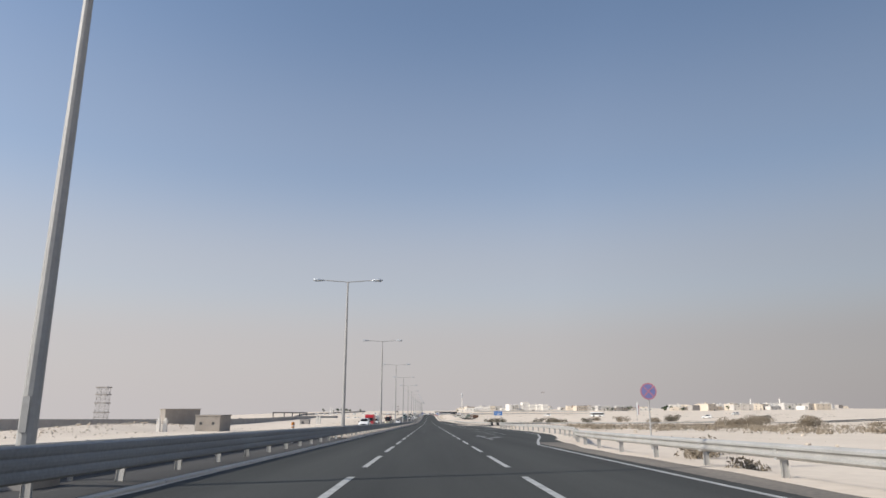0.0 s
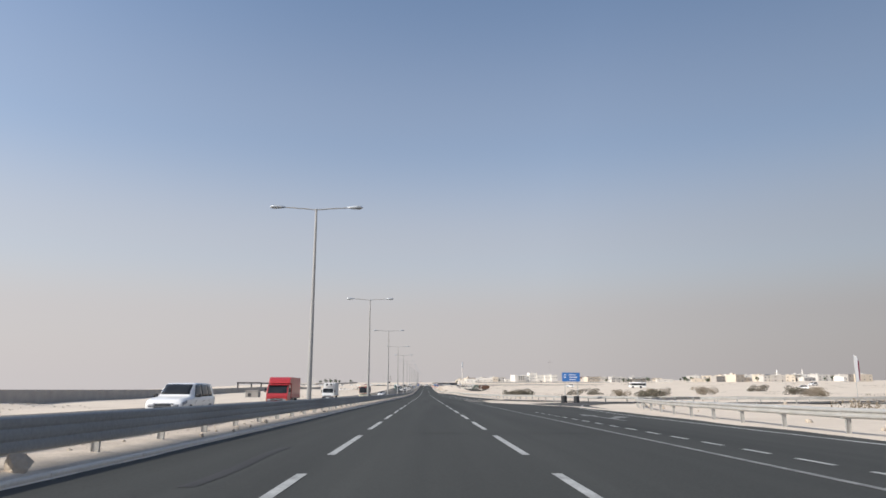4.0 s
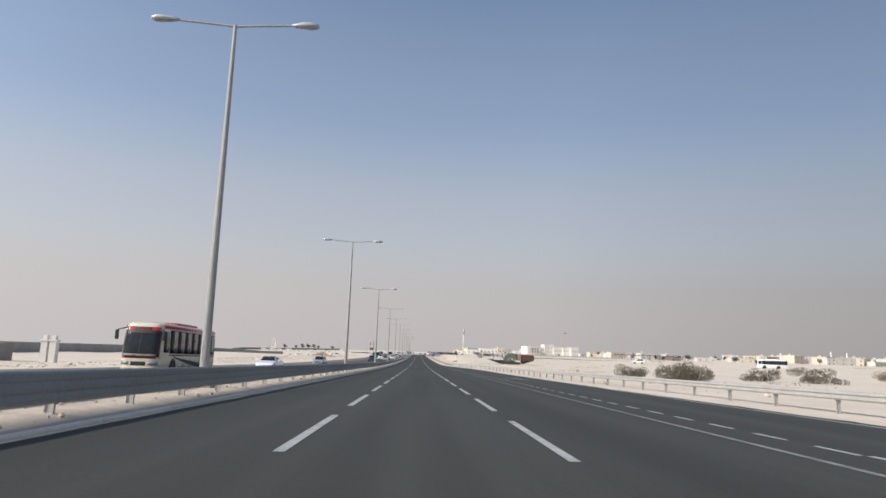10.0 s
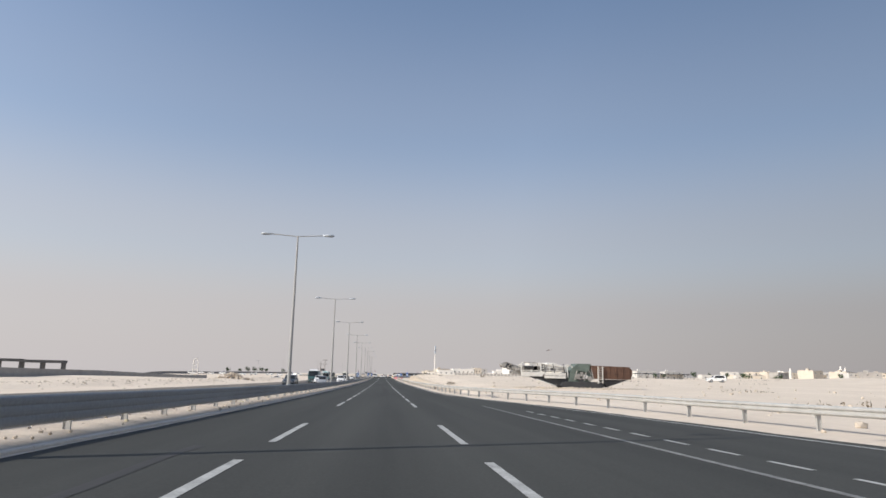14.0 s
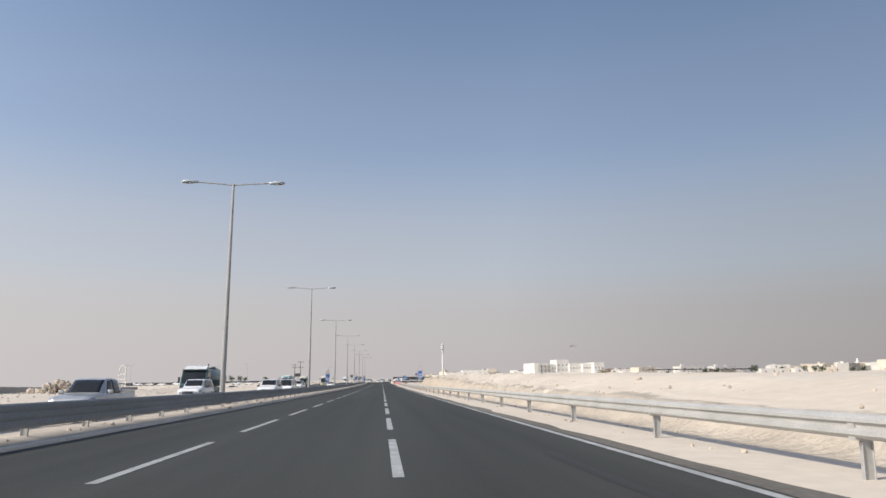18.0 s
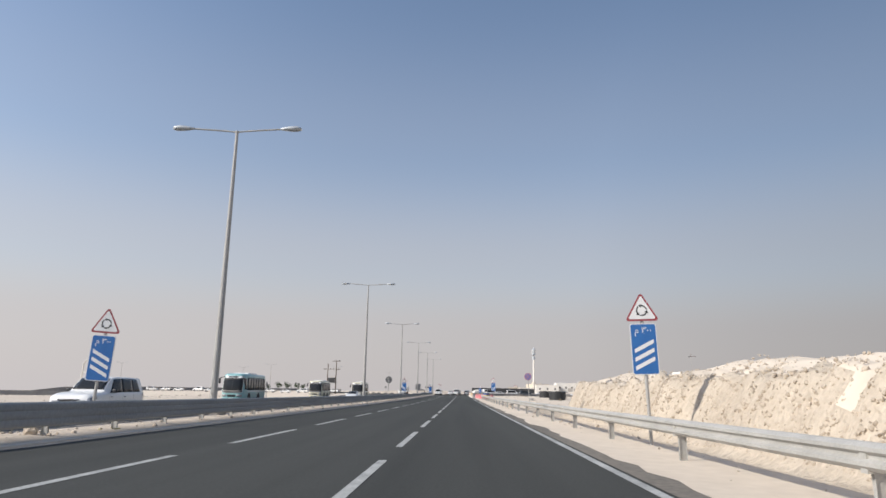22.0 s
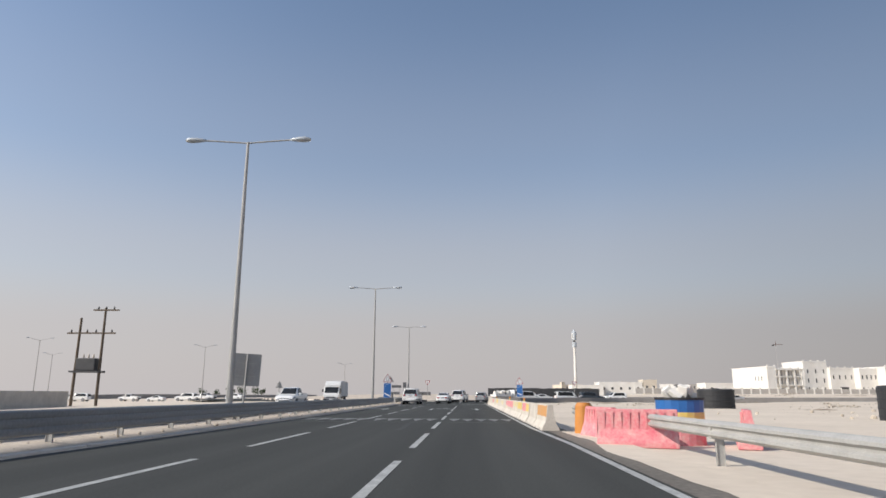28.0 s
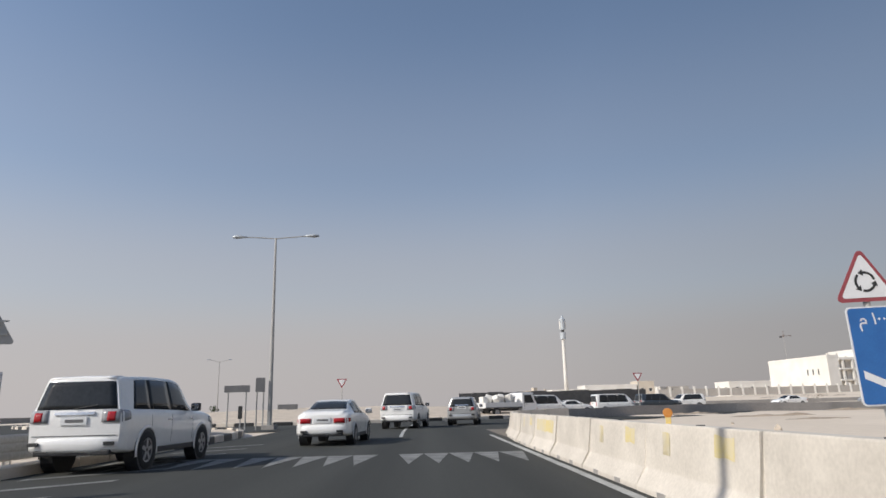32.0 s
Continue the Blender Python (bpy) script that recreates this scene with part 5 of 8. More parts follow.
def car(kind, m, paint, label, group="cars", brake=False):
    if (kind, paint) in BUILT:
        return tagged(copy_thing(BUILT[kind, paint], m), label, "car", group)
    k = CARS[kind]
    st, r = k["st"], k["r"]
    t = BUILT[kind, paint] = empty("car", m, label=label, category="car", group=group)
    w = max(q[4] for q in st)
    y0, y1 = st[0][0], st[-1][0]
    belt = monotone(st, k["screen"][0])[1]
    # body shell
    ys = [y0, y0 + 0.02, y0 + 0.05] + [y0 + 0.1 + (y1 - y0 - 0.2) * i / 72 for i in range(73)] + [y1 - 0.06, y1 - 0.03, y1]
    bm = bmesh.new()
    V = []
    for y in ys:
        half = car_section(k, y)
        V.append([bm.verts.new(car_place(k, x, y, z)) for x, z in half] + [bm.verts.new(car_place(k, -x, y, z)) for x, z in half[-2::-1]])
    n = len(V[0])
    for a, b in zip(V, V[1:]):
        for i in range(n):
            bm.faces.new((a[i], b[i], b[(i + 1) % n], a[(i + 1) % n]))
    h = n // 2
    for ring, face in ((V[0], tail_point), (V[-1], nose_point)):
        rows = []
        for i in range(h + 1):
            if i == h:
                rows.append([ring[h]] * 9)
                continue
            a, b = ring[i], ring[n - 1 - i]
            inner = []
            for j in range(1, 8):
                q = face(k, a.co.x * (1 - j / 4), a.co.z)
                inner.append(bm.verts.new((q.x, q.y, a.co.z)))
            rows.append([a, *inner, b])
        for ra, rb in zip(rows, rows[1:]):
            for j in range(8):
                q = (ra[j], ra[j + 1], rb[j + 1], rb[j])
                bm.faces.new(q if rb[j] is not rb[j + 1] else q[:3])
    bmesh.ops.recalc_face_normals(bm, faces=bm.faces[:])
    body = part("body", bm, paint, t, smooth=True)
    body.data.set_sharp_from_angle(angle=radians(42))
    # glass, with dark pillars behind the panes
    for s in (-1, 1):
        a0, a1 = k["panes"][0][0], k["panes"][0][1]
        b0, b1 = k["panes"][-1][2], k["panes"][-1][3]
        def pillar(u, v, s=s):
            y = (a0 + (a1 - a0) * v) * (1 - u) + (b0 + (b1 - b0) * v) * u
            lo, hi = monotone(st, y), monotone(st, a1 * (1 - u) + b1 * u)
            p = side_point(k, y, lo[1] + 0.025 + (min(lo[2], hi[2]) - 0.107 - lo[1]) * v)
            return Vector((s * p.x, p.y, p.z))
        part("window_frame", sheet(pillar, 14, 4, (s, 0, 0.2), 0.003, 0.02), BLACK_PLASTIC, t, smooth=True)
        for a0, a1, b0, b1 in k["panes"]:
            def pane(u, v, a0=a0, a1=a1, b0=b0, b1=b1, s=s):
                top = monotone(st, min(max(a1 + (b1 - a1) * u, a1), b1))
                y = a0 + (a1 - a0) * v + ((b0 + (b1 - b0) * v) - (a0 + (a1 - a0) * v)) * u
                lo = monotone(st, y)
                z = lo[1] + 0.03 + (min(lo[2], top[2]) - 0.115 - lo[1]) * v
                p = side_point(k, y, z)
                return Vector((s * p.x, p.y, p.z))
            part("side_window", sheet(pane, 6, 4, (s, 0, 0.2), 0.006, 0.02), GLASS_DARK, t, smooth=True)
    ya, yb = k["screen"]
    part("windscreen", sheet(lambda u, v: top_point(k, ya + (yb - ya) * v, (2 * u - 1) * (monotone(st, ya + (yb - ya) * v)[4] * 0.90)), 8, 5, (0, 0.6, 0.8), 0.012, 0.03), GLASS_DARK, t, smooth=True)
    if k["tail"]:
        ta, tb = k["tail"]
        part("rear_window", sheet(lambda u, v: top_point(k, ta + (tb - ta) * v, (2 * u - 1) * (monotone(st, ta + (tb - ta) * v)[4] * 0.90)), 8, 5, (0, -0.6, 0.8), 0.006, 0.02), GLASS_DARK, t, smooth=True)
    else:
        z0, z1 = st[0][2] + 0.05, st[0][3] - 0.06
        part("rear_window", sheet(lambda u, v: tail_point(k, (2 * u - 1) * end_width(k, y0, z0 + (z1 - z0) * v) * 0.955, z0 + (z1 - z0) * v), 10, 6, (0, -1, 0.2), 0.010, 0.03), GLASS_DARK, t, smooth=True)
    tall = kind != "sedan"
    tz = belt - (0.13 if tall else 0.10)
    w0 = st[0][4]
    for s in (-1, 1):
        # lamps wrap round the corners
        if kind in ("van", "pickup"):
            part("tail_light", sheet(lambda u, v: tail_point(k, s * (w0 - 0.13 + 0.12 * u), tz - 0.18 + 0.42 * v), 3, 4, (0, -1, 0), 0.02, 0.06), LENS_RED, t, "red tail light", smooth=True)
        else:
            lo, hi = (tz - 0.02, tz + 0.22) if tall else (tz - 0.12, tz + 0.03)
            part("tail_light", sheet(lambda u, v: tail_point(k, s * (w0 - 0.36 + 0.35 * u), lo + (hi - lo) * v), 4, 3, (0, -1, 0), 0.022, 0.06), LENS_CLEAR if tall else LENS_RED, t, "clear tail lamp with red inside", smooth=True)
            part("tail_lens", sheet(lambda u, v: tail_point(k, s * (w0 - (0.25 if tall else 0.27) + (0.16 if tall else 0.24) * u), lo + (hi - lo) * ((0.10 if tall else 0.30) + (0.72 if tall else 0.40) * v)), 4, 3, (0, -1, 0), 0.028, 0.04), LENS_RED, t, "red lens", smooth=True)
            yl = y0 + 0.02
            part("side_lamp", sheet(lambda u, v: Vector((s, 1, 1)) * side_point(k, yl + 0.26 * u, lo + (hi - lo) * v * (1 - 0.35 * u) + 0.05 * u), 3, 3, (s, -0.3, 0), 0.006, 0.03), LENS_RED if not tall else LENS_CLEAR, t, smooth=True)
        part("headlight", sheet(lambda u, v: Vector((s, 1, 1)) * side_point(k, y1 - 0.52 + 0.44 * u, monotone(st, y1 - 0.52 + 0.44 * u)[1] - 0.19 + 0.15 * v), 5, 3, (s, 0.5, 0.1), 0.008, 0.03), LENS_CLEAR, t, "clear headlight", smooth=True)
        part("front_lamp", sheet(lambda u, v: nose_point(k, s * (0.40 + 0.34 * u), st[-1][2] - 0.13 + 0.12 * v), 4, 2, (0, 1, 0), 0.02, 0.06), LENS_CLEAR, t, smooth=True)
        my = k["screen"][0] - 0.32
        bm = bmesh.new()
        box(bm, s * (w + 0.11) - 0.115, s * (w + 0.11) + 0.115, my - 0.06, my + 0.07, belt + 0.03, belt + 0.22, bevel=0.05)
        mir = part("mirror", bm, BLACK_PLASTIC if kind == "suv" else paint, t, smooth=True)
        part("mirror_glass", boxed(s * (w + 0.11) - 0.08, s * (w + 0.11) + 0.08, my - 0.066, my - 0.05, belt + 0.06, belt + 0.19, 0.01), CHROME, mir)
        part("sill", boxed(s * w * 0.93 - 0.05, s * w * 0.93 + 0.05, k["axles"][0] + r + 0.1, k["axles"][1] - r - 0.1, st[4][1] - 0.06, st[4][1] + 0.06, 0.02), BLACK_PLASTIC, t)
        for y in k["axles"]:
            bm = bmesh.new()
            tube(bm, (s * (w - 0.26), y, r), (s * (w + 0.004), y, r), r * 1.13, n=28)
            part("wheel_arch", bm, BLACK_PLASTIC, t)
            part("arch_lip", arch_lip(r * 1.10, r * 1.26, 0.022), paint, t, at=Matrix.Translation((s * (w - 0.008), y, r)) @ Matrix.Diagonal((s, 1, 1, 1)), smooth=True)
            wheel(t, s * (w - 0.098), y, r)
        for u in k["doors"][1:]:
            hy = u - 0.24
            p = side_point(k, hy, belt - 0.14)
            part("door_handle", boxed(s * p.x - 0.02, s * p.x + 0.025, hy, hy + 0.19, belt - 0.155, belt - 0.12, 0.012), CHROME if kind == "suv" else paint, t)
        for u in k["doors"]:
            bm = sheet(lambda a, b, u=u: Vector((s, 1, 1)) * side_point(k, u + 0.012 * a, st[4][1] + 0.14 + (belt - 0.03 - st[4][1] - 0.14) * b), 1, 7, (s, 0, 0), 0.002, 0.006)
            part("door_seam", bm, BLACK_PLASTIC, t)
        part("reflector", sheet(lambda u, v: tail_point(k, s * (w0 - 0.26 + 0.20 * u), (0.56 if tall else 0.42) + 0.07 * v), 3, 1, (0, -1, 0), 0.09, 0.04), BLACK_PLASTIC, t, "dark fog-lamp recess")
    # bumpers follow the rounded ends
    zb = st[0][1]
    wide = w - 0.03
    part("rear_bumper", sheet(lambda u, v: tail_point(k, (2 * u - 1) * wide * 0.97, zb - 0.02 + 0.25 * v) + Vector((0, 0.02 + 0.22 * abs(2 * u - 1) ** 6 - 0.035 * math.sin(math.pi * v), 0)), 24, 5, (0, -1, 0), 0.05, 0.12), BLACK_PLASTIC if kind == "pickup" else paint, t, smooth=True)
    part("rear_skirt", boxed(-w + 0.24, w - 0.24, y0 - 0.06, y0 + 0.3, zb - 0.10, zb + 0.01, 0.03), BLACK_PLASTIC, t)
    nz = st[-1][1]
    part("front_bumper", sheet(lambda u, v: nose_point(k, (2 * u - 1) * wide * 0.95, nz - 0.18 + 0.28 * v) + Vector((0, -0.02 - 0.26 * abs(2 * u - 1) ** 5 + 0.04 * math.sin(math.pi * v), 0)), 24, 5, (0, 1, 0), 0.03, 0.16), paint, t, smooth=True)
    part("lower_grille", sheet(lambda u, v: nose_point(k, (2 * u - 1) * 0.48, nz - 0.15 + 0.13 * v), 6, 1, (0, 1, 0), 0.075, 0.05), BLACK_PLASTIC, t)
    part("grille", sheet(lambda u, v: nose_point(k, (2 * u - 1) * (0.46 + 0.04 * v), nz + 0.11 + (st[-1][2] - nz - 0.07) * v), 6, 2, (0, 1, 0), 0.012, 0.05), BLACK_PLASTIC, t)
    for v in (0.35, 0.85):
        part("grille_bar", sheet(lambda u, q: nose_point(k, (2 * u - 1) * 0.41, nz + 0.11 + (st[-1][2] - nz - 0.07) * (v + 0.06 * q)), 6, 1, (0, 1, 0), 0.02, 0.03), CHROME, t)
    pz = 1.03 if tall else 0.80
    part("number_plate", sheet(lambda u, v: tail_point(k, (u - 0.5) * 0.52, pz - 0.075 + 0.15 * v), 2, 1, (0, -1, 0), 0.03, 0.04), SIGN_WHITE, t, "white plate with a grey bar")
    part("plate_bar", sheet(lambda u, v: tail_point(k, (u - 0.46) * 0.36, pz - 0.03 + 0.06 * v), 2, 1, (0, -1, 0), 0.034, 0.02), SIGN_BACK, t)
    if kind in ("suv", "hatch"):
        part("tailgate_trim", sheet(lambda u, v: tail_point(k, (2 * u - 1) * 0.40, pz + 0.11 + 0.055 * v), 6, 1, (0, -1, 0), 0.035, 0.04), CHROME, t)
        part("tailgate_seam", sheet(lambda u, v: tail_point(k, (2 * u - 1) * (w0 - 0.06), zb + 0.27 + 0.012 * v), 10, 1, (0, -1, 0), 0.012, 0.02), BLACK_PLASTIC, t)
        part("spoiler", sheet(lambda u, v: top_point(k, y0 + 0.02 + 0.28 * v, (2 * u - 1) * 0.66 * w / 0.99) + Vector((0, -0.05 * (1 - v), 0.0)), 8, 3, (0, -0.2, 1), 0.014, 0.03), paint, t, smooth=True)
        part("rear_wiper", tubed(tail_point(k, 0.0, st[0][2] + 0.06) + Vector((0, -0.03, 0)), tail_point(k, 0.42, st[0][2] + 0.13) + Vector((0, -0.02, 0)), 0.012), BLACK_PLASTIC, t)
    if kind == "pickup":
        part("bed_floor", boxed(-w + 0.16, w - 0.16, -2.45, -1.0, 1.125, 1.14), BLACK_PLASTIC, t)
        for s in (-1, 1):
            part("bed_wall", boxed(s * (w - 0.10) - 0.05, s * (w - 0.10) + 0.05, -2.54, -0.92, 1.05, 1.26, 0.03), paint, t)
        part("tailgate", boxed(-w + 0.08, w - 0.08, -2.63, -2.53, 0.78, 1.26, 0.03), paint, t)
    return t


def lorry(m, paint, box_paint, label, length=6.2, box_h=2.9, tank_body=False, fridge=False, big=False):
    """A cab-over lorry, its front towards +y, with a box or a tank behind."""
    t = empty("lorry", m, label=label, category="truck", group="trucks in the opposite lanes")
    s = 1.18 if big else 1.0
    w, ch = 2.1 * s, 2.25 * (1.32 if big else 1.0)
    yf = length / 2
    bm = bmesh.new()
    prism(bm, ((yf - 1.75 * s, 0.55), (yf - 1.75 * s, ch - 0.05), (yf - 1.45 * s, ch), (yf - 0.55 * s, ch - 0.02), (yf - 0.08, 1.30 * s), (yf, 1.10 * s), (yf, 0.45)), "x", -w / 2, w / 2, bevel=0.07)
    bmesh.ops.recalc_face_normals(bm, faces=bm.faces[:])
    part("cab", bm, paint, t)
    ws = ((w / 2 - 0.06, yf - 0.08, 1.30 * s), (-w / 2 + 0.06, yf - 0.08, 1.30 * s), (-w / 2 + 0.06, yf - 0.55 * s, ch - 0.02), (w / 2 - 0.06, yf - 0.55 * s, ch - 0.02))
    part("windscreen", slab(ws, 0.03, 0.97, 0.05, 0.86, 0.02, 0.03), GLASS_DARK, t)
    for q in (-1, 1):
        side = ((q * w / 2, yf - 1.5 * s, 1.25 * s), (q * w / 2, yf - 0.35 * s, 1.25 * s), (q * w / 2, yf - 0.70 * s, ch - 0.25), (q * w / 2, yf - 1.5 * s, ch - 0.25))
        part("side_window", slab(side if q > 0 else tuple(side[i] for i in (1, 0, 3, 2)), 0, 1, 0, 1, 0.012, 0.02), GLASS_DARK, t)
        part("mirror", boxed(q * (w / 2 + 0.16) - 0.09, q * (w / 2 + 0.16) + 0.09, yf - 0.35, yf - 0.25, 1.45 * s, 1.85 * s, 0.03), BLACK_PLASTIC, t)
        part("headlight", boxed(q * (w / 2 - 0.28) - 0.17, q * (w / 2 - 0.28) + 0.17, yf - 0.1, yf + 0.03, 0.60, 0.80, 0.03), LENS_CLEAR, t)
        for y in (yf - 0.95 * s, -yf + 1.35, *((-yf + 2.45,) if big else ())):
            wheel(t, q * (w / 2 - 0.16), y, 0.42 * s, 0.28, RUBBER if big else ALLOY)
    part("bumper", boxed(-w / 2, w / 2, yf - 0.3, yf + 0.06, 0.36, 0.58, 0.04), BLACK_PLASTIC if not big else paint, t)
    part("grille", boxed(-w * 0.30, w * 0.30, yf - 0.1, yf + 0.02, 0.62, 0.86 * s, 0.02), BLACK_PLASTIC, t)
    for q in range(3):
        part("grille_bar", boxed(-w * 0.29, w * 0.29, yf, yf + 0.028, 0.66 + 0.065 * q * s, 0.685 + 0.065 * q * s), CHROME, t)
    for q in (-0.45, 0.35):
        part("wiper", tubed((q * w * 0.5, yf - 0.05, 1.33 * s), (q * w * 0.5 + 0.55, yf - 0.17, 1.50 * s), 0.014), BLACK_PLASTIC, t)
    part("sun_visor", boxed(-w / 2 + 0.1, w / 2 - 0.1, yf - 0.52 * s, yf - 0.30 * s, ch - 0.13, ch - 0.06, 0.02), BLACK_PLASTIC if big else paint, t)
    for q in (-1, 1):
        part("door_seam", boxed(q * w / 2 - 0.004, q * w / 2 + 0.003, yf - 1.52 * s, yf - 1.50 * s, 0.6, ch - 0.15), BLACK_PLASTIC, t)
        part("door_handle", boxed(q * w / 2 - 0.01, q * w / 2 + 0.03, yf - 1.42 * s, yf - 1.25 * s, 1.12 * s, 1.16 * s, 0.008), BLACK_PLASTIC, t)
        part("indicator", boxed(q * (w / 2 - 0.05) - 0.05, q * (w / 2 - 0.05) + 0.05, yf - 0.1, yf + 0.02, 0.64, 0.78, 0.02), ORANGE, t)
    part("number_plate", boxed(-0.25, 0.25, yf + 0.05, yf + 0.075, 0.42, 0.54), SIGN_WHITE, t)
    part("chassis", boxed(-0.45, 0.45, -yf + 0.1, yf - 0.5, 0.55, 0.80, 0.02), DARK_STEEL, t)
    y1 = yf - 1.85 * s
    if tank_body:
        bm = bmesh.new()
        n = 20
        rings = []
        for y, k in ((y1, 0.7), (y1 - 0.12, 0.95), (y1 - 0.3, 1.0), (-yf + 0.35, 1.0), (-yf + 0.15, 0.95), (-yf + 0.03, 0.7)):
            rings.append([bm.verts.new((1.22 * k * math.cos(2 * math.pi * i / n), y, 2.15 + 0.98 * k * math.sin(2 * math.pi * i / n))) for i in range(n)])
        for a, b in zip(rings, rings[1:]):
            for i in range(n):
                bm.faces.new((a[i], a[(i + 1) % n], b[(i + 1) % n], b[i]))
        bm.faces.new(rings[0]); bm.faces.new(rings[-1])
        bmesh.ops.recalc_face_normals(bm, faces=bm.faces[:])
        part("tank", bm, box_paint, t, smooth=True)
        part("walkway", boxed(-0.3, 0.3, -yf + 0.5, y1 - 0.4, 3.13, 3.2), DARK_STEEL, t)
        for y in (y1 - 1.0, -yf + 1.6):
            part("hatch", lathe(((0.25, 3.15), (0.25, 3.32), (0.18, 3.36)), 12), box_paint, t, at=pose(0, y, 0))
        for q in (-1, 1):
            part("side_locker", boxed(q * 0.85 - 0.3, q * 0.85 + 0.3, -yf + 3.2, y1 - 0.5, 0.7, 1.2, 0.03), box_paint, t)
            part("mudguard", boxed(q * (w / 2 - 0.18) - 0.2, q * (w / 2 - 0.18) + 0.2, -yf + 0.7, -yf + 3.1, 1.05, 1.12, 0.02), box_paint, t)
        part("exhaust", tubed((-0.9, y1 + 0.05, 1.0), (-0.9, y1 + 0.05, 3.5), 0.07), DARK_STEEL, t)
        part("roof_deflector", prismed(((yf - 1.6 * s, ch), (yf - 1.6 * s, ch + 0.35), (yf - 1.0 * s, ch + 0.2), (yf - 0.7 * s, ch)), "x", -w * 0.42, w * 0.42), BOX_WHITE, t)
    else:
        part("box", boxed(-w / 2 - 0.05, w / 2 + 0.05, -yf, y1, 0.85, box_h, 0.03), box_paint, t)
        if box_h > 2.5 and not fridge:
            bm = bmesh.new()
            prism(bm, ((y1 - 0.1, ch + 0.06), (y1 - 0.1, box_h - 0.02), (y1 + 0.35, box_h - 0.03), (y1 + 0.75, box_h - 0.2), (y1 + 0.9, ch + 0.06)), "x", -w / 2 - 0.03, w / 2 + 0.03, bevel=0.06)
            bmesh.ops.recalc_face_normals(bm, faces=bm.faces[:])
            part("luton_head", bm, box_paint, t)
        for q in (-1, 1):
            for k in range(4):
                y = -yf + (k + 0.5) * (y1 + yf) / 4
                part("box_batten", boxed(q * (w / 2 + 0.05) - 0.012, q * (w / 2 + 0.05) + 0.012, y - 0.03, y + 0.03, 0.95, box_h - 0.08), box_paint, t)
        for q in (-1, 1):
            part("side_rail", boxed(q * (w / 2 + 0.05) - 0.015, q * (w / 2 + 0.05) + 0.015, -yf, y1, 0.82, 0.92), DARK_STEEL, t)
        if fridge:
            part("cooling_unit", boxed(-0.75, 0.75, y1 - 0.05, y1 + 0.5, box_h - 0.62, box_h - 0.08, 0.06), BOX_WHITE, t)
            for q in (-0.35, 0.35):
                bm = lathe(((0.2, 0), (0.2, 0.02), (0.17, 0.03)), 14)
                bmesh.ops.transform(bm, matrix=pose(q, y1 + 0.5, box_h - 0.35, -90, 0, 0), verts=bm.verts[:])
                part("fan_grille", bm, BLACK_PLASTIC, t)
    return t


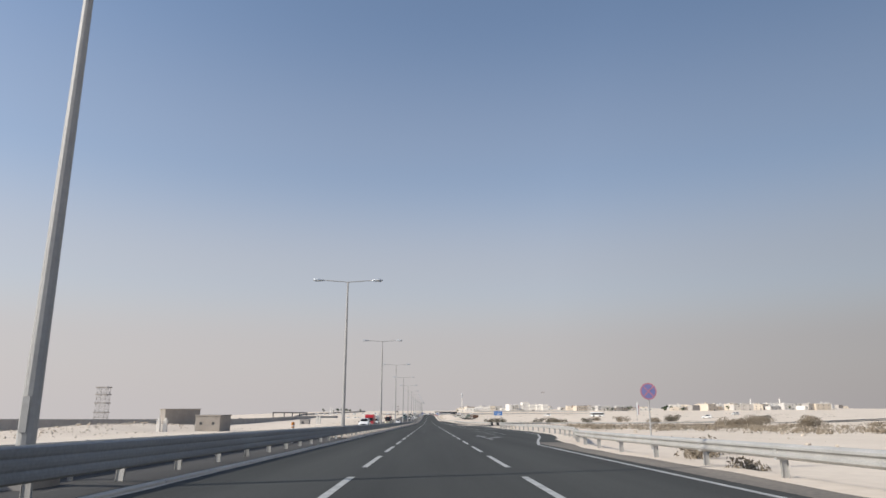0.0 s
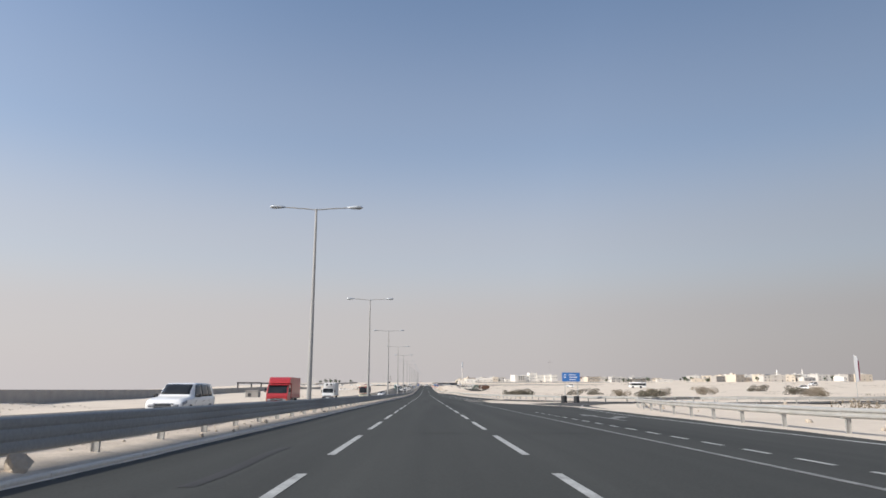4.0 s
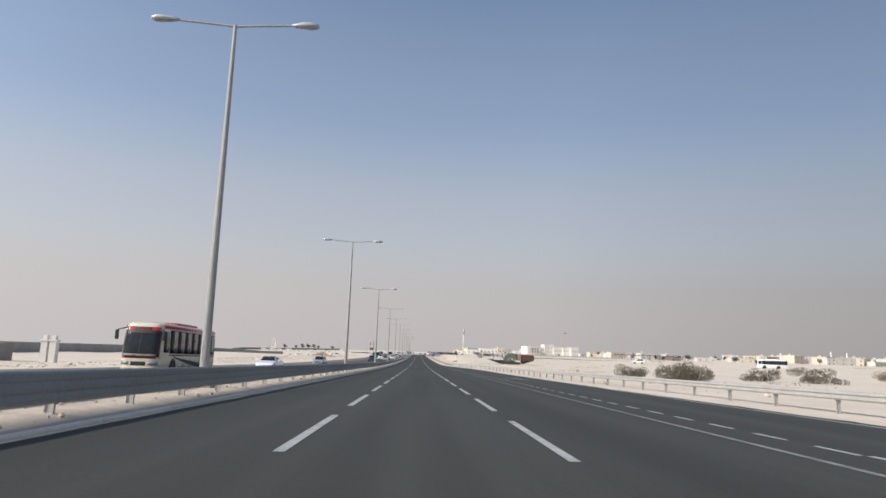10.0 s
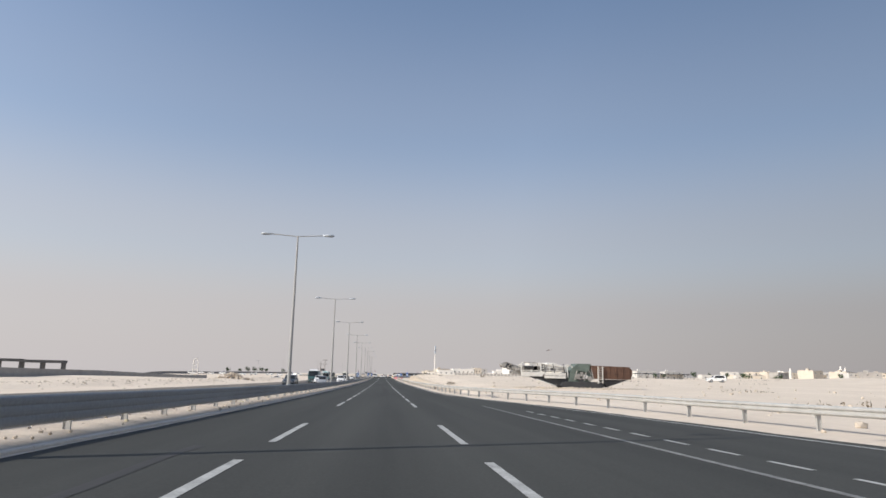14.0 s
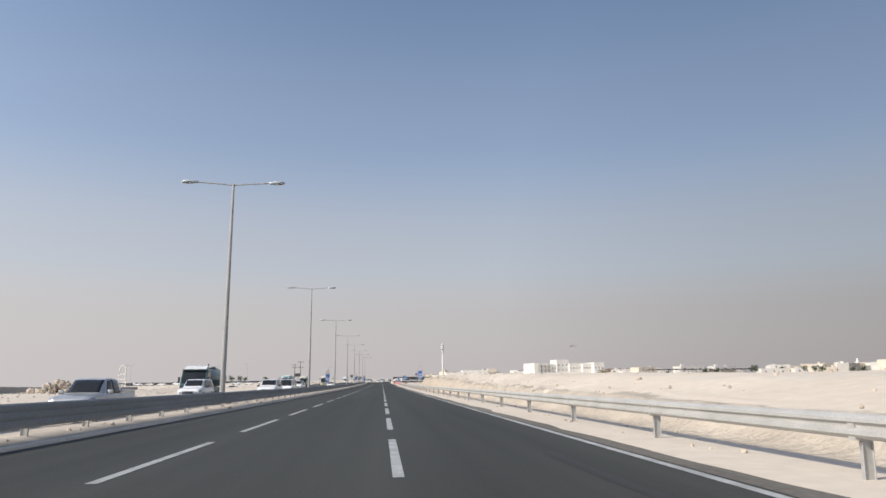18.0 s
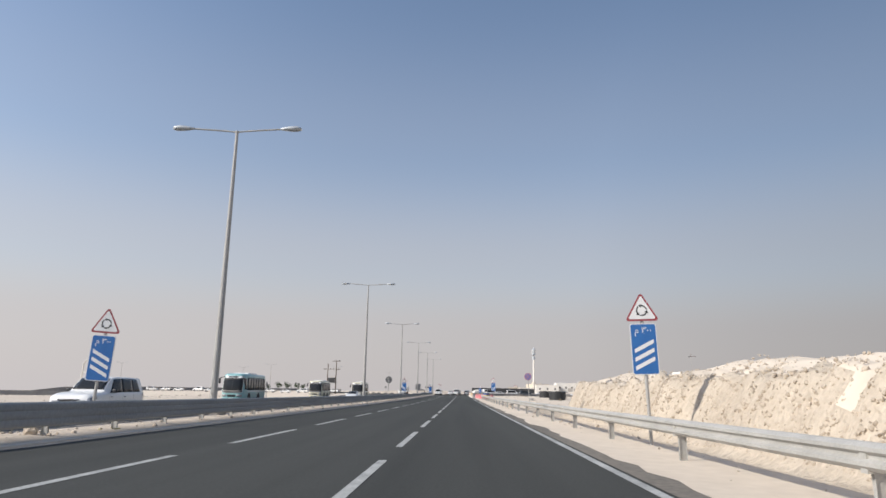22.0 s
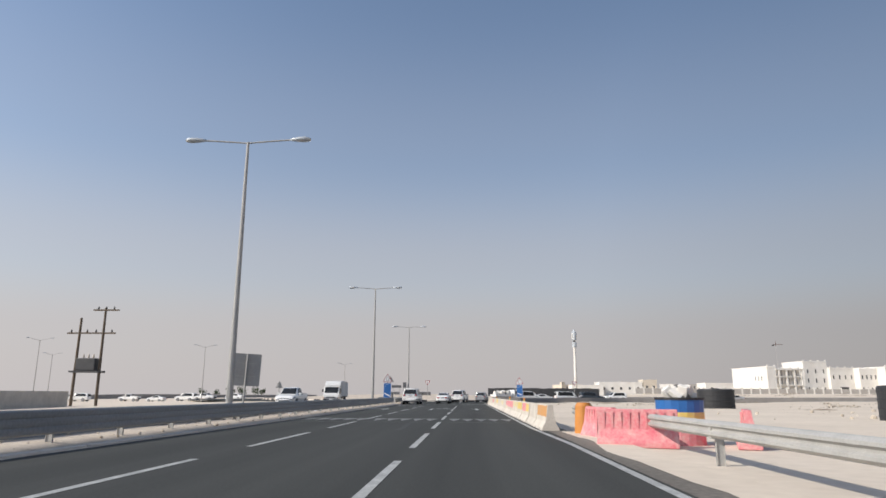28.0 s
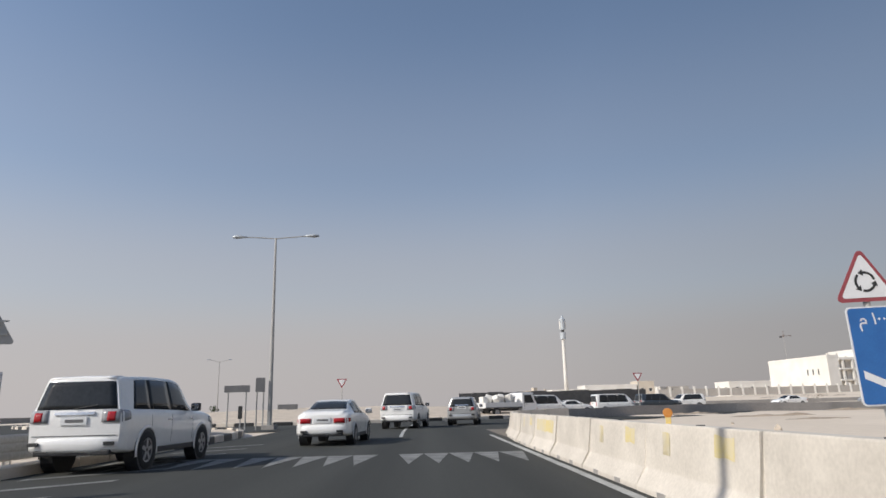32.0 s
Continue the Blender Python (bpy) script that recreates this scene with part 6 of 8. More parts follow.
def bus(m, paint, top, label, length=11.5, w=2.5, h=3.3, sweep_mark=None):
    """A coach with its front towards +y: rounded plan outlines stacked from skirt to roof."""
    t = empty("bus", m, label=label, category="bus", group="buses in the opposite lanes")
    yf, W = length / 2, w / 2

    def half(z):
        return W * (1 - 0.05 * max(0.0, (0.7 - z) / 0.4) ** 2 - 0.05 * max(0.0, (z - 1.4) / (h - 1.4)) ** 2)

    def front(x, z):
        q = min(1.0, abs(x) / half(z))
        return Vector((x, yf - 0.42 * max(0.0, (z - 1.0) / (h - 1.0)) ** 2.2 - 0.05 * max(0.0, (0.7 - z) / 0.4) - 0.10 * q ** 2 - 0.40 * q ** 7, z))

    def back(x, z):
        q = min(1.0, abs(x) / half(z))
        return Vector((x, -yf + 0.12 * max(0.0, (z - 1.2) / (h - 1.2)) ** 2 + 0.06 * q ** 2 + 0.22 * q ** 7, z))

    def side(q, y, z):
        return Vector((q * half(z), y, z))

    cross = [math.sin(math.pi / 2 * k / 10) for k in range(-10, 11)]
    levels = [0.32, 0.5, 0.7, 0.95, 1.2, 1.5, 1.9, 2.3, 2.65, h - 0.4, h - 0.28]
    bm = bmesh.new()
    rings = []
    for z in levels:
        rings.append([bm.verts.new(front(u * half(z), z)) for u in reversed(cross)] + [bm.verts.new(back(u * half(z), z)) for u in cross])
    zt = levels[-1]
    for k in range(1, 6):
        f = math.cos(k * math.pi / 11.5)
        z = zt + 0.28 * math.sin(k * math.pi / 10)
        inset = 0.42 * (1 - f)
        ring = []
        for u in reversed(cross):
            q = front(u * half(zt), zt)
            ring.append(bm.verts.new((q.x * (1 - inset / W), q.y - inset * 1.6, z)))
        for u in cross:
            q = back(u * half(zt), zt)
            ring.append(bm.verts.new((q.x * (1 - inset / W), q.y + inset, z)))
        rings.append(ring)
    n = len(rings[0])
    for ra, rb in zip(rings, rings[1:]):
        for k in range(n):
            bm.faces.new((ra[k], ra[(k + 1) % n], rb[(k + 1) % n], rb[k]))
    bm.faces.new(rings[0])
    bm.faces.new(rings[-1])
    bmesh.ops.recalc_face_normals(bm, faces=bm.faces[:])
    body = part("body", bm, paint, t, smooth=True)
    body.data.set_sharp_from_angle(angle=radians(40))

    def nose(name, x0, x1, z0, z1, off, material, parent=t, text=""):
        return part(name, sheet(lambda u, v: front(x0 + (x1 - x0) * u, z0 + (z1 - z0) * v), 14, 6, (0, 1, 0.2), off, 0.05), material, parent, text, smooth=True)

    def flank(name, q, y0, y1, z0, z1, off, material, text=""):
        return part(name, sheet(lambda u, v: side(q, y0 + (y1 - y0) * u, z0 + (z1 - z0) * v), 2, 5, (q, 0, 0.1), off, 0.03), material, t, text, smooth=True)

    nose("front_mask", -W * 0.93, W * 0.93, 1.02, h - 0.30, 0.006, top, text="pale surround of the windscreen")
    glass = nose("windscreen", -W * 0.90, W * 0.90, 1.12, h - 0.52, 0.014, GLASS_DARK)
    nose("windscreen_post", -0.02, 0.02, 1.12, h - 0.52, 0.018, BLACK_PLASTIC, glass)
    nose("dashboard_shelf", -W * 0.82, W * 0.82, 1.16, 1.30, 0.018, GREY_CONCRETE, glass)
    nose("sun_strip", -W * 0.86, W * 0.86, h - 0.72, h - 0.54, 0.018, BLACK_PLASTIC, glass)
    nose("destination_board", -0.55, 0.55, h - 0.47, h - 0.33, 0.012, BLACK_PLASTIC)
    nose("grille", -0.45, 0.45, 0.58, 0.82, 0.010, BLACK_PLASTIC)
    nose("bumper", -W * 0.94, W * 0.94, 0.30, 0.50, 0.05, paint)
    nose("number_plate", -0.25, 0.25, 0.36, 0.47, 0.06, SIGN_WHITE)
    bm = bmesh.new()
    box(bm, -W + 0.35, W - 0.35, -yf * 0.35, yf * 0.35, h - 0.02, h + 0.14, bevel=0.06)
    part("roof_unit", bm, CAR_WHITE if top is not CAR_RED else top, t, "air-conditioning unit on the roof")
    if top is CAR_RED:
        for q in (-1, 1):
            flank("roof_band", q, -yf + 0.3, yf - 0.75, h - 0.36, h - 0.16, 0.008, top, "maroon band under the roof")
    k = 7
    first, last = -yf + 0.32, yf - 1.75
    for q in (-1, 1):
        flank("window_band", q, first - 0.03, last + 0.03, 1.36, h - 0.42, 0.004, BLACK_PLASTIC)
        for i in range(k):
            a, b = first + (last - first) * i / k, first + (last - first) * (i + 1) / k - 0.035
            flank("side_pane", q, a, b, 1.42, h - 0.47, 0.012, GLASS_DARK)
        for y in (yf - 2.5, -yf + 2.9):
            bm = bmesh.new()
            tube(bm, (q * (W - 0.3), y, 0.5), (q * (W + 0.004), y, 0.5), 0.58, n=24)
            part("wheel_arch", bm, BLACK_PLASTIC, t)
            wheel(t, q * (W - 0.13), y, 0.48, 0.28)
        arm = part("mirror_arm", tubed((q * (W - 0.25), yf - 0.45, h - 0.35), (q * (W + 0.20), yf + 0.05, h - 0.55), 0.035), BLACK_PLASTIC, t)
        part("mirror", boxed(q * (W + 0.20) - 0.11, q * (W + 0.20) + 0.11, yf - 0.02, yf + 0.10, h - 1.15, h - 0.55, 0.05), BLACK_PLASTIC, t)
        part("headlight", sheet(lambda u, v: front(q * (W * 0.48 + W * 0.42 * u), 0.62 + 0.22 * v), 5, 2, (0, 1, 0), 0.02, 0.06), LENS_CLEAR, t, smooth=True)
        if q > 0:
            flank("door", q, yf - 1.62, yf - 0.78, 0.42, h - 0.5, 0.010, GLASS_DARK, "glazed entrance door")
        else:
            flank("driver_window", q, yf - 1.62, yf - 0.70, 1.42, h - 0.55, 0.010, GLASS_DARK)
        flank("stripe", q, -yf + 0.35, yf - 1.7, 1.22, 1.31, 0.006, top if top is not CAR_RED else BLACK_PLASTIC)
        for i in range(4):
            a = -yf + 3.8 + i * (length - 7.2) / 4
            flank("luggage_hatch", q, a, a + (length - 7.2) / 4 - 0.04, 0.45, 1.08, 0.005, paint)
        if sweep_mark:
            part("swoosh", sheet(lambda u, v: side(q, -yf + 0.9 + (length - 3.4) * u, 0.42 + 0.72 * u ** 2.2 + (0.06 + 0.30 * math.sin(math.pi * u) * (1 - 0.4 * u)) * v), 16, 2, (q, 0, 0), 0.010, 0.02), sweep_mark, t, "dark curved stripe along the side")
    part("rear_window", sheet(lambda u, v: back((2 * u - 1) * W * 0.8, 1.6 + (h - 2.15) * v), 10, 4, (0, -1, 0), 0.012, 0.04), GLASS_DARK, t, smooth=True)
    for q in (-1, 1):
        part("wiper", tubed(front(q * 0.10, 1.14) + Vector((0, 0.03, 0)), front(q * 0.85, 1.5) + Vector((0, 0.03, 0)), 0.014), BLACK_PLASTIC, t)
    return t


def oncoming(x, y):
    return pose(x, y, drop(y), 0, 0, 180)


# opposite lanes, in the order in which they are met
car("suv", oncoming(-12.9, 155.5), CAR_WHITE, "white off-road car with a dark grille in the opposite lanes", "cars in the opposite lanes")
lorry(oncoming(-14.8, 190), CAR_RED, CAR_RED, "red lorry with a red box body", 6.4, 2.95)
lorry(oncoming(-17.8, 246), CAR_WHITE, BOX_WHITE, "white refrigerated box lorry", 6.6, 3.15, fridge=True)
bus(oncoming(-17.6, 316), CREAM_PAINT, CAR_RED, "cream coach with maroon roof and dark swoosh in the opposite lanes", sweep_mark=BLACK_PLASTIC)
car("sedan", oncoming(-14.0, 331), CAR_WHITE, "white saloon in the opposite lanes", "cars in the opposite lanes")
car("hatch", oncoming(-16.3, 378.5), CAR_SILVER, "silver hatchback in the opposite lanes", "cars in the opposite lanes")
car("suv", oncoming(-14.5, 476.5), CAR_DARK, "dark blue off-road car in the opposite lanes", "cars in the opposite lanes")
car("pickup", oncoming(-11.4, 499.5), CAR_SILVER, "silver pickup in the opposite lanes", "cars in the opposite lanes")
lorry(oncoming(-17.0, 540.5), TEAL, TEAL, "dark teal tanker lorry in the opposite lanes", 9.4, big=True, tank_body=True)
car("suv", oncoming(-14.9, 529.5), CAR_WHITE, "white off-road car beside the tanker", "cars in the opposite lanes")
car("suv", oncoming(-10.4, 541.5), CAR_WHITE, "white off-road car in the opposite lanes", "cars in the opposite lanes")
car("van", oncoming(-10.4, 555), CAR_WHITE, "white van in the opposite lanes", "cars in the opposite lanes")
car("suv", oncoming(-14.1, 596.0), CAR_WHITE, "large white off-road car in the opposite lanes", "cars in the opposite lanes")
bus(oncoming(-22.7, 644), BUS_BLUE, CAR_WHITE, "pale blue coach in the opposite lanes", 9.0, 2.45, 3.2)
bus(oncoming(-24.2, 694), CREAM_PAINT, CAR_WHITE, "cream coach in the outer opposite lane", 8.5, 2.5, 3.2)
car("sedan", oncoming(-13.4, 667.5), CAR_WHITE, "white saloon in the opposite lanes", "cars in the opposite lanes")
bus(oncoming(-18.6, 709), CREAM_PAINT, CAR_WHITE, "cream and white coach in the opposite lanes", 8.5, 2.45, 3.2)
car("pickup", oncoming(-13.7, 757), CAR_WHITE, "white double-cab pickup in the opposite lanes", "cars in the opposite lanes")
lorry(oncoming(-15.6, 788.0), CAR_WHITE, BOX_WHITE, "white box lorry in the opposite lanes", 6.6, 2.95)
# ahead at the roundabout
car("suv", pose(-4.0, 779.4, 0, 0, 0, -3), CAR_WHITE, "large white off-road car with tinted windows, seen from behind", "cars at the roundabout")
car("sedan", pose(-0.3, 787.2, 0, 0, 0, -4), CAR_WHITE, "white saloon waiting before the roundabout", "cars at the roundabout")
car("suv", pose(1.75, 802.5, 0, 0, 0, -10), CAR_WHITE, "white off-road car turning at the roundabout", "cars at the roundabout")
car("hatch", pose(5.35, 806.4, 0, 0, 0, -8), CAR_SILVER, "silver hatchback at the roundabout", "cars at the roundabout")
car("van", pose(15.0, 833, 0, 0, 0, -70), CAR_WHITE, "white van turning off the roundabout", "cars at the roundabout")
car("sedan", pose(18.6, 835.5, 0, 0, 0, -75), CAR_WHITE, "white saloon in the queue", "cars at the roundabout")
car("van", pose(23.8, 838, 0, 0, 0, -78), CAR_WHITE, "white van in the queue", "cars at the roundabout")
car("suv", pose(29.3, 839.2, 0, 0, 0, -78), CAR_DARK, "dark off-road car in the queue", "cars at the roundabout")
car("suv", pose(37, 851, 0, 0, 0, 100), CAR_WHITE, "white car on the side road", "cars at the roundabout")
car("sedan", pose(52, 853, 0, 0, 0, 100), CAR_WHITE, "white saloon on the side road", "cars at the roundabout")
car("sedan", pose(66, 856, 0, 0, 0, 95), CAR_SILVER, "silver saloon on the side road", "cars at the roundabout")
t = lorry(pose(10.6, 828, 0, 0, 0, -62), CAR_WHITE, BOX_WHITE, "white flatbed lorry with a pale load", 6.0, 1.35)
for k in range(7):
    m = pose(random.uniform(-0.6, 0.6), -2.4 + k * 0.5, 1.62 + 0.1 * (k % 2), k * 33, k * 21, k * 57)
    part("load_bag", boxed(-0.35, 0.35, -0.3, 0.3, -0.28, 0.28, 0.1, m), WHITE, t, "pale wrapped load")
# far parked cars on the left
BUILT.clear()
CARPARK = [car(k, pose(x, 740, ground_z(x, 740), 0, 0, 90), paint, label, "parked cars") for k, x, paint, label in (("suv", -58, CAR_WHITE, "white off-road car parked on the sand"), ("sedan", -66, CAR_WHITE, "white saloon parked on the sand"), ("pickup", -74, CAR_WHITE, "white pickup parked on the sand"))]
FINE = ("arch_lip", "door_seam", "mirror_glass", "reflector", "plate_bar", "rear_wiper", "tailgate_seam", "tailgate_trim", "grille_bar", "side_lamp", "tail_lens", "door_handle", "sill", "rear_skirt", "number_plate", "lower_grille", "wheel_arch")
for t in CARPARK:
    for ob in [q for q in t.children_recursive if q.name.split(".")[0] in FINE]:
        bpy.data.objects.remove(ob)
for k in range(11):
    x, y = -62 - 7.5 * k - random.uniform(0, 4), 752 + random.uniform(-9, 9)
    copy_thing(CARPARK[k % 3], pose(x, y, ground_z(x, y), 0, 0, random.choice((80, 90, 265, 275))))
for k in range(12):
    x, y = -48 - 8.0 * k - random.uniform(0, 4), 848 + 1.5 * k + random.uniform(-7, 7)
    copy_thing(CARPARK[(k + 1) % 3], pose(x, y, ground_z(x, y), 0, 0, random.choice((75, 85, 92, 262, 270))))
for x, y, a in ((150, 384, 60), (92, 545, 80), (205, 470, 110), (176, 700, 30), (190, 702, 200)):
    copy_thing(CARPARK[0], pose(x, y, ground_z(x, y), 0, 0, a))
bus(pose(115, 482, ground_z(115, 482), 0, 0, 70), CAR_WHITE, BOX_WHITE, "white bus on the far track", 9.5, 2.4, 3.0)

# ---- the roundabout ----
RC, RR = (-9.0, 852.0), 50.0
bm = bmesh.new()
n = 72
c0 = [bm.verts.new((RC[0] + RR * math.cos(2 * math.pi * k / n), RC[1] + RR * math.sin(2 * math.pi * k / n), -0.03)) for k in range(n)]
bm.faces.new(c0)
tagged(part("road", bm, ASPHALT), "dark asphalt ring of the roundabout", "road", kind="structure")
bm = bmesh.new()
R2 = 35.0
rings = []
for r, z in ((R2, -0.05), (R2, 0.14), (R2 - 0.2, 0.15), (R2 - 6, 0.45), (R2 - 18, 1.0), (R2 - 30, 1.3)):
    rings.append([bm.verts.new((RC[0] + r * math.cos(2 * math.pi * k / n), RC[1] + r * math.sin(2 * math.pi * k / n), z + (0.15 * noise.noise((k * 0.4, r * 0.2, 0)) if z > 0.3 else 0))) for k in range(n)])
for a, b in zip(rings, rings[1:]):
    for k in range(n):
        bm.faces.new((a[k], a[(k + 1) % n], b[(k + 1) % n], b[k]))
bm.faces.new(rings[-1])
island = tagged(part("roundabout_island", bm, SAND_MEDIAN), "sandy central island of the roundabout", "island", kind="structure")
bm = bmesh.new()
prism(bm, ((-0.12, -0.05), (0.12, -0.05), (0.12, 0.2), (0.08, 0.24), (-0.12, 0.24)), "y", -0.72, 0.72)
bmesh.ops.recalc_face_normals(bm, faces=bm.faces[:])
KB = {True: mesh_of(bm.copy(), "kerb_stone", SIGN_BLACK), False: mesh_of(bm, "kerb_stone", KERB)}
for k in range(146):
    a = 2 * math.pi * k / 146
    share("kerb_stone", KB[k % 2 == 0], island, pose(RC[0] + (R2 + 0.05) * math.cos(a), RC[1] + (R2 + 0.05) * math.sin(a), 0, 0, 0, math.degrees(a)))
# the tip of the median
bm = bmesh.new()
prism(bm, ((-5.2, 776), (-5.3, 789), (-6.2, 797), (-8.8, 803.5), (-10.6, 803.5), (-10.4, 797), (-8.3, 788), (-8.2, 776)), "z", -0.05, 0.14)
bmesh.ops.recalc_face_normals(bm, faces=bm.faces[:])
tagged(part("median", bm, SAND_MEDIAN), "sandy tip of the median at the roundabout", "median", kind="structure")
tip = smooth_line(((-5.25, 777), (-5.35, 789), (-6.2, 797), (-8.8, 803.4), (-10.5, 803.4)))
tipk = empty("kerb", label="black and white kerb stones round the tip of the median", category="kerb")
for i, (p, tv, nv) in enumerate(along(tip, 1.5)):
    share("kerb_stone", KB[i % 2 == 0 and p.y > 781], tipk, pose(p.x, p.y, 0, 0, 0, math.degrees(math.atan2(tv.y, tv.x)) - 90))
guardrail([(p[0], p[1], 0.02) for p in smooth_line(((-6.03, 776), (-6.1, 784), (-6.8, 792), (-8.2, 797), (-9.6, 797.5), (-10.2, 794)))], 2.0, -1, "curved end of the median guardrail", top=0.76, steel=ZINC_DARK, thrie=True)
# road round to the right and its low wall
side = smooth_line(((6, 806), (11, 818), (22, 829), (40, 837), (80, 843), (150, 846), (260, 850)))
al = along([(p[0], p[1], 0) for p in side])
strip("road", [tuple(p + nv * 9) for p, _, nv in al], [tuple(p - nv * 5.5) for p, _, nv in al], -0.045, ASPHALT_OLD, "asphalt side road turning off the roundabout")
wall_line = smooth_line(((9.6, 806), (13.5, 815), (22, 822.5), (40, 829.5), (80, 835), (150, 838), (260, 841)))
guardrail([(p[0], p[1], ground_z(*p[:2]) + 0.03) for p in wall_line[:32]], 3.0, 1, "dark guardrail along the road off the roundabout", steel=ZINC_DARK)
bm = bmesh.new()
sweep(bm, [(p[0] + 0.35, p[1] - 0.55, ground_z(*p[:2])) for p in wall_line], ((0.14, -0.3), (0.10, 0.78), (-0.10, 0.78), (-0.14, -0.3)), closed=True)
bmesh.ops.recalc_face_normals(bm, faces=bm.faces[:])
tagged(part("parapet", bm, GREY_CONCRETE), "low grey concrete wall along the road off the roundabout", "wall", kind="structure")
bm = bmesh.new()
sweep(bm, smooth_line(((14, 862), (30, 858), (60, 860), (120, 864), (240, 868))), ((0.2, -0.2), (0.2, 0.95), (-0.2, 0.95), (-0.2, -0.2)), closed=True)
bmesh.ops.recalc_face_normals(bm, faces=bm.faces[:])
tagged(part("parapet", bm, GREY_CONCRETE), "long low grey concrete parapet of the far road", "wall", kind="structure")
fence = empty("fence", pose(0, 861, 0), label="long dark sheet-metal fence beyond the roundabout", category="fence")
for k in range(13):
    part("fence_panel", boxed(8.05 + 2.1 * k, 10.1 + 2.1 * k, -0.03, 0.03, 0.2, 2.85 + 0.06 * (k % 3)), DARK_STEEL, fence)
    part("fence_post", boxed(7.95 + 2.1 * k, 8.05 + 2.1 * k, -0.06, 0.06, -0.3, 3.0), DARK_STEEL, fence)
line_mark(smooth_line(((1.83, 790), (1.84, 802), (2.85, 819), (5.5, 829), (12, 838), (25, 844))), 0.14, road, PAINT, label="curving lane line")
# hatched nose before the median tip
bm = bmesh.new()
for k in range(11):
    y = 762 + k * 2.3
    mark_quad(bm, -4.95 + 0.05 * k, -2.6 - 0.02 * k, y, y + 0.35, skew=0.0)
for v in bm.verts:
    v.co.y += (v.co.x + 4.9) * 0.9
part("hatching", bm, PAINT_OLD, road, "worn white slanting bars beside the median")


# ---- buildings ----
def building(x, y, w, d, h, material, label, floors=1, group="", bays=None, parapet=0.5, turn=0.0, extras=True, pane=None, merlons=0, sides=True):
    z = ground_z(x, y) - 0.3
    t = empty("building", pose(x, y, z, 0, 0, turn), label=label, category="building", group=group)
    part("shell", boxed(-w / 2, w / 2, -d / 2, d / 2, 0, h), material, t)
    bm = bmesh.new()
    for a, b, c, e in ((-w / 2 - 0.06, w / 2 + 0.06, -d / 2 - 0.06, -d / 2 + 0.2), (-w / 2 - 0.06, w / 2 + 0.06, d / 2 - 0.2, d / 2 + 0.06), (-w / 2 - 0.06, -w / 2 + 0.2, -d / 2 + 0.2, d / 2 - 0.2), (w / 2 - 0.2, w / 2 + 0.06, -d / 2 + 0.2, d / 2 - 0.2)):
        box(bm, a, b, c, e, h - 0.02, h + parapet)
    part("parapet", bm, material, t)
    bays = bays or max(2, int(w / 3.2))
    fh = h / floors
    for f in range(floors):
        for k in range(bays):
            u = -w / 2 + (k + 0.5) * w / bays
            if f == 0 and k == bays // 2 and extras:
                part("door", boxed(u - 0.6, u + 0.6, -d / 2 - 0.04, -d / 2 + 0.02, 0.3, 2.5), DARK, t)
                continue
            share("window", pane or WIN, t, pose(u, -d / 2, f * fh + fh * 0.55))
        for k in range(max(1, int(d / 4)) if sides else 0):
            v = -d / 2 + (k + 0.5) * d / max(1, int(d / 4))
            share("window", pane or WIN, t, pose(-w / 2, v, f * fh + fh * 0.55, 0, 0, -90))
    for k in range(merlons):
        u = -w / 2 + 0.3 + (w - 0.6) * k / max(1, merlons - 1)
        part("merlon", boxed(u - 0.22, u + 0.22, -d / 2 - 0.05, -d / 2 + 0.2, h + parapet - 0.02, h + parapet + 0.55, 0.02), material, t)
    if extras:
        part("roof_tank", lathe(((0.6, h), (0.62, h + 0.1), (0.62, h + 1.2), (0.4, h + 1.35)), 10), material, t, at=pose(w * 0.25, d * 0.1, 0))
        part("stair_house", boxed(-w * 0.32, -w * 0.32 + 2.4, -1.2, 1.2, h, h + 2.2), material, t)
    return t


bm = bmesh.new()
box(bm, -0.55, 0.55, -0.03, 0.02, -0.65, 0.65)
for a, b, c, e in ((-0.62, 0.62, -0.72, -0.65), (-0.62, 0.62, 0.65, 0.72), (-0.62, -0.55, -0.65, 0.65), (0.55, 0.62, -0.65, 0.65)):
    box(bm, a, b, -0.06, 0.02, c, e, mi=1)
WIN = mesh_of(bm, "window", (DARK, WHITE))

bm = bmesh.new()
box(bm, -0.26, 0.26, -0.03, 0.02, -0.75, 0.75)
for a, b, c, e in ((-0.32, 0.32, -0.82, -0.75), (-0.32, 0.32, 0.75, 0.86), (-0.32, -0.26, -0.75, 0.75), (0.26, 0.32, -0.75, 0.75)):
    box(bm, a, b, -0.07, 0.02, c, e, mi=1)
SLIM = mesh_of(bm, "window", (DARK, WHITE))

# the white school beyond the roundabout: two wings, a centre tower and a loggia
SCHOOL_Z = ground_z(128, 942) - 0.3
school = empty("school_building", pose(109.3, 936.0, SCHOOL_Z, 0, 0, 5), label="long white two-storey school with a raised centre and a loggia", category="school")


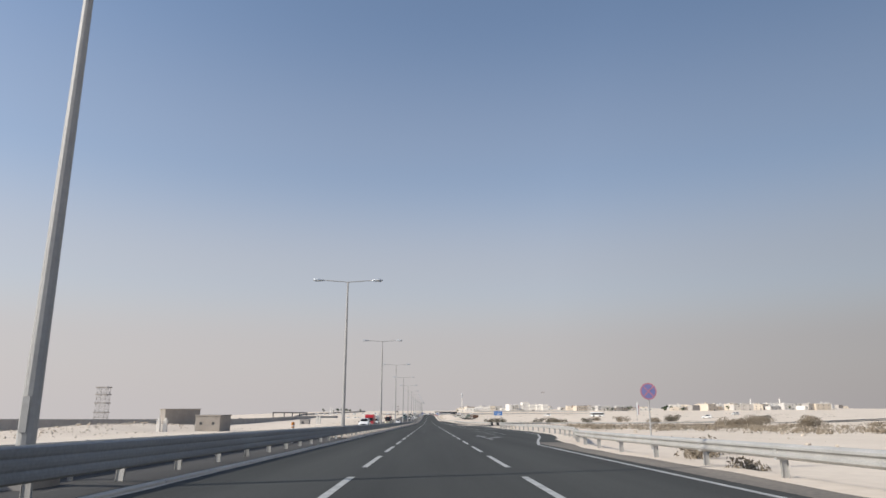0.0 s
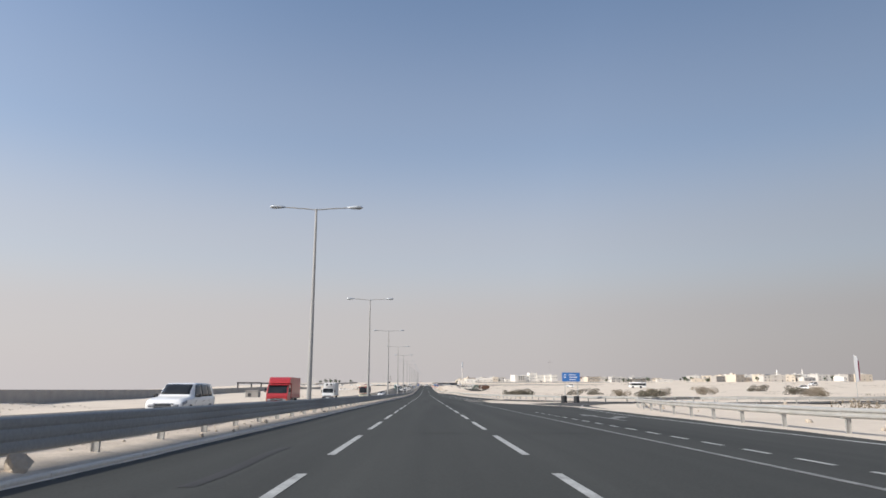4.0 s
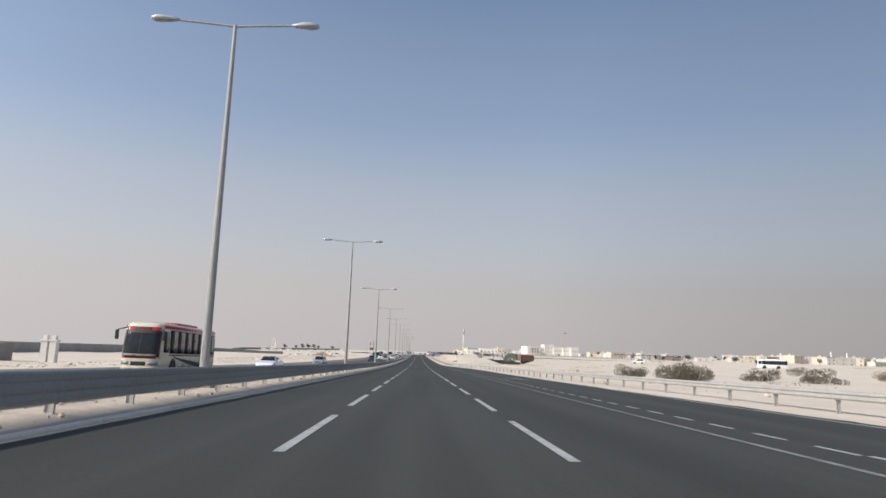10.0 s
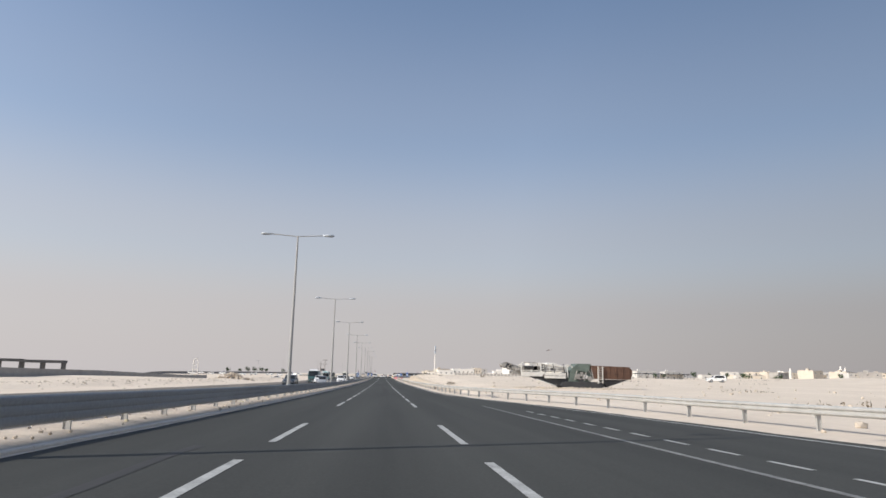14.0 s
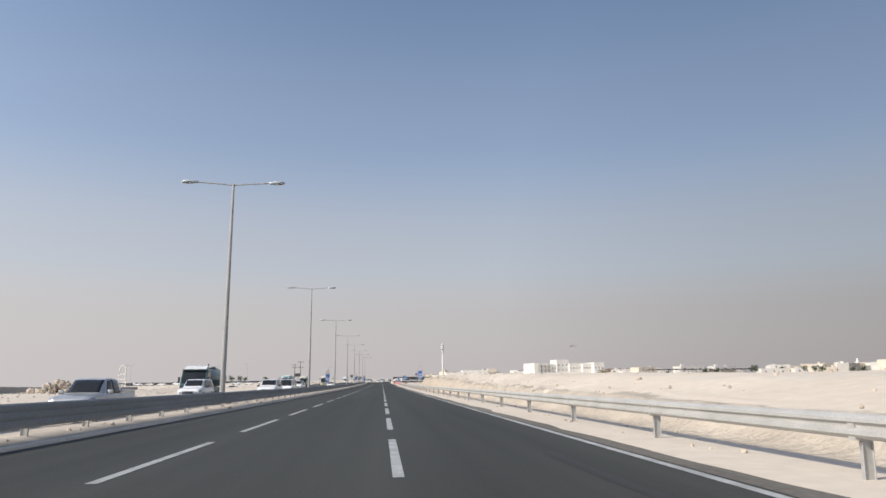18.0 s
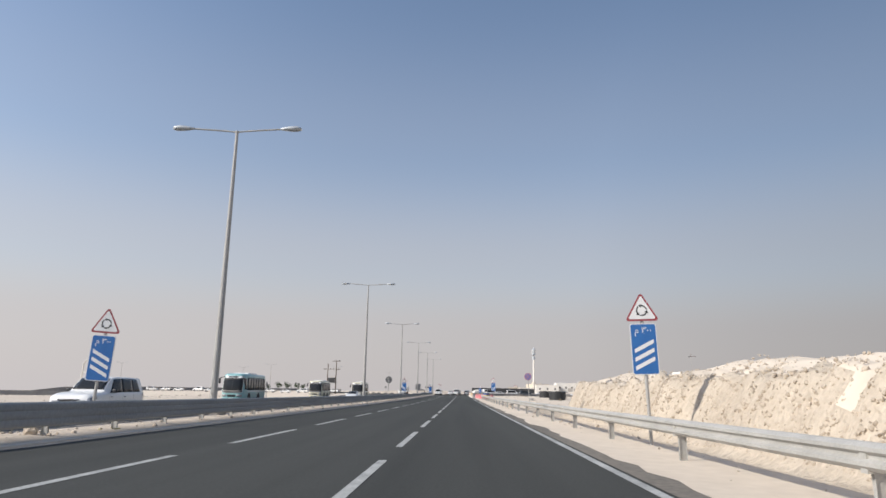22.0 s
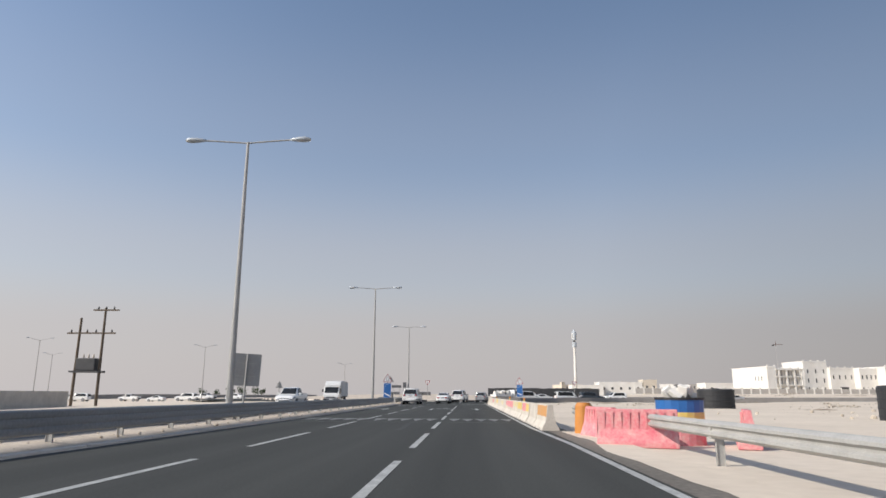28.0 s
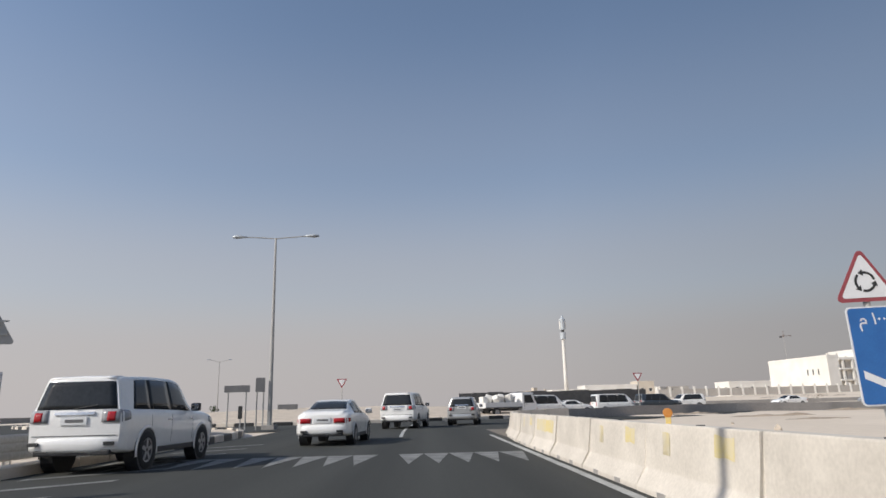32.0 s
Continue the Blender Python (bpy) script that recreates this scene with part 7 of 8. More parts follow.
def school_block(x0, x1, y0, y1, h, windows, merlons, level=(1.9, 6.4)):
    """A flat-roofed block with slim windows on its front and small merlons on its edge."""
    bm = bmesh.new()
    box(bm, x0, x1, y0, y1, 0, h)
    blk = part("wall_block", bm, WHITE, school)
    for a, b, c, e in ((x0 - 0.08, x1 + 0.08, y0 - 0.08, y0 + 0.25), (x0 - 0.08, x1 + 0.08, y1 - 0.25, y1 + 0.08), (x0 - 0.08, x0 + 0.25, y0 + 0.25, y1 - 0.25), (x1 - 0.25, x1 + 0.08, y0 + 0.25, y1 - 0.25)):
        part("parapet", boxed(a, b, c, e, h - 0.02, h + 0.6), WHITE, blk)
    for z in level:
        for k in range(windows):
            share("window", SLIM, blk, pose(x0 + (k + 0.5) * (x1 - x0) / windows, y0, z))
    for k in range(merlons):
        u = x0 + 0.3 + (x1 - x0 - 0.6) * k / max(1, merlons - 1)
        part("merlon", boxed(u - 0.25, u + 0.25, y0 - 0.06, y0 + 0.22, h + 0.58, h + 1.0, 0.02), WHITE, blk)
    return blk


west = school_block(0, 3.2, 0, 26, 9.2, 0, 2)
for v in (4.0, 6.2, 8.4):
    share("window", SLIM, west, pose(0, v, 5.6, 0, 0, -90))
school_block(3.2, 12.5, 1.3, 26, 8.6, 0, 4)
for z, name in ((3.0, "balcony"), (5.9, "balcony"), (8.5, "canopy")):
    part(name, boxed(3.2, 13.2, -0.2, 2.62, z, z + 0.45), WHITE, school)
for u in (4.4, 7.2, 10.0, 12.9):
    part("column", boxed(u - 0.28, u + 0.28, -0.1, 0.46, 0, 8.5), WHITE, school)
# flat mid-grey panels fill the openings of the loggia's back wall
for k in range(3):
    for z in (0.3, 3.6, 6.4):
        part("loggia_opening", boxed(5.0 + 2.7 * k, 6.1 + 2.7 * k, 1.26, 1.34, z, z + 2.0), GREY_CONCRETE, school, "grey panel filling an opening behind the loggia")
school_block(12.5, 21.6, 15, 27, 8.8, 5, 3)
school_block(21.6, 30.8, 13.6, 28, 11.8, 3, 4, (1.9, 5.2, 8.6))
school_block(30.8, 40, 12, 27, 9.4, 4, 4, (6.4,))
part("gateway", boxed(34.0, 37.5, 11.9, 12.1, 0.2, 2.8), DARK, school, "dark gateway in the wing")
school_block(40, 46.8, 8.8, 26, 9.0, 4, 3)
school_block(46.8, 54.5, 4.4, 25, 9.6, 3, 4)
bm = bmesh.new()
prism(bm, ((0, -0.6), (0, 1.2), (0.25, 1.2), (0.25, -0.6)), "x", 60, 215)
bmesh.ops.recalc_face_normals(bm, faces=bm.faces[:])
yard = tagged(part("yard_wall", bm, WALL_GREY, at=pose(0, 926, ground_z(130, 926))), "long low grey wall with white piers before the school", "wall", kind="structure")
for k in range(52):
    part("pier", boxed(60 + 3 * k - 0.25, 60 + 3 * k + 0.25, -0.06, 0.31, -0.6, 1.75, 0.03), WHITE, yard)
building(112.5, 985, 20, 11, 4.4, WHITE, "low white house beside the school", 1, "white houses", 4, extras=False)
building(64, 1046, 16, 12, 5.2, WHITE, "low white workshop behind the roundabout", 1, "white workshops", 3, extras=False)
building(82, 1052, 22, 14, 6.2, WHITE, "long low white workshop behind the roundabout", 1, "white workshops", 5, extras=False)
building(97, 1050, 7, 10, 7.0, CREAM, "grey-cream block with a dark gateway", 1, "white workshops", 2, extras=False)
building(52, 1060, 12, 10, 3.6, WHITE, "low white shed behind the roundabout", 1, "white workshops", 3, extras=False)
# the village far off on the plain; distance haze is put into its duller colours
random.seed(11)
for k in range(150):
    if k < 105:
        y = random.uniform(900, 1130) if k % 3 else random.uniform(1130, 1480)
        x = random.triangular(0.36, 0.68, 0.60) * (y - 120)
    elif k < 122:
        y = random.uniform(960, 1300)
        x = random.uniform(0.23, 0.36) * (y - 120)
    else:
        x, y = random.uniform(30, 280), random.uniform(1130, 1500)
    w, d = random.uniform(9, 22), random.uniform(9, 16)
    h, fl = random.choice(((4.0, 1), (4.4, 1), (5.0, 1), (7.2, 2), (7.8, 2), (8.6, 2)) if k < 105 else ((3.6, 1), (4.0, 1), (4.4, 1), (6.8, 2)))
    building(x, y, w, d, h, random.choice((HAZY_WHITE, HAZY_WHITE, HAZY_WHITE, WHITE, CREAM, CREAM, WALL_GREY)), random.choice(("flat-roofed white villa on the skyline", "pale village house on the skyline", "plain village block on the skyline")), fl, "houses on the skyline", max(2, int(w / 6)), turn=random.uniform(-30, 30), extras=random.random() < 0.5, sides=False)
building(262, 1178, 30, 14, 7.5, RUST, "dark brown roofed hall among the houses", 1, "halls on the plain", 5, extras=False)
for x0, y0, n in ((212, 985, 7), (262, 990, 6)):
    t = empty("shade_roof", pose(x0, y0, ground_z(x0, y0) - 0.2, 0, 0, -6), label="long dark shade roof on posts over parked machines", category="shelter", group="shade roofs")
    for k in range(n):
        part("roof_bay", prismed(((0, 4.2), (3.0, 5.0), (6.0, 4.2), (6.0, 4.4), (3.0, 5.25), (0, 4.4)), "y", -5, 5), DARK_STEEL, t, at=pose(6.2 * k, 0, 0))
        for v in (-4.6, 4.6):
            part("post", boxed(6.2 * k - 0.1, 6.2 * k + 0.1, v - 0.1, v + 0.1, 0, 4.25), DARK_STEEL, t)
for x, y, h in ((498, 1057, 16), (648, 1256, 19), (410, 1010, 12)):
    t = empty("minaret", pose(x, y, ground_z(x, y) - 0.2), label="slender white minaret over the houses", category="minaret", group="minarets")
    part("shaft", lathe(((1.5, 0), (1.2, h * 0.7), (1.2, h * 0.7 + 0.1)), 12), WHITE, t)
    part("balcony", lathe(((1.2, h * 0.7), (1.9, h * 0.72), (1.9, h * 0.75), (1.0, h * 0.76)), 12), WHITE, t)
    part("lantern", lathe(((0.9, h * 0.75), (0.85, h * 0.9), (0.45, h * 0.96), (0.08, h)), 12), WHITE, t)

# telecom mast
t = empty("telecom_mast", pose(46.8, 969, ground_z(46.8, 969)) @ Matrix.Scale(1.07, 4), label="tall white telecom mast with an antenna drum on top", category="mast")
part("shaft", lathe(((0.62, 0), (0.55, 9), (0.45, 20.5), (0.42, 21)), 14), WHITE, t, smooth=True)
part("lower_drum", lathe(((0.5, 18.9), (0.85, 19.0), (0.85, 20.9), (0.5, 21.0)), 14), LAMP_HEAD, t)
part("upper_drum", lathe(((0.5, 21.6), (0.9, 21.7), (0.9, 24.8), (0.6, 25.0), (0.1, 25.9)), 14), LAMP_HEAD, t)
part("collar", lathe(((0.42, 20.9), (0.46, 21.7)), 14), DARK_STEEL, t)
for a in (0, 120, 240):
    part("antenna_panel", boxed(-0.15, 0.15, 0.88, 1.02, 22.0, 24.3, 0.02), WHITE, t, at=pose(0, 0, 0, 0, 0, a))


def lattice(m, h, w, label, top=0.5, material=None, levels=7, thing="lattice_tower"):
    t = empty(thing, m, label=label, category="tower")
    material = material or DARK_STEEL
    for sx in (-1, 1):
        for sy in (-1, 1):
            part("leg", tubed((sx * w / 2, sy * w / 2, -0.3), (sx * w / 2 * top, sy * w / 2 * top, h), 0.10, 0.07, 6), material, t)
    for k in range(levels):
        bm = bmesh.new()
        z0, z1 = h * k / levels, h * (k + 1) / levels
        a = w / 2 * (1 + (top - 1) * k / levels)
        b = w / 2 * (1 + (top - 1) * (k + 1) / levels)
        for p, q in (((-1, -1), (1, -1)), ((1, -1), (1, 1)), ((1, 1), (-1, 1)), ((-1, 1), (-1, -1))):
            tube(bm, (p[0] * a, p[1] * a, z0), (q[0] * b, q[1] * b, z1), 0.05, n=5)
            tube(bm, (q[0] * a, q[1] * a, z0), (p[0] * b, p[1] * b, z1), 0.05, n=5)
            tube(bm, (p[0] * b, p[1] * b, z1), (q[0] * b, q[1] * b, z1), 0.06, n=5)
        part("bracing", bm, material, t)
    return t


t = lattice(pose(-159.5, 354, ground_z(-159.5, 354)), 23.2, 4.8, "grey lattice tower with platforms", 0.9, GREY_CONCRETE, 8)
for z in (5.6, 11.0, 15.5, 19.5, 23.0):
    part("platform", boxed(-2.7, 2.7, -2.7, 2.7, z - 0.3, z + 0.3), GREY_CONCRETE, t)
# white arched ladder tower
t = empty("arch_tower", pose(-105.0, 755, -2.0) @ Matrix.Scale(0.80, 4), label="white arched ladder-like tower", category="tower")
for s in (-1, 1):
    part("leg", tubed((s * 1.9, 0, 0), (s * 1.5, 0, 10.6), 0.27), WHITE, t)
for k, z in enumerate((2.6, 5.4, 8.2)):
    part("rung_plate", boxed(-1.8 + k * 0.1, 1.8 - k * 0.1, -0.2, 0.2, z, z + 0.5, 0.03), WHITE, t)
bm = bmesh.new()
pts = [(1.5 * math.cos(math.pi * k / 12), 0, 10.6 + 2.3 * math.sin(math.pi * k / 12)) for k in range(13)]
for a, b in zip(pts, pts[1:]):
    tube(bm, a, b, 0.27)
part("arch", bm, WHITE, t)
for a, b in (((-1.8, 0, 0.3), (1.7, 0, 5.2)), ((1.8, 0, 0.3), (4.0, 0, -0.2)), ((-1.8, 0, 4), (-4.2, 0, -0.2))):
    part("brace", tubed(a, b, 0.14), WHITE, t)
# transformer on twin poles
t = empty("transformer_poles", pose(-34.4, 758, -0.1), label="transformer hung between two wooden power poles with crossarms", category="power pole")
for x, h in ((-1.25, 8.6), (1.25, 9.6)):
    part("pole", tubed((x, 0, -0.3), (x * 0.95, 0, h), 0.16, 0.11), BARK, t)
part("transformer", boxed(-0.95, 0.95, -0.5, 0.5, 3.4, 4.6, 0.08), DARK_STEEL, t)
part("platform", boxed(-1.5, 1.5, -0.6, 0.6, 3.2, 3.38), DARK_STEEL, t)
for x, z, w in ((-1.25, 7.0, 2.4), (1.25, 7.0, 2.4), (1.25, 9.3, 2.6)):
    part("crossarm", boxed(x - w / 2, x + w / 2, -0.08, 0.08, z, z + 0.14), BARK, t)
    for u in (-0.8, 0, 0.8):
        part("insulator", lathe(((0.06, 0), (0.09, 0.1), (0.05, 0.3)), 8), DARK_STEEL, t, at=pose(x + u, 0, z + 0.14))
for x in (-0.5, 0.0, 0.5):
    part("bushing", lathe(((0.07, 4.6), (0.1, 4.75), (0.05, 5.0)), 8), CREAM, t, at=pose(x, 0, 0))


def small_lamp(m):
    t = empty("street_lamp", m, label="slim double-armed lamp on the far side road", category="street lamp", group="far street lamps")
    part("pole", tubed((0, 0, -0.2), (0, 0, 9.0), 0.09, 0.05), POLE, t)
    for s in (-1, 1):
        part("arm", tubed((0, 0, 8.9), (s * 1.4, 0, 9.3), 0.03), POLE, t)
        part("lamp_head", boxed(s * 1.6 - 0.28, s * 1.6 + 0.28, -0.11, 0.11, 9.25, 9.38, 0.04), LAMP_HEAD, t)
    return t


sl = small_lamp(pose(-42, 806, 0, 0, 0, 20))
for x, y in ((-62, 792), (-84, 830), (-30, 872), (-118, 800)):
    copy_thing(sl, pose(x, y, 0, 0, 0, 20))
# tower crane far behind
t = empty("tower_crane", pose(180, 1083, 2.0), label="thin tower crane over the houses", category="crane")
part("tower", tubed((0, 0, 0), (0, 0, 28), 0.09, n=6), POLE, t)
part("jib", tubed((-1.6, 0, 28.5), (4, 0, 28.7), 0.12, n=5), RUST, t)
part("apex", tubed((0, 0, 28), (0, 0, 31), 0.2, 0.08, 5), RUST, t)
part("counterweight", boxed(-2.0, -1.0, -0.3, 0.3, 27.8, 28.5), DARK_STEEL, t)

# ---- left side ----
bm = bmesh.new()
WALL_TOP = ((40, 1.4), (200, 1.45), (330, 1.6), (530, 1.95), (610, 1.5), (660, 0.6), (700, -0.1), (752, -0.5))
sweep(bm, [(-98, y, 0) for y in range(40, 753, 8)], ((1.0, -6.0), (0.4, 1.0), (-0.4, 1.0), (-1.0, -6.0)), closed=True)
for v in bm.verts:
    if v.co.z > 0:
        v.co.z = lerp_table(WALL_TOP, v.co.y)
bmesh.ops.recalc_face_normals(bm, faces=bm.faces[:])
tagged(part("boundary_wall", bm, WALL_GREY), "long grey concrete boundary wall across the sand", "wall", kind="structure")

bm = bmesh.new()
sweep(bm, [(-172 + 0.12 * (y - 640), y, ground_z(-172 + 0.12 * (y - 640), y)) for y in range(640, 1200, 20)], ((0.3, -0.5), (0.25, 1.7), (-0.25, 1.7), (-0.3, -0.5)), closed=True)
bmesh.ops.recalc_face_normals(bm, faces=bm.faces[:])
tagged(part("boundary_wall", bm, GREY_CONCRETE), "far dark grey boundary wall behind the parked cars", "wall", kind="structure")


def shed(x, y, w, d, top, material, label, openings, turn=0):
    z = ground_z(x, y) - 0.3
    h = top - z - 0.25
    t = empty("shed", pose(x, y, z, 0, 0, turn), label=label, category="shed", group="concrete sheds")
    part("shell", boxed(-w / 2, w / 2, -d / 2, d / 2, 0, h), material, t)
    part("roof_slab", boxed(-w / 2 - 0.15, w / 2 + 0.15, -d / 2 - 0.15, d / 2 + 0.15, h, h + 0.25), material, t)
    for u, zz, s in openings:
        part("opening", boxed(u - s / 2, u + s / 2, -d / 2 - 0.03, -d / 2 + 0.02, zz, zz + s), DARK, t)
    return t


shed(-53.8, 190.8, 5.9, 9, 2.55, TAUPE, "unfinished taupe concrete shed with small openings", ((-1.6, 2.0, 0.62), (1.35, 2.0, 0.62)))
shed(-73.4, 222.0, 12.6, 2.2, 4.5, TAUPE, "taupe concrete block shed on the sand", (), 60)
shed(-63, 368, 4.5, 4, ground_z(-63, 368) + 2.55, GREY_CONCRETE, "small dark shed beside the gate pillars", ((-0.8, 0.6, 1.2),))
for x, y in ((-57.9, 373.4), (-56.6, 373.4), (-57.2, 165.1), (-56.0, 165.6)):
    t = empty("gate_pillar", pose(x, y, ground_z(x, y) - 0.25) @ Matrix.Scale(1.0 if y > 300 else 0.72, 4), label="white masonry gate pillar", category="pillar", group="gate pillars")
    part("shaft", boxed(-0.5, 0.5, -0.5, 0.5, 0, 3.4, 0.03), WHITE, t)
    part("cap", boxed(-0.62, 0.62, -0.62, 0.62, 3.4, 3.65, 0.03), WHITE, t)
    part("finial", boxed(-0.3, 0.3, -0.3, 0.3, 3.65, 4.3, 0.05), WHITE, t)
t = empty("shelter", pose(-116, 590, 1.7, 0, 0, 10), label="long dark flat-roofed shelter on posts", category="shelter")
part("roof", boxed(-14, 2, -2, 2, 2.0, 2.9), DARK_STEEL, t)
part("roof_extension", boxed(2, 14.5, -2, 2, 1.8, 2.7), DARK_STEEL, t)
for x in (-13.5, -4.5, 2.0, 8.0, 14.0):
    part("post", boxed(x - 0.35, x + 0.35, -1.6, 1.6, -3.5, 2.0), DARK_STEEL, t)
# concrete wall pieces by the opposite lanes
for x, y, w, h in ((-34, 741, 30, 1.3),):
    tagged(part("wall_piece", boxed(-0.3, 0.3, -w / 2, w / 2, -0.5, h, 0.02), CONCRETE, at=pose(x, y, 0, 0, 0, 4)), "low pale concrete wall beside the opposite lanes", "wall", group="low wall pieces")


# ---- rubble ----
def boulder(seed):
    bm = bmesh.new()
    bmesh.ops.create_icosphere(bm, subdivisions=1, radius=0.5)
    for v in bm.verts:
        v.co *= 1 + 0.45 * noise.noise(v.co * 2.1 + Vector((seed * 7.1, seed * 3.3, seed)))
        v.co.z *= 0.75
    return mesh_of(bm, "boulder", ROCK)


BOULDERS = [boulder(k) for k in range(6)]
random.seed(5)
pile = empty("rubble_pile", pose(-43, 566, -0.4), label="heap of pale limestone boulders beside the opposite lanes", category="rubble")
for k in range(150):
    a, r = random.uniform(0, 6.283), random.random() ** 0.6 * 5.6
    z = max(0.0, 2.3 * (1 - r / 5.3)) * random.uniform(0.6, 1.05)
    s = random.uniform(0.4, 1.25)
    share("boulder", random.choice(BOULDERS), pile, pose(r * math.cos(a) * 1.1, r * math.sin(a) * 0.8, z, random.uniform(0, 360), random.uniform(0, 360), 0) @ Matrix.Scale(s, 4))


def scatter_rock(name, label, count, place, smin, smax, meshes=None, sink=-0.12, level=None):
    """Many small stones joined into one mesh."""
    src = [(np.array([v.co[:] for v in me.vertices]), [tuple(p.vertices) for p in me.polygons]) for me in (meshes or BOULDERS)]
    vs, fs = [], []
    for _ in range(count):
        x, y = place()
        v, f = random.choice(src)
        s = smin + (smax - smin) * random.random() ** 2.5
        m = np.array(Euler((random.uniform(0, 6), random.uniform(0, 6), random.uniform(0, 6))).to_matrix()) * s
        o = len(vs)
        vs += [tuple(p) for p in v @ m.T + np.array((x, y, (ground_z(x, y) if level is None else level) - s * sink))]
        fs += [tuple(i + o for i in p) for p in f]
    me = bpy.data.meshes.new(name)
    me.from_pydata(vs, [], fs)
    me.materials.append(ROCK)
    return tagged(new(name, me), label, "rocks", kind="stuff")


def on_berm():
    y = random.triangular(505, 631, 585)
    x = 9.0 + abs(random.gauss(0, 1)) * 0.6 if random.random() < 0.62 else 9.9 + abs(random.gauss(0, 1)) * 2.6
    return x + 6.0 * ease(602, 624, y), y


scatter_rock("berm_rubble", "pale rubble stones sunk in the sand berm", 12000, on_berm, 0.03, 0.13, sink=0.12)
scatter_rock("roadside_stones", "small stones on the sand beside the guardrail", 1100, lambda: (random.uniform(7.0, 13), random.uniform(420, 700)), 0.03, 0.20)
scatter_rock("desert_stones", "scattered stones on the desert sand", 1200, lambda: (random.uniform(12, 70), random.uniform(20, 800)), 0.08, 0.5)
scatter_rock("crusher_spoil", "pale spoil heaped round the crushing machine", 900, lambda: (random.uniform(16, 32), 446.8 + random.gauss(0, 0.6)), 0.05, 0.32)
scatter_rock("left_spoil", "low white spoil heaps on the left sand", 2200, lambda: (random.gauss(-44, 5), random.uniform(330, 700)), 0.10, 0.55, sink=0.1)
scatter_rock("heap_rubble", "broken white spoil on the heap beside the sheds", 1500, lambda: (random.gauss(-67, 5), random.uniform(112, 240)), 0.10, 0.60, sink=0.1)
scatter_rock("median_gravel", "loose gravel and broken stone on the median", 4200, lambda: (random.triangular(-7.9, -5.35, -6.3), random.uniform(70, 775)), 0.02, 0.16, sink=0.1, level=0.10)
scatter_rock("berm_grit", "fine grit and pebbles over the sand berm", 8000, on_berm, 0.02, 0.10, sink=0.05)
random.seed(8)
for k in range(26):
    y = random.uniform(85, 770)
    x = random.uniform(-7.4, -5.6)
    tagged(share("stone", random.choice(BOULDERS), None, pose(x, y, 0.14, random.uniform(0, 360), random.uniform(0, 360), 0) @ Matrix.Scale(random.uniform(0.15, 0.45), 4)), "pale stone lying in the median", "stone", group="stones in the median")

for x, y, size in ((7.95, 628.8, 0.6), (8.4, 471.0, 0.5), (9.2, 556.0, 0.6)):
    tagged(share("stone", BOULDERS[2], None, pose(x, y, ground_z(x, y) + 0.1, 20, 40, 70) @ Matrix.Scale(size, 4)), "pale limestone lump beside the guardrail", "stone", group="stones beside the guardrail")

# ---- crushing machine on the sand ----
cz = ground_z(22, 450)
t = empty("crushing_machine", pose(0, 450, cz - 0.15), label="large dusty tracked rock-crushing machine in white, dull green and rust", category="machine")
t.scale = (1, 1, 0.84)
bm = bmesh.new()
prism(bm, ((14.95, 3.2), (15.35, 3.62), (16.0, 3.5), (17.4, 2.75), (17.3, 2.45), (16.2, 2.95)), "y", -0.62, 0.62, bevel=0.04)
part("conveyor", bm, DARK_STEEL, t, "dark belt of the conveyor")
for y in (-0.74, 0.74):
    bm = bmesh.new()
    for p, q, r in (((14.95, 3.3), (15.5, 3.72), 0.07), ((15.5, 3.72), (17.5, 2.9), 0.07), ((15.0, 3.1), (17.3, 2.35), 0.07), ((15.5, 3.7), (15.7, 2.9), 0.045), ((16.0, 3.5), (16.3, 2.7), 0.045), ((16.5, 3.3), (16.9, 2.5), 0.045), ((15.7, 2.9), (16.0, 3.5), 0.045), ((16.3, 2.7), (16.6, 3.25), 0.045)):
        tube(bm, (p[0], y, p[1]), (q[0], y, q[1]), r, n=6)
    part("truss", bm, MACHINE_GREY, t)
part("bracket", boxed(16.2, 17.3, -0.95, 0.95, 1.95, 2.5, 0.06), MACHINE_GREY, t)
part("drive_motor", boxed(16.6, 17.2, -1.25, -0.85, 2.5, 2.95, 0.08), MACHINE_GREY, t)
for x, z in ((15.2, 3.35), (16.5, 2.95)):
    bm = bmesh.new()
    tube(bm, (x, -0.85, z), (x, 0.85, z), 0.30, n=18)
    part("roller", bm, MACHINE_GREY, t)
part("housing", boxed(17.3, 19.9, -0.9, 1.2, 2.35, 3.3, 0.08), MACHINE_GREY, t)
for x in (17.3, 18.55, 19.75):
    part("post", boxed(x - 0.06, x + 0.06, -1.34, -1.2, 2.3, 3.72, 0.01), MACHINE_WHITE, t)
part("pipe_rail", tubed((17.2, -1.27, 2.55), (23.0, -1.27, 2.6), 0.05), MACHINE_WHITE, t)
for a, b in (((16.9, -1.27, 3.25), (17.55, -1.27, 3.72)), ((17.55, -1.27, 3.72), (19.3, -1.27, 3.70)), ((17.0, -1.2, 3.05), (17.7, -1.2, 3.5)), ((17.7, -1.2, 3.5), (19.2, -1.2, 3.5)), ((19.3, -1.27, 3.7), (19.45, -1.27, 2.5)), ((19.6, -1.3, 3.6), (22.8, -1.3, 3.2)), ((23.05, -1.3, 3.55), (23.2, -1.3, 1.7)), ((23.3, -1.1, 3.4), (24.0, -1.2, 3.1)), ((23.15, -1.2, 3.5), (23.7, -1.2, 3.35))):
    part("pipe", tubed(a, b, 0.055, n=7), MACHINE_GREY if a[2] > 3.6 else MACHINE_WHITE, t)
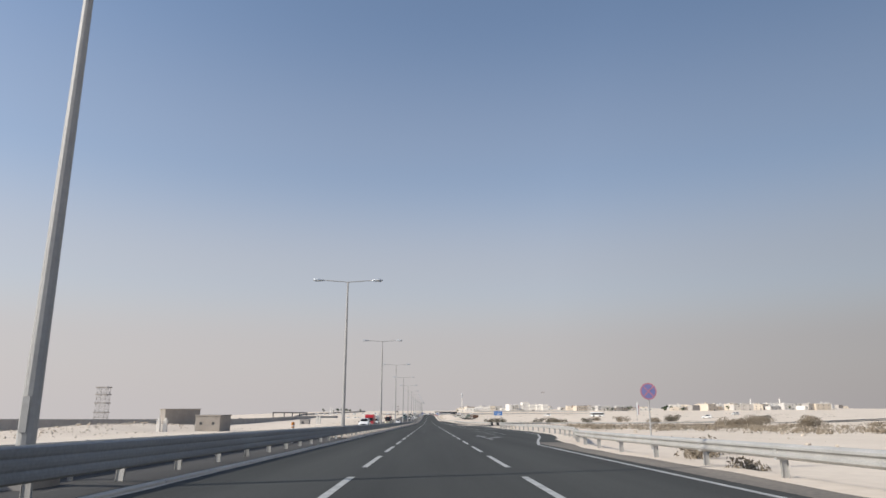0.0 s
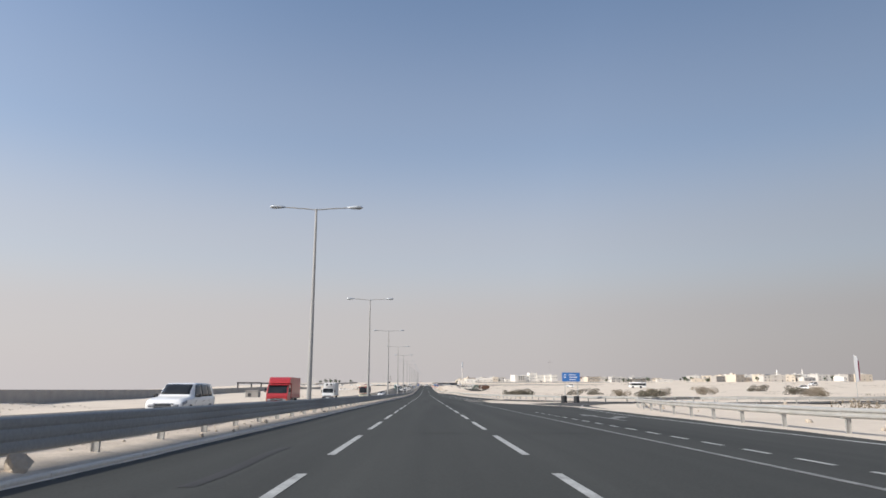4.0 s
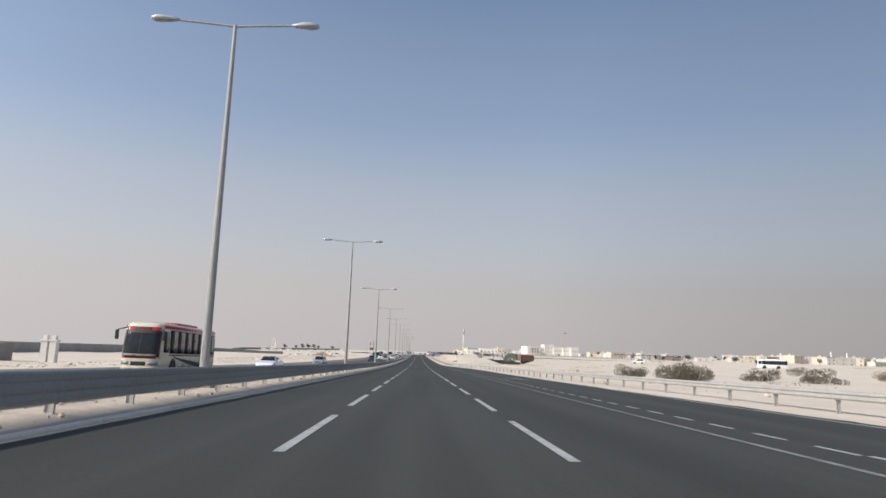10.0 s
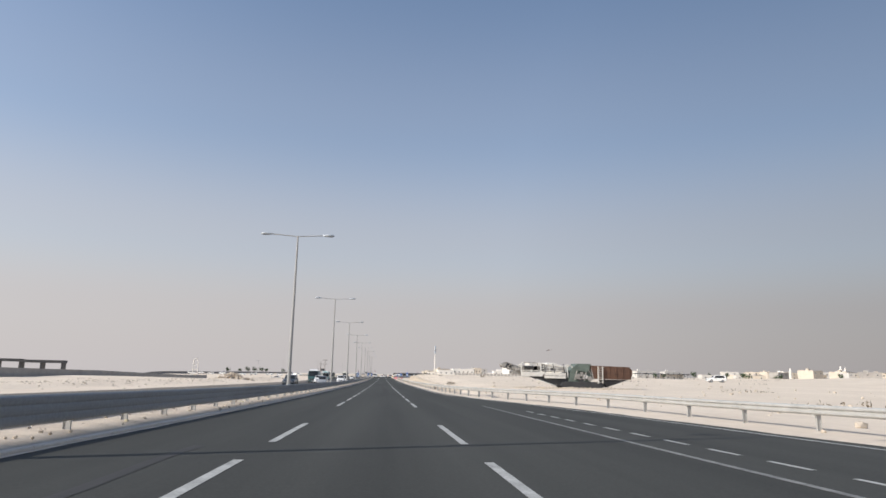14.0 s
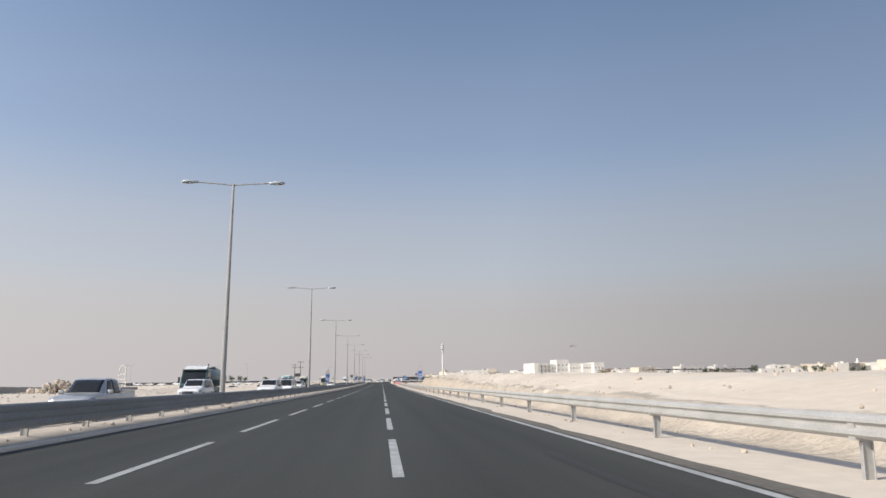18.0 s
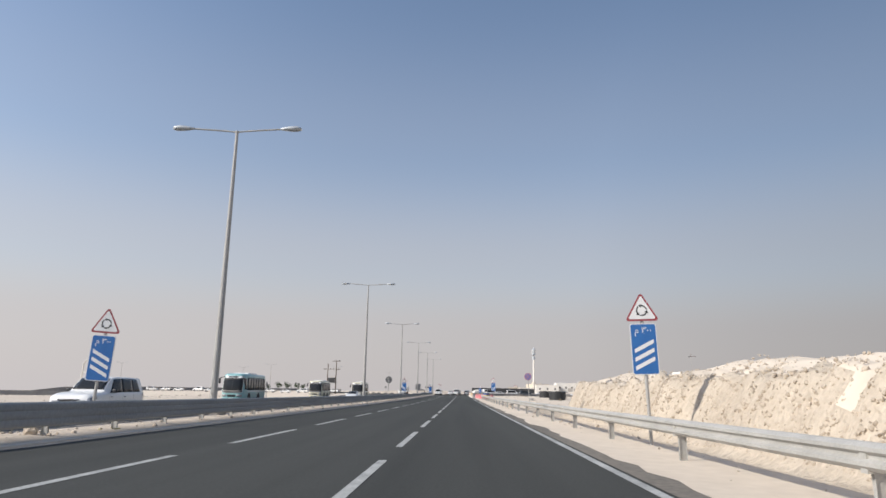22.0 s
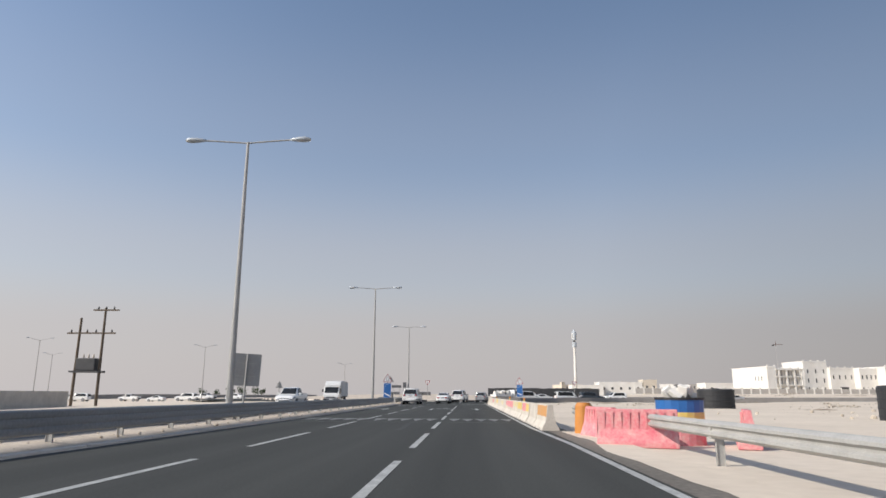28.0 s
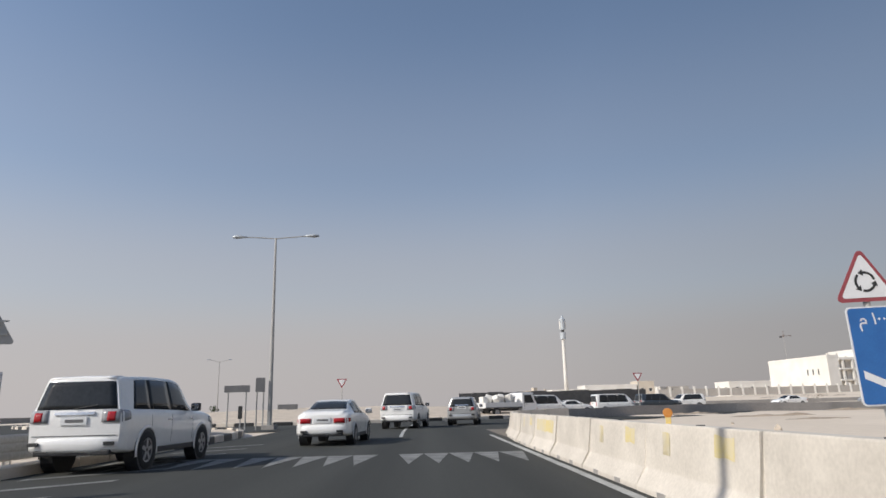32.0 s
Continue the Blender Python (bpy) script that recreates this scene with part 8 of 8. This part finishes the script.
for z in (2.75, 3.1, 3.45):
    part("filter_drum", tubed((19.95, -1.32, z), (19.95, -0.9, z), 0.15, n=14), DARK_STEEL, t)
    part("valve_block", boxed(20.15, 20.42, -1.3, -0.9, z - 0.12, z + 0.1, 0.03), MACHINE_GREY, t)
part("oil_tank", tubed((19.25, -0.9, 2.9), (19.25, 0.9, 2.9), 0.36, n=16), MACHINE_GREY, t)
part("deck_box", boxed(21.0, 21.6, -1.28, -1.16, 2.6, 3.0, 0.03), DARK_STEEL, t)
part("deck_box", boxed(21.9, 22.8, -1.27, -1.17, 2.55, 3.0, 0.02), MACHINE_GREY, t)
part("chute_beam", tubed((19.2, -1.1, 1.35), (21.6, -1.15, 0.45), 0.07, n=6), MACHINE_WHITE, t)
for x in (20.15, 21.3, 22.6):
    part("hose", tubed((x, -1.32, 3.6), (x + 0.15, -1.34, 2.3), 0.045), DARK_STEEL, t)
part("engine_cover", prismed(((20.5, 2.45), (20.5, 3.78), (21.7, 3.72), (23.0, 3.1), (23.0, 2.45)), "y", -1.2, 1.2, bevel=0.06), MACHINE_WHITE, t)
for k in range(3):
    part("vent", boxed(20.45 + k * 0.85, 20.8 + k * 0.85, -1.29, -1.24, 2.65, 3.0), MACHINE_GREY, t)
bm = bmesh.new()
tube(bm, (17.7, -1.25, 3.05), (18.75, -1.25, 3.05), 0.24, n=16)
part("muffler", bm, DARK_STEEL, t)
part("skirt", boxed(17.3, 20.0, -1.35, -1.25, 1.75, 2.4, 0.02), MACHINE_WHITE, t)
for k in range(2):
    part("side_panel", boxed(20.2, 22.9, -1.38, -1.28, 1.5 + 0.42 * k, 1.87 + 0.42 * k, 0.02), MACHINE_WHITE, t)
bm = bmesh.new()
prism(bm, ((18.6, 1.75), (23.2, 2.4), (23.2, 0.5), (21.8, 0.45)), "y", -1.0, 1.0)
bmesh.ops.recalc_face_normals(bm, faces=bm.faces[:])
part("underframe", bm, DARK_STEEL, t)
bm = bmesh.new()
prism(bm, ((23.2, 1.0), (23.6, 2.9), (24.4, 3.75), (26.0, 3.75), (26.3, 2.4), (26.0, 1.0)), "y", -1.25, 1.25, bevel=0.04)
part("crusher_housing", bm, MACHINE_GREEN, t, "green crusher housing")
part("slanted_guard", prismed(((24.1, 2.75), (24.75, 3.7), (26.15, 3.72), (25.6, 2.55)), "y", -1.48, -1.36), MACHINE_GREEN, t, "dull green slanted guard plate")
for a, b, r in (((24.3, 2.7), (24.0, 1.4), 0.07), ((25.5, 2.6), (25.2, 1.3), 0.07), ((26.1, 3.6), (26.4, 1.5), 0.09), ((24.0, 1.5), (26.4, 1.55), 0.08), ((24.5, 2.3), (25.3, 1.6), 0.05), ((25.7, 2.9), (26.3, 2.0), 0.06)):
    part("strut", tubed((a[0], -1.42, a[1]), (b[0], -1.42, b[1]), r, n=6), MACHINE_GREY, t)
for x0, x1, z0, z1 in ((24.2, 24.7, 1.6, 2.2), (24.75, 25.1, 1.9, 2.5), (25.75, 26.2, 1.3, 1.9)):
    part("gearbox", boxed(x0, x1, -1.5, -1.25, z0, z1, 0.06), MACHINE_GREY, t)
for x, z, r in ((25.35, 1.85, 0.32), (24.9, 1.4, 0.3)):
    bm = bmesh.new()
    tube(bm, (x, -1.42, z), (x, -1.2, z), r, n=18)
    part("flywheel", bm, WHITE if r > 0.31 else DARK_STEEL, t)
bm = bmesh.new()
prism(bm, ((26.4, 1.55), (26.0, 3.5), (31.0, 3.4), (31.4, 2.9), (31.2, 1.55)), "y", -1.5, 1.5, bevel=0.03)
part("feed_hopper", bm, RUST, t, "rust-brown feed hopper")
for k in range(5):
    x = 27.6 + k * 0.85
    part("hopper_rib", boxed(x - 0.05, x + 0.05, -1.56, -1.5, 1.6, 3.38), RUST, t)
for s in (26.9, 27.5):
    part("ladder_rail", boxed(s - 0.04, s + 0.04, -1.75, -1.65, 0.9, 3.4), MACHINE_WHITE, t)
for k in range(7):
    part("ladder_rung", boxed(26.94, 27.46, -1.73, -1.68, 1.1 + k * 0.34, 1.16 + k * 0.34), MACHINE_WHITE, t)
for y in (-1.25, 1.0):
    bm = bmesh.new()
    prism(bm, ((22.2, 0.55), (22.4, 0.95), (22.9, 1.1), (27.0, 1.1), (27.5, 0.95), (27.7, 0.55), (27.4, 0.15), (26.9, 0.0), (23.0, 0.0), (22.5, 0.15)), "y", y - 0.25, y + 0.25, bevel=0.05)
    part("track", bm, DARK_STEEL, t)
bm = bmesh.new()
prism(bm, ((27.8, 1.5), (31.0, 1.5), (28.2, 0.35)), "y", -0.9, 0.9)
part("support", bm, DARK_STEEL, t)

# ---- plants ----
def leaf_cloud(count, spread, size, seed, low=0.08):
    """Many small crossed leaves in a ragged volume."""
    rnd = random.Random(seed)
    vs, fs = [], []
    lobes = [(rnd.uniform(-0.75, 0.75) * spread[0], rnd.uniform(-0.6, 0.6) * spread[1], rnd.uniform(low, 0.78) * spread[2] * (1 - 0.35 * (i % 3 == 0)), rnd.uniform(0.28, 0.5)) for i in range(13)]
    for _ in range(count):
        lx, ly, lz, lr = rnd.choice(lobes)
        v = Vector((rnd.gauss(0, 1), rnd.gauss(0, 1), rnd.gauss(0, 1))).normalized() * lr * (0.35 + 0.65 * rnd.random() ** 0.4)
        c = Vector((lx + v.x * spread[0] * 0.9, ly + v.y * spread[1] * 0.9, max(0.05, lz + v.z * spread[2] * 0.7)))
        e = Euler((rnd.uniform(0, 6.28), rnd.uniform(0, 6.28), rnd.uniform(0, 6.28))).to_matrix()
        s = size * rnd.uniform(0.5, 1.4)
        o = len(vs)
        vs += [tuple(c + e @ Vector(p)) for p in ((-s, 0, 0), (0, -s * 0.35, 0), (s, 0, 0), (0, s * 0.35, 0))]
        fs.append((o, o + 1, o + 2, o + 3))
    return vs, fs


def shrub_meshes(seed, spread, count, size, material):
    vs, fs = leaf_cloud(count, spread, size, seed)
    me = bpy.data.meshes.new("foliage")
    me.from_pydata(vs, [], fs)
    me.materials.append(material)
    rnd = random.Random(seed + 50)
    bm = bmesh.new()
    for k in range(7):
        a = rnd.uniform(0, 6.28)
        q = Vector((math.cos(a) * spread[0] * rnd.uniform(0.3, 0.8), math.sin(a) * spread[1] * rnd.uniform(0.3, 0.8), spread[2] * rnd.uniform(0.5, 0.9)))
        mid = q * 0.5 + Vector((0, 0, 0.15 * spread[2]))
        tube(bm, (0, 0, -0.2), mid, 0.07, 0.045, 6)
        tube(bm, mid, q, 0.045, 0.015, 5)
    return me, mesh_of(bm, "branch_frame", TWIG)


SHRUBS = [shrub_meshes(k, (2.9, 2.5, 1.9), 4200, 0.085, LEAF if k % 2 else SCRUB) for k in range(4)]
LOW = [shrub_meshes(20 + k, (1.3, 1.1, 0.75), 420, 0.10, SCRUB) for k in range(3)]


def shrub(x, y, s, bank, label):
    t = empty("shrub", pose(x, y, ground_z(x, y) - 0.05, 0, 0, random.uniform(0, 360)), label=label, category="shrub", group="desert shrubs")
    t.scale = (s, s, s)
    f, b = random.choice(bank)
    share("foliage", f, t, pose(0, 0, 0))
    share("branch_frame", b, t, pose(0, 0, 0))


random.seed(21)
for x, y, s in ((31, 348, 1.2), (35.5, 354, 1.35), (30, 362, 1.0), (63, 372, 1.4), (58, 380, 1.2), (52, 300, 1.1), (70, 318, 1.3), (48, 262, 1.0), (88, 330, 1.4), (40, 240, 0.9), (76, 250, 1.2), (100, 300, 1.3), (58, 150, 1.25), (66, 158, 1.1), (72, 146, 1.2), (84, 190, 1.3), (118, 260, 1.3), (95, 400, 1.1), (130, 380, 1.5)):
    shrub(x, y, s, SHRUBS, "dusty grey-green thorn bush on the sand")
for x, y, s in ((7.9, 37.2, 0.55), (9.0, 43, 0.8), (10.4, 46, 0.9), (11.4, 475.2, 0.75), (27, 668, 0.8), (34, 690, 0.8), (23, 700, 0.6), (17, 560, 0.5), (26, 540, 0.7), (16, 620, 0.6)):
    shrub(x, y, s, LOW, "dry brown scrub tuft beside the road")
vs, fs = [], []
for k in range(330):
    x, y = random.uniform(24, 110), random.uniform(80, 175)
    if noise.noise((x * 0.05, y * 0.05, 4.0)) > -0.12:
        v, f = leaf_cloud(90, (2.4, 1.9, 0.9), 0.15, 300 + k)
        o, z = len(vs), ground_z(x, y)
        vs += [(p[0] + x, p[1] + y, p[2] + z) for p in v]
        fs += [tuple(i + o for i in q) for q in f]
for k in range(260):
    x, y = random.uniform(32, 260), random.uniform(230, 830)
    if ground_z(x, y) > 2.2 and x < 32 or noise.noise((x * 0.02, y * 0.05, 2.0)) < 0.02:
        continue
    v, f = leaf_cloud(46, (4.5, 1.4, 0.45), 0.16, 1100 + k)
    o, z = len(vs), ground_z(x, y)
    vs += [(p[0] + x, p[1] + y, p[2] + z) for p in v]
    fs += [tuple(i + o for i in q) for q in f]
for k in range(70):
    x, y = random.uniform(26, 130), random.uniform(660, 900)
    v, f = leaf_cloud(60, (random.uniform(1.2, 2.6), 0.9, 0.35), 0.11, 700 + k)
    o, z = len(vs), ground_z(x, y)
    vs += [(p[0] + x, p[1] + y, p[2] + z) for p in v]
    fs += [tuple(i + o for i in q) for q in f]
me = bpy.data.meshes.new("dry_scrub")
me.from_pydata(vs, [], fs)
me.materials.append(SCRUB)
tagged(new("dry_scrub", me), "low dry scrub spread over the desert", "scrub", kind="stuff")


# low ridges of darker dug soil on the plain
vs, fs = [], []
for k in range(75):
    x, y = random.uniform(24, 130), random.uniform(655, 905)
    ln, wd, ht, turn = random.uniform(0.7, 3.4), random.uniform(0.25, 0.6), random.uniform(0.10, 0.26), random.uniform(-0.3, 0.3)
    o = len(vs)
    for i in range(13):
        for j in range(6):
            u, v = i / 6 - 1, j / 2.5 - 1
            gx_, gy_ = x + ln * u * math.cos(turn) - wd * v * math.sin(turn), y + ln * u * math.sin(turn) + wd * v
            rise = max(0.0, (1 - u * u)) ** 0.6 * max(0.0, 1 - v * v) * (0.75 + 0.9 * noise.noise((gx_ * 1.3, gy_ * 1.3, k)))
            vs.append((gx_, gy_ + 0.3 * noise.noise((gx_ * 0.8, k, 0)), ground_z(gx_, gy_) - 0.04 + ht * rise))
    fs += [(o + i * 6 + j, o + (i + 1) * 6 + j, o + (i + 1) * 6 + j + 1, o + i * 6 + j + 1) for i in range(12) for j in range(5)]
me = bpy.data.meshes.new("soil_ridges")
me.from_pydata(vs, [], fs)
me.materials.append(SOIL)
tagged(new("soil_ridges", me), "low ridges of brown dug soil on the plain", "soil", kind="stuff")


def tree(x, y, h, label="dusty tree between the far houses"):
    t = empty("tree", pose(x, y, ground_z(x, y) - 0.1, 0, 0, random.uniform(0, 360)), label=label, category="tree", group="far trees")
    s = h / 5.0
    part("trunk", tubed((0, 0, 0), (0.1, 0, 2.4 * s), 0.22 * s, 0.1 * s), BARK, t)
    share("crown", random.choice(CROWNS), t, pose(0, 0, 1.2 * s) @ Matrix.Scale(s, 4))


CROWNS = []
for k in range(3):
    vs, fs = leaf_cloud(700, (2.0, 2.0, 3.4), 0.22, 90 + k, 0.3)
    me = bpy.data.meshes.new("crown")
    me.from_pydata(vs, [], fs)
    me.materials.append(PALM)
    CROWNS.append(me)
random.seed(33)
for k in range(46):
    y = random.uniform(900, 1200)
    x = random.uniform(0.26, 0.66) * (y - 120)
    tree(x, y, random.uniform(5.0, 8.5))
for k in range(14):
    tree(random.uniform(40, 200), random.uniform(1010, 1200), random.uniform(3.5, 6.0))
for x, y in ((-153, 1108), (-146, 1112), (-138, 1110), (-133, 1120), (-127, 1114), (-171, 1130), (-112, 1140)):
    tree(x, y, random.uniform(6.0, 8.0), "dark dusty tree behind the parked cars")

# ---- litter ----
def bag(x, y, z, size, material, label, seed):
    bm = bmesh.new()
    bmesh.ops.create_icosphere(bm, subdivisions=3, radius=0.5)
    for v in bm.verts:
        v.co *= 1 + 0.35 * noise.noise(v.co * 2.6 + Vector((seed, 0, 0))) + 0.12 * noise.noise(v.co * 7.0 + Vector((0, seed, 0)))
        v.co.z = max(-0.22, v.co.z * 0.55)
    tagged(part("litter_bag", bm, material, smooth=True, at=pose(x, y, z + 0.2 * size, 0, 0, seed * 40) @ Matrix.Scale(size, 4)), label, "bag", group="litter in the median")


for k, (x, y, size, m, label) in enumerate(((-6.8, 371.2, 1.1, BLACK_PLASTIC, "torn black rubbish bag in the median"), (-6.5, 372.9, 0.5, SIGN_WHITE, "crumpled white bag in the median"), (-6.8, 52.2, 0.4, SIGN_WHITE, "small crumpled white bag in the median"), (-6.6, 228.0, 0.4, SIGN_WHITE, "white plastic canister lying in the median"), (-7.0, 447.0, 0.4, SIGN_WHITE, "pale paper bag in the median"), (-7.0, 648.2, 0.6, WHITE, "pale torn sack in the median"))):
    bag(x, y, 0.1, size, m, label, k + 1)
random.seed(91)
LITTER = []
for w, d in ((0.10, 0.07), (0.22, 0.10), (0.16, 0.14)):
    bm = bmesh.new()
    box(bm, -w / 2, w / 2, -d / 2, d / 2, 0, 0.04, bevel=0.01)
    LITTER.append([mesh_of(bm.copy(), "scrap", SIGN_WHITE), mesh_of(bm.copy(), "scrap", BLACK_PLASTIC), mesh_of(bm, "scrap", YELLOW_WORN)])
for k in range(90):
    x, y = random.uniform(-7.9, -5.5), random.uniform(75, 770)
    tagged(share("scrap", random.choice(random.choice(LITTER)), None, pose(x, y, 0.10 if x > -7.3 else 0.06, random.uniform(-8, 8), random.uniform(-8, 8), random.uniform(0, 360))), "small scrap of litter on the sandy median", "litter", group="litter in the median")


# ---- everything is set on the road's fall ----
STANDING = ("street lamp", "building", "school", "road sign", "direction sign", "tower", "mast", "minaret", "crane", "power pole", "flag", "tree", "shed", "shelter", "pillar", "machine", "shrub")


def settle(ob, inverse):
    """Lifts a short thing as a whole, tilted with the road unless it stands upright; a long one point by point, and its parts one by one."""
    family = [o for o in (ob, *ob.children_recursive) if o.data is not None]
    ys = [(o.matrix_world @ Vector(c)).y for o in family for c in o.bound_box]
    if not ys:
        return
    mid = (min(ys) + max(ys)) / 2
    if min(ys) > 720:
        return
    if max(ys) - min(ys) < 14:
        upright = ob.get("category", "") in STANDING
        lift = Matrix.Translation((0, mid, float(grade(mid)))) @ Matrix.Rotation(0 if upright else -math.atan(fall(mid)), 4, "X") @ Matrix.Translation((0, -mid, 0))
        ob.matrix_basis = inverse @ lift @ inverse.inverted() @ ob.matrix_basis
        return
    deeper = ob.matrix_world.inverted()
    if ob.type == "MESH":
        co = np.empty(3 * len(ob.data.vertices))
        ob.data.vertices.foreach_get("co", co)
        co = co.reshape(-1, 3)
        m = np.array(ob.matrix_world)
        up = np.array(deeper.to_3x3() @ Vector((0, 0, 1)))
        co += grade(co @ m[1, :3] + m[1, 3])[:, None] * up
        ob.data.vertices.foreach_set("co", co.ravel())
        ob.data.update()
    for child in ob.children:
        settle(child, deeper)


bpy.context.view_layer.update()
for ob in [o for o in scene.objects if o.parent is None and o.type in ("MESH", "EMPTY")]:
    settle(ob, Matrix())
